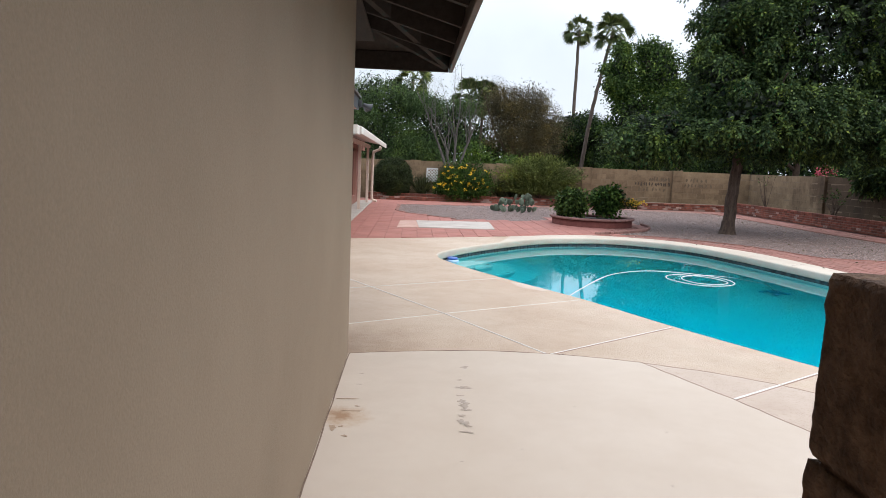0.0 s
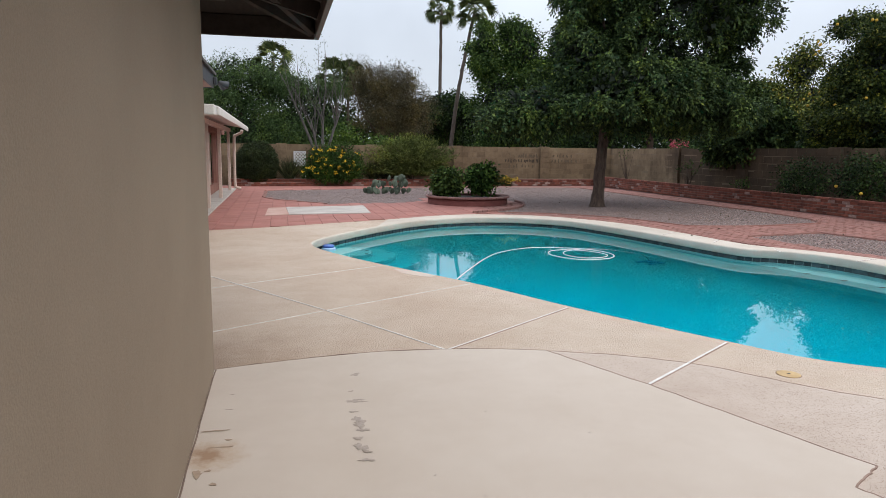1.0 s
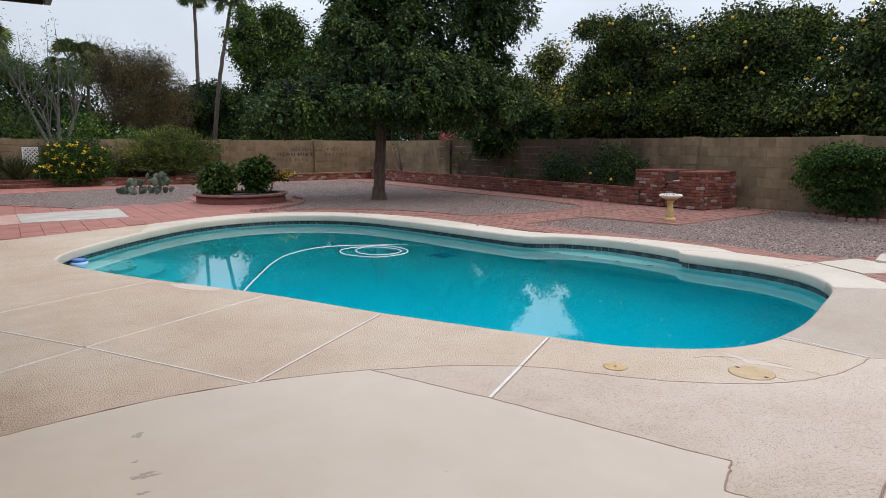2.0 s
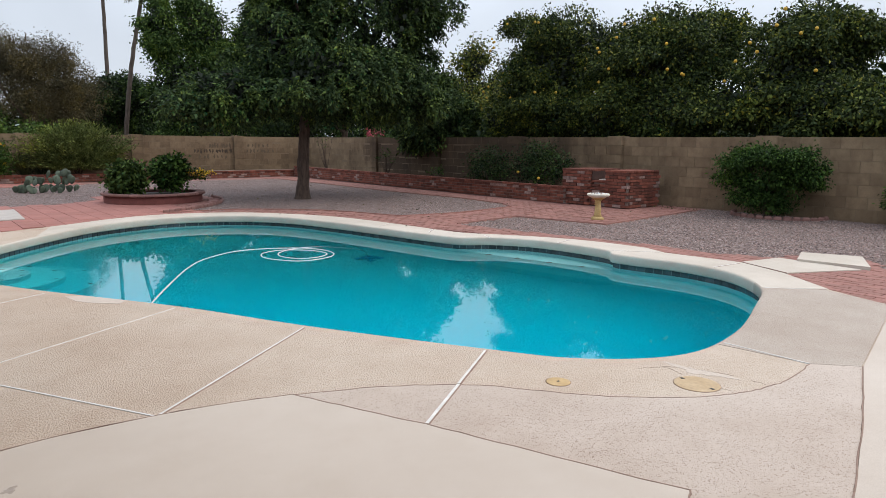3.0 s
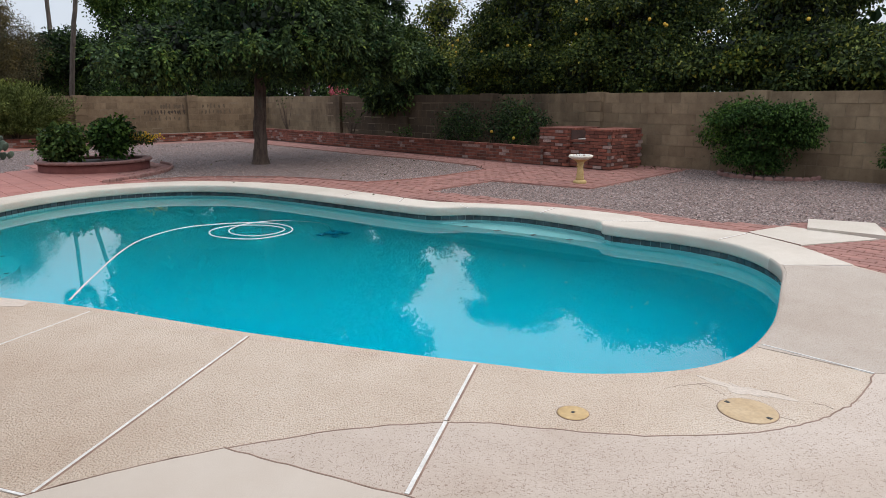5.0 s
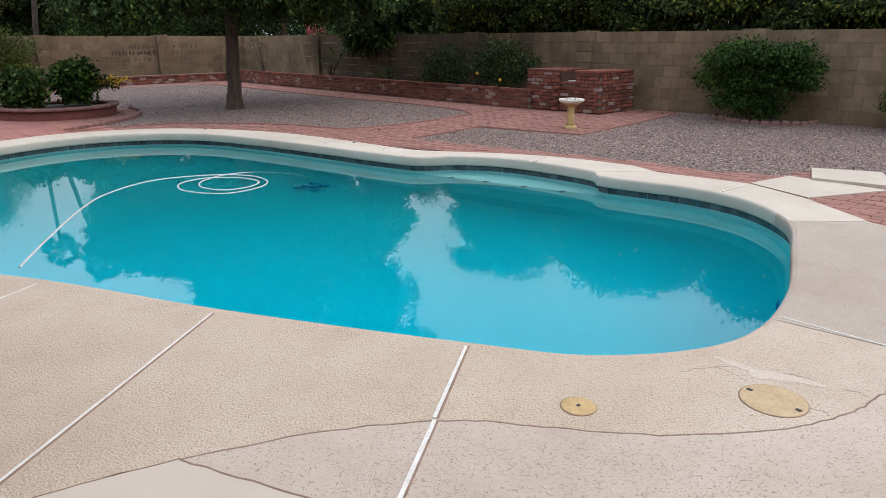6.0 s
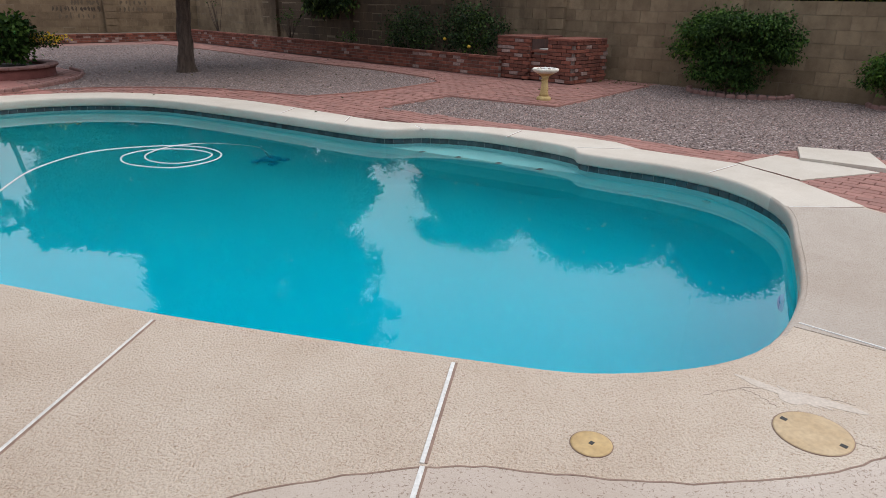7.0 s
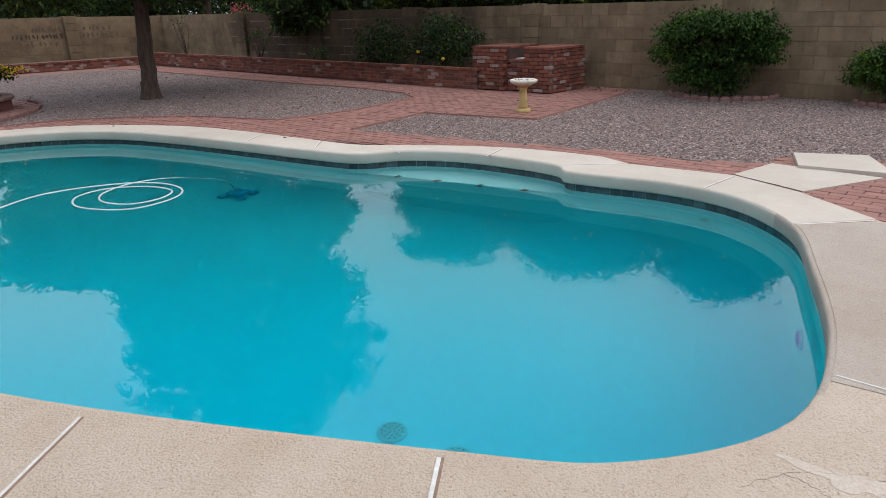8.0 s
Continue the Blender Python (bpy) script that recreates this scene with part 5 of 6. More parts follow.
def shade_tree():
    x, y = 7.97, 15.57
    top = (x + 0.25, y + 0.1, 2.1)
    # The low rear lobe is unseen, added to shade the gravel underneath.
    lobes = [(9.75, 15.9, 5.0, 2.65, 2.5, 2.25, 1000), (9.9, 16.0, 6.8, 1.8, 1.7, 1.15, 380), (6.15, 15.4, 2.35, 1.2, 1.25, 0.55, 210), (10.6, 15.7, 2.75, 1.5, 1.4, 0.9, 250),
             (8.4, 14.5, 2.7, 1.75, 1.15, 0.75, 270), (11.7, 16.0, 4.8, 0.78, 1.1, 1.5, 220), (7.45, 15.7, 3.6, 0.95, 1.2, 1.1, 180), (9.0, 15.4, 2.15, 1.6, 1.1, 0.36, 150), (9.3, 17.2, 2.7, 2.2, 1.4, 0.8, 260), (10.3, 14.9, 2.35, 1.3, 1.0, 0.5, 150), (7.75, 15.8, 5.1, 0.8, 1.0, 0.9, 110)]
    limbs = [[top, (7.4, 15.4, 2.5), (6.0, 15.2, 2.7)], [top, (9.4, 15.4, 2.8), (10.9, 15.4, 3.2)], [top, (8.5, 15.0, 3.2), (8.3, 14.2, 3.6)], [top, (9.2, 16.2, 4.0), (10.0, 16.8, 5.4)],
             [top, (8.9, 15.7, 4.2), (9.2, 15.8, 7.0)], [top, (8.2, 16.4, 3.2), (8.4, 17.6, 4.2)], [top, (7.9, 15.3, 3.8), (7.5, 15.2, 5.0)]]
    t = tree("shade_tree", x, y, "tall dark green ash tree with one rough trunk in gravel", "tree",
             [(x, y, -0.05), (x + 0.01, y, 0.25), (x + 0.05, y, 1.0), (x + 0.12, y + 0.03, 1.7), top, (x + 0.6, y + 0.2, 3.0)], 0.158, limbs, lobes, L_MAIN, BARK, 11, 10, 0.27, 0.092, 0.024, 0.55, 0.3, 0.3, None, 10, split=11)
    part("root_flare", lathe_bm([(0.225, -0.03), (0.19, 0.03), (0.165, 0.12), (0.15, 0.3)], 14, False), BARK, t).matrix_basis = pose(x, y, 0)


shade_tree()


def citrus(y, z, rx, ry, rz, seed, n, fruits):
    x = 16.3
    g = np.random.RandomState(seed)
    low = min(2.1, z)
    t = tree("citrus_tree", x, y, "dense dark green citrus tree with ripe orange fruit behind the wall", "tree", [(x, y, -0.1), (x + 0.05, y, 0.9), (x, y + 0.1, 1.8), (x, y, z)], 0.13,
             [[(x, y, 1.5), (x - 0.6, y - 0.6, 2.2), (x - 1.4, y - 0.8, low + 0.2)], [(x, y, 1.5), (x - 0.4, y + 0.6, 2.2), (x - 1.3, y + 0.9, low + 0.2)], [(x, y, 1.5), (x + 0.3, y, 2.4), (x + 0.3, y, z + 0.5)]],
             [(x, y, z, rx, ry, rz, int(n * 0.5)), (x - 1.55, y - 0.75, low, 0.85, 1.1, 0.65, n // 5), (x - 1.5, y + 0.75, low, 0.85, 1.1, 0.68, n // 5), (x - 0.9, y, low + (z - low) * 0.7, rx * 0.75, ry * 0.9, rz * 0.75, n // 4)],
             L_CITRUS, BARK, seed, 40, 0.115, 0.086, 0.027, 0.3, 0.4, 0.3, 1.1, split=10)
    tagged(t, group="citrus trees behind the wall")
    ball = bpy.data.meshes.get("citrus_fruit")
    if not ball:
        b = bmesh.new()
        bmesh.ops.create_icosphere(b, subdivisions=2, radius=0.037)
        for f in b.faces:
            f.smooth = True
        ball = bpy.data.meshes.new("citrus_fruit")
        b.to_mesh(ball)
        b.free()
    for _ in range(fruits):
        u = unit(np.array([-abs(g.normal()) - 0.3, g.normal(), g.uniform(-1.6, 1.2)]))
        p = np.array([x - 0.9, y, low + (z - low) * 0.7]) + u * (rx * 1.0, ry * 1.05, rz * 1.02) * g.uniform(0.94, 1.04)
        if p[2] > 1.55:
            o = part("fruit", ball, FRUIT, [k for k in t.children if k.name.startswith("crown")][0], "ripe orange fruit")
            o.matrix_basis = pose(*p)
    return t


citrus(14.85, 3.85, 1.5, 2.0, 1.75, 21, 2200, 16)
citrus(11.0, 3.55, 1.4, 1.8, 1.4, 22, 1900, 18)
citrus(7.75, 3.35, 1.35, 1.15, 1.4, 23, 1500, 14)
citrus(5.2, 2.0, 1.2, 1.1, 0.6, 24, 800, 8)


def wall_trees():
    tree("overhanging_tree", 0, 0, "dark green branches drooping over the garden wall", "tree", [(14.9, 18.4, -0.1), (14.8, 18.4, 1.2), (14.6, 18.3, 2.2)], 0.12, [[(14.7, 18.3, 1.8), (14.2, 18.2, 2.2), (13.7, 18.1, 1.9)]],
         [(14.2, 18.2, 2.15, 0.95, 1.35, 0.8, 420), (13.65, 18.4, 1.6, 0.45, 0.9, 0.45, 140), (14.6, 18.8, 2.3, 0.8, 0.9, 0.6, 160)], L_MAIN, BARK, 31, 6, 0.28, 0.13, 0.035, 0.6, 0.35, 0.25, None, 9)
    tree("yellowing_tree", 0, 0, "thin yellow-green tree behind the garden wall", "tree", [(25.5, 29.1, -0.1), (25.5, 29.1, 1.5), (25.4, 29.2, 4.6)], 0.16,
         [[(25.5, 29.1, 2.2), (25.1, 28.1, 3.8), (24.9, 27.6, 5.3)], [(25.5, 29.1, 2.2), (25.4, 29.4, 4.7), (25.4, 29.1, 7.1)], [(25.5, 29.1, 2.2), (25.4, 30.6, 3.8), (25.4, 31.5, 5.2)]],
         [(24.9, 28.8, 3.3, 1.9, 3.2, 1.95, 1100), (25.4, 29.1, 5.5, 0.85, 1.0, 1.3, 190), (25.1, 31.0, 4.1, 1.2, 1.3, 1.3, 260), (23.9, 26.5, 2.6, 1.3, 1.5, 1.3, 320), (26.4, 28.2, 3.9, 1.2, 1.3, 1.5, 420), (27.4, 27.4, 3.0, 1.3, 1.4, 1.5, 420), (24.0, 30.4, 3.0, 1.3, 1.4, 1.4, 320)], L_YELLOWISH, GREY_BARK, 32, 14, 0.25, 0.17, 0.050, 0.4, split=6)
    b = thing("bougainvillea", 0, 0, 0, "pink bougainvillea showing over the wall", "shrub")
    foliage("leaves", [(14.3, 21.8, 1.55, 0.45, 0.6, 0.35, 60)], 12, 0.1, 0.07, 0.025, L_BUSH, b, 33)
    bracts, _ = foliage("bracts", [(14.1, 21.7, 1.62, 0.35, 0.45, 0.25, 26)], 9, 0.06, 0.06, 0.03, PINK, b, 34, label="pink bracts")
    tagged(bracts, kind="stuff")
    limb(b, [(14.35, 21.8, -0.1), (14.3, 21.8, 0.8), (14.3, 21.8, 1.6)], 0.03, 0.012, BARK, "stem")


wall_trees()


def far_trees():
    tree("mesquite_tree", 0, 0, "feathery dark green mesquite tree behind the far wall", "tree", [(-1.5, 33.5, -0.1), (-1.6, 33.5, 1.5), (-1.2, 33.5, 3.2)], 0.2,
         [[(-1.4, 33.5, 2.2), (0.2, 33.2, 3.4), (1.2, 33.0, 4.2)], [(-1.4, 33.5, 2.2), (-2.6, 33.2, 3.6), (-3.2, 33.0, 4.6)]],
         [(-1.2, 33.5, 4.1, 2.6, 1.8, 2.0, 900), (1.7, 33.5, 3.0, 1.9, 1.5, 1.7, 480), (-4.2, 33.8, 3.4, 2.0, 1.6, 2.0, 400), (-0.5, 32.6, 2.0, 3.2, 1.0, 1.0, 480)], L_MESQ, BARK, 41, 31, 0.24, 0.14, 0.021, 0.4, 0.3, 0.35, split=8)
    tree("brown_tree", 0, 0, "broad tree with fine dry brownish foliage behind the far wall", "tree", [(5.2, 32, -0.1), (5.2, 32, 1.4), (5.1, 32, 2.6)], 0.16,
         [[(5.2, 32, 1.6), (4.2, 31.8, 3.0), (3.6, 31.6, 4.6)], [(5.2, 32, 1.6), (6.0, 31.8, 3.2), (6.4, 31.7, 4.6)], [(5.2, 32, 1.6), (5.1, 31.9, 3.4), (5.0, 31.8, 5.3)], [(5.2, 32, 1.6), (6.5, 32, 2.6), (7.2, 32, 3.2)]],
         [(5.3, 32, 3.3, 1.9, 1.5, 1.55, 800), (6.2, 32, 2.9, 1.4, 1.2, 1.3, 420), (4.4, 31.8, 4.2, 0.8, 0.9, 1.1, 240), (5.6, 31.8, 4.4, 1.1, 0.9, 0.8, 220)], L_BROWN, BARK, 42, 40, 0.17, 0.075, 0.017, 0.2, 0.25, 0.42)
    tree("dark_tree", 0, 0, "dark evergreen tree in the distance", "tree", [(10.2, 40, -0.1), (10.2, 40, 1.5), (10.1, 40, 3.4)], 0.2, [[(10.2, 40, 1.6), (9.2, 40, 3.0), (8.8, 40, 4.0)]],
         [(9.7, 40, 3.4, 1.6, 1.5, 1.6, 420), (11.2, 40, 2.9, 1.4, 1.4, 1.4, 360), (8.6, 40, 2.6, 1.4, 1.4, 1.4, 300)], L_DARK, BARK, 43, 26, 0.22, 0.17, 0.046, 0.3, split=6)
    tree("tall_ficus_tree", 0, 0, "tall fresh green leafy tree behind the far wall", "tree", [(12.2, 34, -0.1), (12.2, 34, 2.0), (12.0, 34, 4.5), (12.1, 34, 7.0)], 0.25,
         [[(12.1, 34, 2.6), (11.0, 34, 4.2), (10.6, 34, 6.6)], [(12.1, 34, 2.6), (13.2, 34, 4.6), (13.6, 34, 7.2)]],
         [(10.7, 34, 6.4, 0.85, 1.0, 1.4, 380), (12.6, 34, 6.6, 1.4, 1.2, 1.7, 620), (11.4, 34, 4.2, 1.5, 1.4, 1.6, 520), (13.4, 34, 4.4, 1.5, 1.3, 1.7, 480), (12.0, 33.6, 2.4, 2.3, 1.2, 1.1, 480), (14.6, 34, 5.8, 0.9, 0.9, 1.3, 200)], L_TALL, BARK, 44, 30, 0.18, 0.14, 0.042, 0.4, 0.3, 0.35, split=7)
    tree("broad_tree", 0, 0, "broad dark tree behind the garden corner", "tree", [(18.5, 31, -0.1), (18.5, 31, 1.5), (18.4, 31, 3.4)], 0.2, [[(18.4, 31, 1.8), (16.8, 31, 3.0), (16, 31, 3.6)]],
         [(18.3, 31, 4.2, 2.8, 2.0, 2.6, 800), (15.6, 31, 4.4, 1.9, 1.5, 2.8, 620), (15.3, 30.5, 1.9, 1.8, 1.4, 1.2, 300), (21.6, 29, 2.9, 2.0, 2.0, 1.8, 360), (16.6, 32.5, 6.0, 2.0, 1.5, 1.9, 300), (14.9, 32.4, 4.3, 1.5, 1.3, 2.2, 420), (20.8, 31, 4.8, 2.0, 1.6, 2.0, 300)], L_DARK, BARK, 45, 26, 0.22, 0.16, 0.044, 0.3, split=7)
    # bright shrubs just behind the far wall
    for x, y, z, rx, rz, seed in ((2.9, 27.6, 1.6, 0.8, 0.7, 51), (4.5, 27.4, 1.4, 0.8, 0.45, 52)):
        s = thing("shrub", 0, 0, 0, "bright yellow-green shrub behind the far wall", "shrub", "bright shrubs behind the wall")
        foliage("leaves", [(x, y, z, rx, 0.7, rz, 170), (x, y, z * 0.5, rx * 0.8, 0.6, z * 0.5, 60)], 16, 0.13, 0.11, 0.03, L_BRIGHT, s, seed)
        limb(s, [(x, y, -0.1), (x + 0.05, y, z * 0.6), (x, y, z)], 0.03, 0.012, BARK, "stem")
    # the thin grey tree in front of the far wall
    g = np.random.RandomState(61)
    t = thing("grey_tree", 0, 0, 0, "half-bare grey tree with thin upright branches and sparse leaves", "tree")
    base = np.array([1.9, 25.6, 0.2])
    tips = []
    for k in range(4):
        top = base + ((-1.1, -0.35, 0.25, 0.85)[k] + g.uniform(-0.15, 0.15), g.uniform(-0.2, 0.3), g.uniform(2.0, 3.0))
        mid = base + (top - base) * (0.4, 0.4, 0.5)
        limb(t, [base, mid, top], 0.075, 0.026, GREY_BARK)
        for m in range(6):
            tip = top + (g.uniform(-0.8, 0.7), g.uniform(-0.3, 0.3), g.uniform(0.3, 1.9))
            s = mid + (top - mid) * g.uniform(0.3, 1)
            limb(t, [s, (s + tip) / 2 + g.normal(0, 0.08, 3), tip], 0.02, 0.005, GREY_BARK, "twig", 5)
            for q in range(4):
                u = s + (tip - s) * g.uniform(0.3, 1)
                e = u + (g.uniform(-0.3, 0.3), g.uniform(-0.15, 0.15), g.uniform(0.15, 0.6))
                limb(t, [u, (u + e) / 2, e], 0.008, 0.003, GREY_BARK, "twig", 4)
                tips.append(e)
    c = np.array(tips)
    k = np.repeat(np.arange(len(c)), 13)
    pos = c[k] + g.normal(0, 0.11, (len(k), 3))
    part("sparse_leaves", quads_mesh("sparse_leaves", leaves_at(pos, g.normal(size=pos.shape) + (0, 0, -0.6), 0.06, 0.016, g)), L_MESQ, t)


far_trees()


def treeline(name, lo, hi, at, along_x, z, n, seed, label):
    """A far uneven row of dark trees and hedges that closes the view over a wall."""
    g = np.random.RandomState(seed)
    s = g.uniform(lo, hi, n)
    top = z * np.array([0.72 + 0.45 * noise.noise(Vector((q * 0.33, seed, 0))) + 0.25 * noise.noise(Vector((q * 1.1, seed, 4))) for q in s])
    h = top * g.uniform(0, 1, n) ** 0.7
    off = at + g.normal(0, 0.7, n)
    c = np.stack([s, off, h], 1) if along_x else np.stack([off, s, h], 1)
    k = np.repeat(np.arange(n), 9)
    pos = c[k] + g.normal(0, 0.24, (len(k), 3))
    ob = part(name, quads_mesh(name, leaves_at(pos, g.normal(size=pos.shape) + (0, 0, -0.3), 0.32, 0.10, g)), L_DARK)
    tagged(ob, label, "trees", kind="stuff")


treeline("far_treeline", -14, 36, 48.0, True, 5.2, 4200, 77, "dark uneven row of distant trees")
treeline("hedge_row", -4, 27, 18.6, False, 2.9, 3800, 78, "dark hedge growing behind the citrus trees")


def fan_palm(x, y, z_top, lean, r, seed, label, n=58, size=1.0):
    g = np.random.RandomState(seed)
    p = thing("fan_palm", 0, 0, 0, label, "palm tree", "palm trees")
    base = np.array([x - lean, y, -0.1])
    top = np.array([x, y, z_top])
    pts = [base + (top - base) * s + np.array([0.25 * lean * math.sin(math.pi * s) * -0.5, 0, 0]) for s in (0, 0.25, 0.5, 0.75, 1.0)]
    limb(p, pts, r * 1.25, r * 0.8, PALM_BARK, "trunk", 10)
    verts, stems = [], bmesh.new()
    for k in range(n):
        el = g.uniform(-0.9, 1.3)
        az = g.uniform(0, 2 * math.pi)
        d = np.array([math.cos(az) * math.cos(el), math.sin(az) * math.cos(el), math.sin(el)])
        hub = top + d * size * g.uniform(0.55, 0.8)
        side = unit(np.cross(d, (0, 0, 1.0)))
        up = np.cross(side, d)
        twist = g.uniform(-1.2, 1.2)
        side, up = side * math.cos(twist) + up * math.sin(twist), up * math.cos(twist) - side * math.sin(twist)
        w = 0.012 * size
        verts += [top - side * w, top + side * w, hub + side * w, hub - side * w]
        for b in range(15):
            a = -1.25 + 2.5 * b / 14
            f = d * math.cos(a) + side * math.sin(a)
            L = size * 0.62 * (0.75 + 0.25 * math.cos(a)) * g.uniform(0.85, 1.1)
            s2 = unit(np.cross(f, up))
            m = hub + f * L * 0.55 + up * 0.02
            tip = hub + f * L + np.array([0, 0, -0.16 * size])
            verts += [hub, m + s2 * 0.035 * size, tip, m - s2 * 0.035 * size]
    part("fronds", quads_mesh("fronds", np.array(verts)), L_PALM, p, "fan-shaped green fronds")


fan_palm(12.2, 50.0, 11.5, 0.1, 0.125, 71, "tall slim fan palm with a straight grey trunk")
fan_palm(11.25, 38.0, 9.1, 1.45, 0.105, 72, "leaning fan palm with a grey trunk", 48)
fan_palm(4.1, 45.0, 5.8, 0.1, 0.10, 73, "smaller fan palm in the distance", 56, 1.25)
fan_palm(4.95, 46.0, 5.9, 0.05, 0.10, 74, "smaller fan palm in the distance", 56, 1.25)

fan_palm(0.15, 45.0, 6.7, 0.05, 0.13, 75, "fan palm rising behind the mesquite tree", 50, 1.2)


def shrubs():
    g = np.random.RandomState(80)
    h = thing("round_hedge", 0, 0, 0, "clipped rounded dark green hedge bush in the planter", "hedge")
    foliage("leaves", [(-0.38, 25.3, 0.76, 0.70, 0.58, 0.76, 2600), (-0.45, 25.3, 0.6, 0.72, 0.5, 0.55, 400)], 13, 0.04, 0.055, 0.018, L_HEDGE, h, 81, 0.0, 0.82, 0.06)
    limb(h, [(-0.45, 25.3, 0.0), (-0.45, 25.3, 0.4), (-0.45, 25.3, 0.8)], 0.05, 0.03, BARK, "stem")
    core = bmesh.new()
    bmesh.ops.create_icosphere(core, subdivisions=3, radius=1, matrix=pose(-0.45, 25.3, 0.78) @ Matrix.Diagonal((0.62, 0.42, 0.66, 1)))
    part("inner_twigs", core, L_HEDGE, h)
    yb = thing("flowering_bush", 0, 0, 0, "rounded green bush covered in yellow flowers in the planter", "bush")
    _, c = foliage("leaves", [(2.35, 25.2, 0.82, 1.05, 0.6, 0.66, 700), (2.3, 25.15, 0.45, 1.05, 0.5, 0.42, 520)], 16, 0.09, 0.07, 0.02, L_BUSH, yb, 82, 0.2, 0.55)
    f = c[(c[:, 1] < 25.15) & (c[:, 2] > 0.35)]
    f = f[g.choice(len(f), min(60, len(f)), False)] + (0, -0.1, 0.05)
    k = np.repeat(np.arange(len(f)), 10)
    pos = f[k] + g.normal(0, 0.02, (len(k), 3))
    part("blossoms", quads_mesh("blossoms", leaves_at(pos, g.normal(size=pos.shape) + (0, -0.4, 0.4), 0.055, 0.026, g)), FLOWER, yb, "yellow trumpet flowers")
    limb(yb, [(2.3, 25.3, 0.1), (2.35, 25.3, 0.5), (2.4, 25.3, 0.9)], 0.035, 0.015, BARK, "stem")
    fb = thing("feathery_bush", 0, 0, 0, "feathery olive green bush with arching fine branches", "bush")
    pos, way = [], []
    for k in range(2100):
        a, e = g.uniform(0, 2 * math.pi), g.uniform(0.15, 1.5)
        d = np.array([math.cos(a) * math.cos(e) * 1.45, math.sin(a) * math.cos(e) * 0.55, math.sin(e) * 1.0])
        r = g.uniform(0.7, 1.62) if e > 0.5 else g.uniform(0.6, 1.15)
        tip = np.array([5.2, 25.2, 0.35]) + d * r
        s = np.linspace(0.45, 1, 24)
        line = np.array([5.2, 25.2, 0.35]) + (tip - (5.2, 25.2, 0.35)) * s[:, None] + np.outer(-0.12 * (s - 0.45) ** 2, (0, 0, 1))
        pos.append(line + g.normal(0, 0.02, line.shape)), way.append(np.tile(d, (24, 1)) + g.normal(0, 0.6, (24, 3)))
    pos, way = np.vstack(pos), np.vstack(way)
    part("leaves", quads_mesh("leaves", leaves_at(pos, way, 0.10, 0.013, g)), L_FEATHER, fb)
    for k in range(10):
        a = g.uniform(0, 2 * math.pi)
        limb(fb, [(5.2, 25.25, 0.1), (5.2 + 0.4 * math.cos(a), 25.25 + 0.15 * math.sin(a), 0.8), (5.2 + 0.9 * math.cos(a), 25.25 + 0.3 * math.sin(a), 1.4)], 0.018, 0.006, BARK, "stem", 5)
    for x, hgt, seed in ((0.75, 0.75, 83), (3.75, 0.72, 84), (4.2, 0.6, 85)):
        gr = thing("grass_clump", x, 25.3, 0.2, "clump of dark arching grass blades", "grass clump", "grass clumps in the planter")
        n = 420
        a, e = g.uniform(0, 2 * math.pi, n), g.uniform(0.7, 1.5, n)
        d = np.stack([np.cos(a) * np.cos(e), np.sin(a) * np.cos(e) * 0.7, np.sin(e)], 1)
        tagged(part("grass_tuft", quads_mesh("grass_tuft", leaves_at(g.normal(0, 0.08, (n, 3)) * (1, 0.6, 0.1), d, hgt, 0.012, g, 0.05)), L_GRASS, gr), kind="stuff")
    # prickly pear
    c = thing("prickly_pear", 3.6, 20.6, 0, "grey-green prickly pear cactus with many round pads on the gravel", "cactus")
    pad_m = bmesh.new()
    bmesh.ops.create_icosphere(pad_m, subdivisions=2, radius=1)
    for v in pad_m.verts:
        v.co = Vector((v.co.x * 0.088 * (1 + 0.22 * v.co.z), v.co.y * 0.017, v.co.z * 0.125 + 0.115))
    for fc in pad_m.faces:
        fc.smooth = True
    pad_me = bpy.data.meshes.new("cactus_pad")
    pad_m.to_mesh(pad_me), pad_m.free()
    for k in range(48):
        x = g.uniform(-0.74, -0.06) if k % 2 else g.uniform(-0.02, 0.70)
        lvl = 0 if k < 24 else 1 if k < 40 else 2
        if lvl == 2:
            x = g.choice([-0.08, 0.3]) + g.normal(0, 0.07)
        z = (0.0, 0.2, 0.38)[lvl] + g.uniform(-0.03, 0.03)
        o = part("cactus_pad", pad_me, L_CACTUS, c)
        s = g.uniform(0.55, 1.05)
        o.matrix_basis = pose(x * (1, 0.8, 1)[lvl], g.uniform(-0.25, 0.25) * (1 - 0.3 * lvl), z, g.uniform(-22, 22), g.uniform(-28, 28), g.uniform(-60, 60)) @ Matrix.Diagonal((s, s, s, 1))
    # round planter
    rp = thing("round_planter", 4.98, 16.75, 0, "round low red brick planter with pale capping", "planter")
    part("soil", lathe_bm([(0.9, 0.09), (0.86, 0.135), (0.01, 0.16)], 40), DARK_SOIL, rp)
    part("planter_ring", lathe_bm([(1.0, -0.03), (1.0, 0.15), (0.9, 0.155), (0.88, 0.1), (0.88, 0.04)], 56, False), RED_RENDER, rp, "dull red rendered ring")
    cap = brick_mesh("cap_stone", 0.155, 0.19, 0.05, 0.012)
    for k in range(42):
        a = 2 * math.pi * k / 42
        o = part("cap_stone", cap, SCALLOP, rp)
        o.matrix_basis = pose(0.96 * math.cos(a), 0.96 * math.sin(a), 0.18, 0, 0, math.degrees(a) + 90)
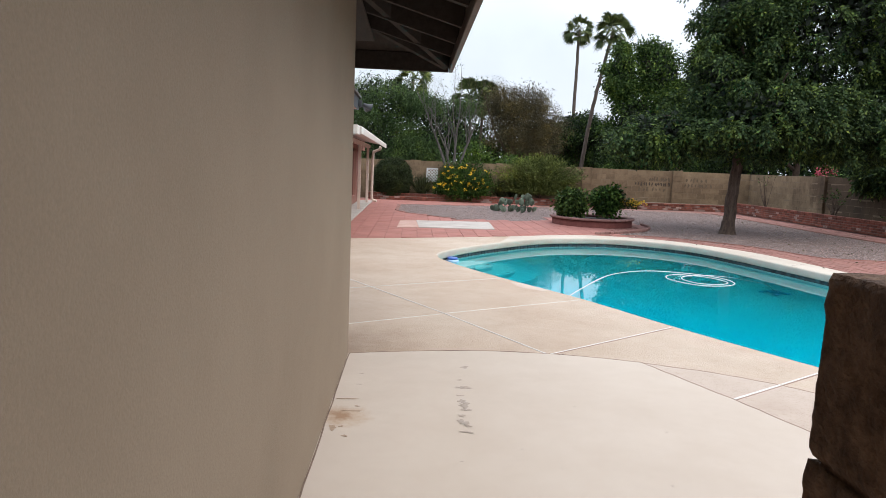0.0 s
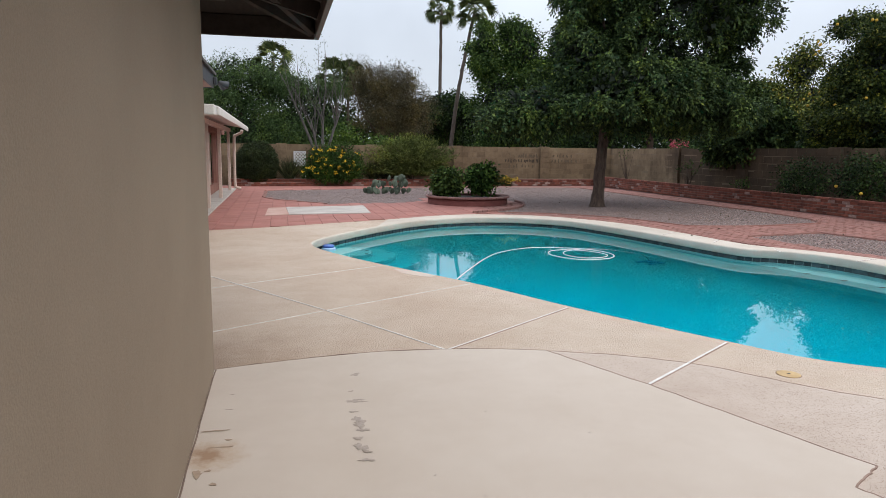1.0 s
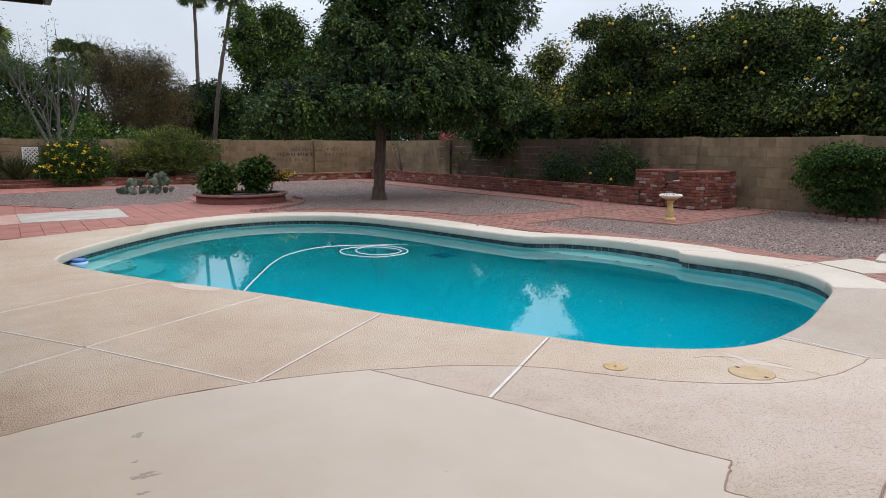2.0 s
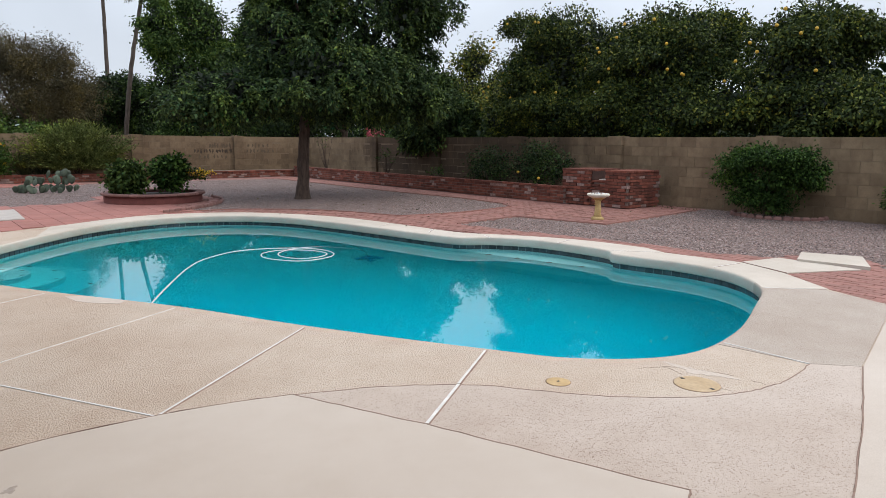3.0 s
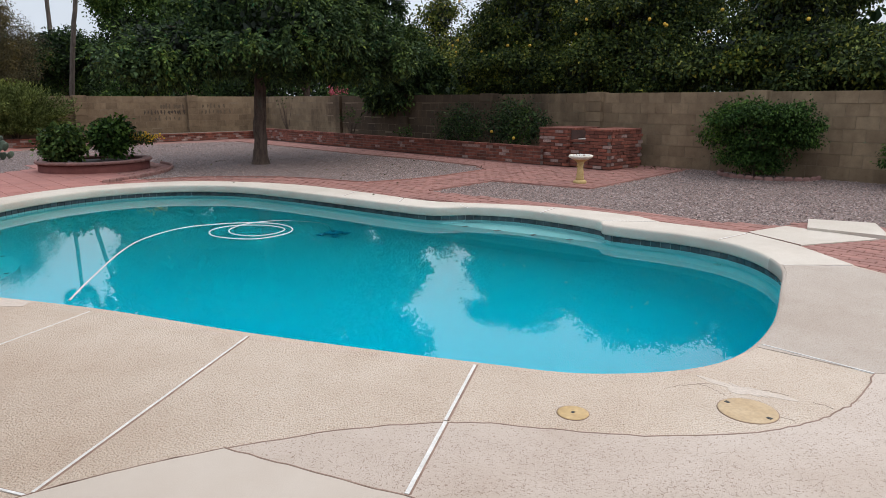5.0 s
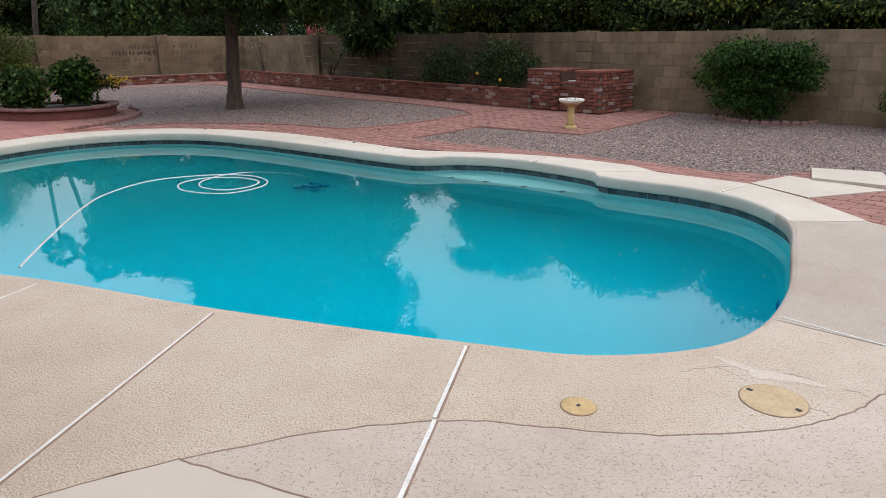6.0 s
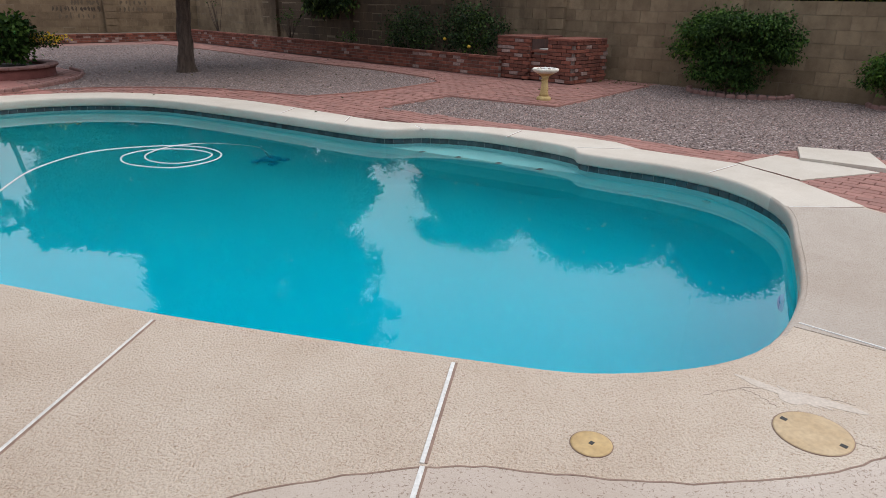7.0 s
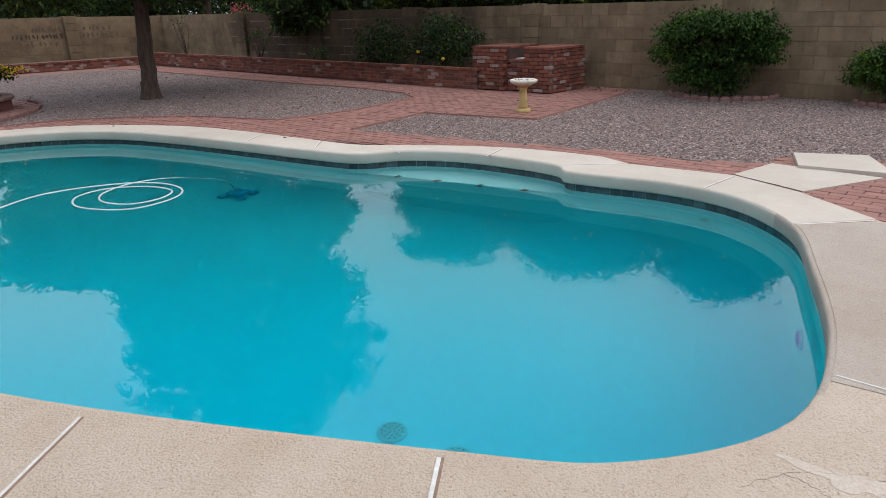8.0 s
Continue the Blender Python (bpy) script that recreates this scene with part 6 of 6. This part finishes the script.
    for x, y, z, rx, ry, rz, seed in ((4.42, 16.65, 0.46, 0.34, 0.36, 0.27, 86), (5.40, 16.85, 0.52, 0.31, 0.36, 0.33, 87)):
        b = thing("planter_bush", 0, 0, 0, "leafy green bush growing in the round planter", "bush", "bushes in the round planter")
        sprigs = [(x + rx * float(np.clip(g.normal(0, 0.5), -0.95, 0.95)), y + ry * float(np.clip(g.normal(0, 0.5), -0.9, 0.9)), z + rz * g.uniform(-0.1, 1.1), 0.09, 0.09, 0.11, 13) for _ in range(22)]
        foliage("leaves", [(x, y, z, rx * 0.9, ry * 0.9, rz * 0.85, 150)] + sprigs, 13, 0.08, 0.088, 0.034, L_PLANTER if seed == 86 else L_BUSH, b, seed, 0.25, 0.45, 0.35, 0.2)
        for q in range(5):
            a = g.uniform(0, 6.28)
            limb(b, [(x, y, 0.15), (x + 0.15 * math.cos(a), y + 0.15 * math.sin(a), 0.4), (x + 0.35 * math.cos(a), y + 0.35 * math.sin(a), 0.7)], 0.014, 0.005, BARK, "stem", 5)
    la = thing("lantana", 0, 0, 0, "trailing yellow lantana at the planter edge", "flowers")
    foliage("leaves", [(5.85, 16.9, 0.55, 0.42, 0.25, 0.10, 70)], 10, 0.05, 0.05, 0.018, L_BUSH, la, 88)
    foliage("blossoms", [(5.95, 16.85, 0.60, 0.42, 0.25, 0.07, 40)], 6, 0.03, 0.04, 0.02, FLOWER, la, 89, label="small yellow flowers")
    limb(la, [(5.4, 16.8, 0.18), (5.6, 16.85, 0.45), (6.2, 16.9, 0.58)], 0.01, 0.004, BARK, "stem", 5)
    # shrubs along the block wall
    for x, y, z, rx, ry, rz, n, seed, words in ((12.95, 14.5, 0.72, 0.5, 0.72, 0.45, 200, 91, "thin dark green shrub in the brick planter"), (12.95, 12.65, 0.82, 0.48, 0.75, 0.52, 300, 92, "young dark citrus shrub in the brick planter")):
        b = thing("planter_shrub", 0, 0, 0, words, "shrub", "shrubs beside the barbecue")
        foliage("leaves", [(x, y, z, rx, ry, rz, n)], 12, 0.10, 0.07, 0.02, L_DARK, b, seed, 0.3, 0.3, 0.35, 0.28)
        for q in range(6):
            a = g.uniform(0, 6.28)
            limb(b, [(x, y, 0.25), (x + 0.1 * math.cos(a), y + 0.2 * math.sin(a), 0.6), (x + 0.3 * math.cos(a), y + 0.5 * math.sin(a), 1.0)], 0.015, 0.005, BARK, "stem", 5)
        if seed == 92:
            for p in ((12.5, 13.0, 0.62), (12.48, 12.3, 0.5)):
                part("lemon", bpy.data.meshes["citrus_fruit"], FLOWER, b, "yellow lemon").matrix_basis = pose(*p)
    for x, y, z, rx, ry, rz, n, seed in ((13.0, 7.12, 0.78, 0.60, 0.84, 0.62, 1500, 93), (13.3, 4.75, 0.5, 0.34, 0.43, 0.38, 420, 94)):
        b = thing("wall_shrub", 0, 0, 0, "dense fresh green shrub against the block wall", "shrub", "shrubs against the wall")
        foliage("leaves", boughs([(x, y, z, rx, ry, rz, n), (x, y - ry * 0.75, z + 0.2, rx * 0.5, ry * 0.4, rz * 0.5, n // 7)], 11, seed), 15, 0.06, 0.062, 0.015, L_BUSH, b, seed, 0.35, 0.45, 0.3, 0.06)
        for q in range(5):
            a = g.uniform(0, 6.28)
            limb(b, [(x, y, -0.02), (x + 0.1 * math.cos(a), y + 0.1 * math.sin(a), 0.4), (x + 0.3 * math.cos(a), y + 0.5 * math.sin(a), 0.9)], 0.014, 0.005, BARK, "stem", 5)
        e = thing("scalloped_edging", 0, 0, 0, "pinkish concrete scalloped edging round a shrub", "garden edging", "scalloped edgings")
        m = brick_mesh("edging_stone", 0.147, 0.06, 0.12, 0.026)
        rr = ry * 1.02
        for k in range(int(math.pi * rr / 0.15)):
            a = math.pi / 2 + math.pi * (k + 0.5) / int(math.pi * rr / 0.15)
            o = part("edging_stone", m, SCALLOP, e)
            o.matrix_basis = pose(13.62 + rr * 0.98 * math.cos(a), y + rr * math.sin(a), -0.005 + 0.006 * math.sin(7.0 * a), 4 * math.sin(5 * a), 0, math.degrees(a) + 90)
    # twiggy bare plants in the corner
    for x, y, z, hgt, seed, leafy in ((13.1, 19.5, 0.23, 0.79, 95, True), (13.2, 23.6, 0.23, 1.34, 96, False), (12.95, 16.6, 0.23, 0.34, 97, True)):
        t = thing("twiggy_shrub", 0, 0, 0, "small half-bare twiggy shrub in the brick planter", "shrub", "twiggy shrubs")
        gg = np.random.RandomState(seed)
        tips = []
        for k in range(9):
            tip = np.array([x + gg.uniform(-0.3, 0.2), y + gg.uniform(-0.4, 0.4), z + hgt * gg.uniform(0.6, 1)])
            limb(t, [(x, y, z - 0.02), ((x + tip[0]) / 2, (y + tip[1]) / 2 + gg.uniform(-0.1, 0.1), z + hgt * 0.4), tip], 0.014, 0.004, BARK, "twig", 5)
            tips += [tip + gg.normal(0, 0.07, 3) for _ in range(14 if leafy else 5)]
        pos = np.array(tips)
        part("sparse_leaves", quads_mesh("sparse_leaves", leaves_at(pos, gg.normal(size=pos.shape), 0.06, 0.02, gg)), L_BUSH, t)


shrubs()


def bird_bath():
    b = thing("bird_bath", 10.17, 8.76, 0, "small yellow cast-stone bird bath with a pale bowl of white stones", "bird bath")
    part("base", lathe_bm([(0.108, -0.02), (0.110, 0.015), (0.10, 0.035), (0.075, 0.05)], 28), BATH_STONE, b)
    pedestal = part("pedestal", lathe_bm([(0.075, 0.05), (0.062, 0.09), (0.056, 0.15), (0.054, 0.20), (0.046, 0.26), (0.050, 0.31), (0.068, 0.35)], 24), BATH_STONE, b, "yellow fluted pedestal")
    for k in range(9):
        a = 0.7 * k
        v = bmesh.new()
        bmesh.ops.create_icosphere(v, subdivisions=1, radius=0.017, matrix=pose(0.05 * math.cos(a + 3.4), 0.05 * math.sin(a + 3.4), 0.09 + 0.025 * k))
        part("vine_relief", v, BATH_STONE, pedestal)
    part("collar", lathe_bm([(0.068, 0.345), (0.12, 0.375), (0.15, 0.40)], 30), BATH_STONE, b)
    bowl = part("bowl", lathe_bm([(0.13, 0.385), (0.175, 0.405), (0.196, 0.425), (0.198, 0.445), (0.185, 0.455), (0.165, 0.445), (0.10, 0.425), (0.01, 0.42)], 36), BATH_TOP, b, "pale shallow bowl")
    g = np.random.RandomState(5)
    for k in range(26):
        s = bmesh.new()
        r = g.uniform(0.014, 0.028)
        a, d = g.uniform(0, 6.28), 0.14 * math.sqrt(g.uniform(0, 1))
        bmesh.ops.create_icosphere(s, subdivisions=1, radius=r, matrix=pose(d * math.cos(a), d * math.sin(a), 0.435 + g.uniform(0, 0.02)) @ Matrix.Diagonal((1, g.uniform(0.7, 1.3), 0.6, 1)))
        part("pebble", s, PAINT_WHITE if g.uniform() < 0.5 else STONE, bowl)


bird_bath()


def lattice():
    l = thing("lattice_panel", 1.12, 25.72, 0.62, "white diagonal garden lattice panel leaning at the wall", "lattice")
    w, h = 0.19, 0.26
    for s in (-1, 1):
        for k in range(-3, 4):
            c = k * 0.12
            lo, hi = max(-w, -h * 1.0 - c), min(w, h - c)
            if hi - lo < 0.05:
                continue
            a, b = Vector((lo, 0.006 * s, s * (lo + c) + 0.32)), Vector((hi, 0.006 * s, s * (hi + c) + 0.32))
            bm = bmesh.new()
            d = b - a
            bmesh.ops.create_cube(bm, size=1, matrix=Matrix.Translation((a + b) / 2) @ Matrix.Rotation(-math.atan2(d.z, d.x), 4, "Y") @ Matrix.Diagonal((d.length, 0.008, 0.032, 1)))
            part("slat", bm, PAINT_WHITE, l)
    for x in (-0.2, 0.2):
        part("stile", box_bm(x - 0.02, x + 0.02, -0.015, 0.015, -0.4, 0.6, 0.003), PAINT_WHITE, l)
    part("rail", box_bm(-0.2, 0.2, -0.015, 0.015, 0.56, 0.6, 0.003), PAINT_WHITE, l)


lattice()
house = thing("distant_house", 19.0, 60, 0, "low distant house with a tan roof", "house")
part("wall", box_bm(-6, 8, 0, 8, -0.1, 2.2), STUCCO, house)
bm = bmesh.new()
v = [bm.verts.new(p) for p in ((-6.4, -0.4, 2.2), (8.4, -0.4, 2.2), (8.4, 8.4, 2.2), (-6.4, 8.4, 2.2), (-3, 4, 3.0), (5, 4, 3.0))]
for f in ((0, 1, 5, 4), (1, 2, 5), (2, 3, 4, 5), (3, 0, 4), (3, 2, 1, 0)):
    bm.faces.new([v[i] for i in f])
part("roof", bm, plain("tan_roof", rgb(0.2, 0.15, 0.11), rgb(0.28, 0.22, 0.17), 2), house)

# ---------- wear and small details ----------
def blot(cx, cy, rx, ry, seed, n=22, ragged=0.35):
    """An irregular rounded outline."""
    g = random.Random(seed)
    ph = [g.uniform(0, 6.28) for _ in range(4)]
    out = []
    for k in range(n):
        a = 2 * math.pi * k / n
        r = 1 + ragged * (0.5 * math.sin(2 * a + ph[0]) + 0.35 * math.sin(3 * a + ph[1]) + 0.3 * math.sin(5 * a + ph[2]) + 0.25 * math.sin(8 * a + ph[3]))
        out.append((cx + rx * r * math.cos(a), cy + ry * r * math.sin(a)))
    return out


FLAKE = plain("bare_grey_concrete", rgb(0.32, 0.265, 0.22), rgb(0.41, 0.345, 0.30), 40, 0.9, 120, 0.3, 0.002)
RUST = plain("rusty_stain", rgb(0.30, 0.21, 0.145), rgb(0.42, 0.32, 0.24), 25, 0.9, 120, 0.2, 0.001)
PATCH = plain("white_patching_cement", rgb(0.50, 0.415, 0.345), rgb(0.58, 0.495, 0.42), 30, 0.9, 90, 0.2, 0.002)
CRACK = plain("crack_shadow", rgb(0.27, 0.205, 0.165), rgb(0.42, 0.34, 0.28), 20, 0.95)
g = random.Random(9)
for k, (x, y, rx, ry) in enumerate(((0.77, 4.24, 0.035, 0.022), (0.72, 3.97, 0.012, 0.014), (0.72, 3.83, 0.05, 0.018), (0.75, 3.81, 0.03, 0.012), (0.70, 3.68, 0.02, 0.012), (0.71, 3.58, 0.034, 0.03), (0.715, 3.52, 0.04, 0.035),
                                    (0.72, 3.45, 0.03, 0.02), (0.69, 3.36, 0.018, 0.025), (0.69, 3.27, 0.03, 0.04), (0.71, 3.22, 0.022, 0.016), (0.70, 3.14, 0.032, 0.014), (0.10, 4.05, 0.012, 0.008), (0.10, 3.84, 0.014, 0.006),
                                    (1.35, 3.55, 0.006, 0.006), (0.95, 2.95, 0.007, 0.006), (1.1, 2.75, 0.006, 0.005), (1.75, 3.2, 0.006, 0.006), (0.65, 2.8, 0.008, 0.006), (1.55, 2.6, 0.006, 0.007))):
    part("paint_flake", slab_bm(blot(x, y, rx * 0.82, ry * 0.85, k, 26, 0.7), 0.0086 + 0.00022 * (k % 12), 0.0006), FLAKE, slab, "spot where the paint has flaked off")
for k, (x, y, rx, ry) in enumerate(((0.10, 3.40, 0.045, 0.006), (0.12, 3.47, 0.012, 0.008), (0.02, 3.16, 0.018, 0.03), (0.06, 3.18, 0.012, 0.008), (0.09, 3.06, 0.012, 0.012), (0.05, 3.58, 0.05, 0.007))):
    part("rust_stain", slab_bm(blot(x, y, rx, ry, 40 + k, 22, 0.45), 0.0095 + 0.0004 * k, 0.001), RUST, slab, "brownish stain beside the house wall")
part("cement_patch", slab_bm(blot(4.10, 3.35, 0.045, 0.15, 61, 64, 0.8), 0.0012, 0.001), PATCH, deck, "whitish cement patch beside the skimmer lid")
part("cement_patch", slab_bm([(1.58, 7.70), (1.72, 7.62), (1.85, 7.42), (1.95, 7.23), (1.88, 7.15), (1.80, 7.22), (1.70, 7.32), (1.62, 7.46)], 0.0015, 0.001), PATCH, deck, "whitish cement patch at the coping")


def crack(points, width):
    pts = line_through(points, 7)
    r = np.random.RandomState(int(points[0][0] * 100))
    pts = pts + r.normal(0, 0.0035, pts.shape)
    part("crack", strip_mesh("crack", pts, width, 0.0, 0.0014), CRACK, deck, "hairline crack in the deck")


crack([(3.86, 3.60), (3.95, 3.56), (4.07, 3.47), (4.12, 3.36), (4.17, 3.26), (4.19, 3.18)], 0.0013)
crack([(4.01, 3.52), (4.00, 3.44), (3.97, 3.38)], 0.0012)
crack([(4.19, 3.08), (4.20, 3.03), (4.19, 2.985)], 0.0022)
crack([(3.93, 3.13), (3.95, 3.08), (3.93, 3.05)], 0.0018)

arc = line_through([(4.35, 14.1), (5.15, 14.62), (5.88, 15.38), (6.33, 16.35), (6.4, 17.2)], 12)
seg = np.concatenate([[0], np.cumsum(np.linalg.norm(np.diff(arc, axis=0), axis=1))])
edge = thing("scalloped_edging", 0, 0, 0, "worn pink scalloped edging between terrace and gravel", "garden edging", "scalloped edgings")
m = brick_mesh("edging_stone", 0.135, 0.045, 0.09, 0.015)
for k in range(int(seg[-1] / 0.15)):
    s = 0.075 + 0.15 * k
    x, y = np.interp(s, seg, arc[:, 0]), np.interp(s, seg, arc[:, 1])
    x2, y2 = np.interp(s + 0.05, seg, arc[:, 0]), np.interp(s + 0.05, seg, arc[:, 1])
    part("edging_stone", m, SCALLOP, edge).matrix_basis = pose(x, y, 0.005, 0, 0, math.degrees(math.atan2(y2 - y, x2 - x)))

# fallen leaves on the gravel, terrace and deck
lg = np.random.RandomState(12)
for words, cx, cy, sx, sy, n in (("dry leaves fallen on the gravel", 9.5, 15.0, 1.6, 2.5, 160), ("dry leaves along the block wall", 13.3, 9.4, 0.2, 0.5, 60)):
    pos = np.stack([lg.normal(cx, sx, n), lg.normal(cy, sy, n), np.full(n, 0.004)], 1)
    pos = pos[pos[:, 0] < 13.6]
    way = lg.normal(size=pos.shape) * (1, 1, 0.1)
    o = part("fallen_leaves", quads_mesh("fallen_leaves", leaves_at(pos, way, 0.05, 0.016, lg)), L_BROWN)
    tagged(o, words, "fallen leaves", kind="stuff")
rag = part("leaf_litter", slab_bm(blot(8.55, 4.78, 0.05, 0.02, 5), -0.004, 0.01), BLACK)
tagged(rag, "small dark leaf on the gravel", "leaf litter")


# damp run-down marks on the far block wall
DAMP = plain("damp_stain", rgb(0.045, 0.032, 0.022), rgb(0.085, 0.060, 0.040), 14, 0.95, 60, 0.3, 0.003)
FAINT = plain("faint_damp_stain", rgb(0.088, 0.063, 0.040), rgb(0.13, 0.094, 0.060), 14, 0.95, 60, 0.3, 0.003)
stain_rng = random.Random(31)
far_wall = [o for o in bpy.data.objects if o.name.startswith("wall_north")][:1]
for x0, x1, z, n, mat in ((9.1, 10.5, 0.94, 13, DAMP), (9.6, 10.5, 1.14, 8, FAINT), (9.2, 10.4, 0.73, 7, FAINT), (11.0, 12.2, 0.94, 8, FAINT), (11.05, 12.0, 1.14, 6, FAINT)):
    for k in range(n):
        x = x0 + (x1 - x0) * (k + stain_rng.uniform(0.2, 0.8)) / n
        m = slab_bm(blot(0, 0, stain_rng.uniform(0.022, 0.045), stain_rng.uniform(0.055, 0.085), 200 + k, 16, 0.4), 0.0, 0.003)
        bmesh.ops.transform(m, matrix=pose(x, 25.894, z + stain_rng.uniform(-0.015, 0.015), 90, 0, 0), verts=m.verts[:])
        part("damp_mark", m, mat, far_wall[0] if far_wall else None)
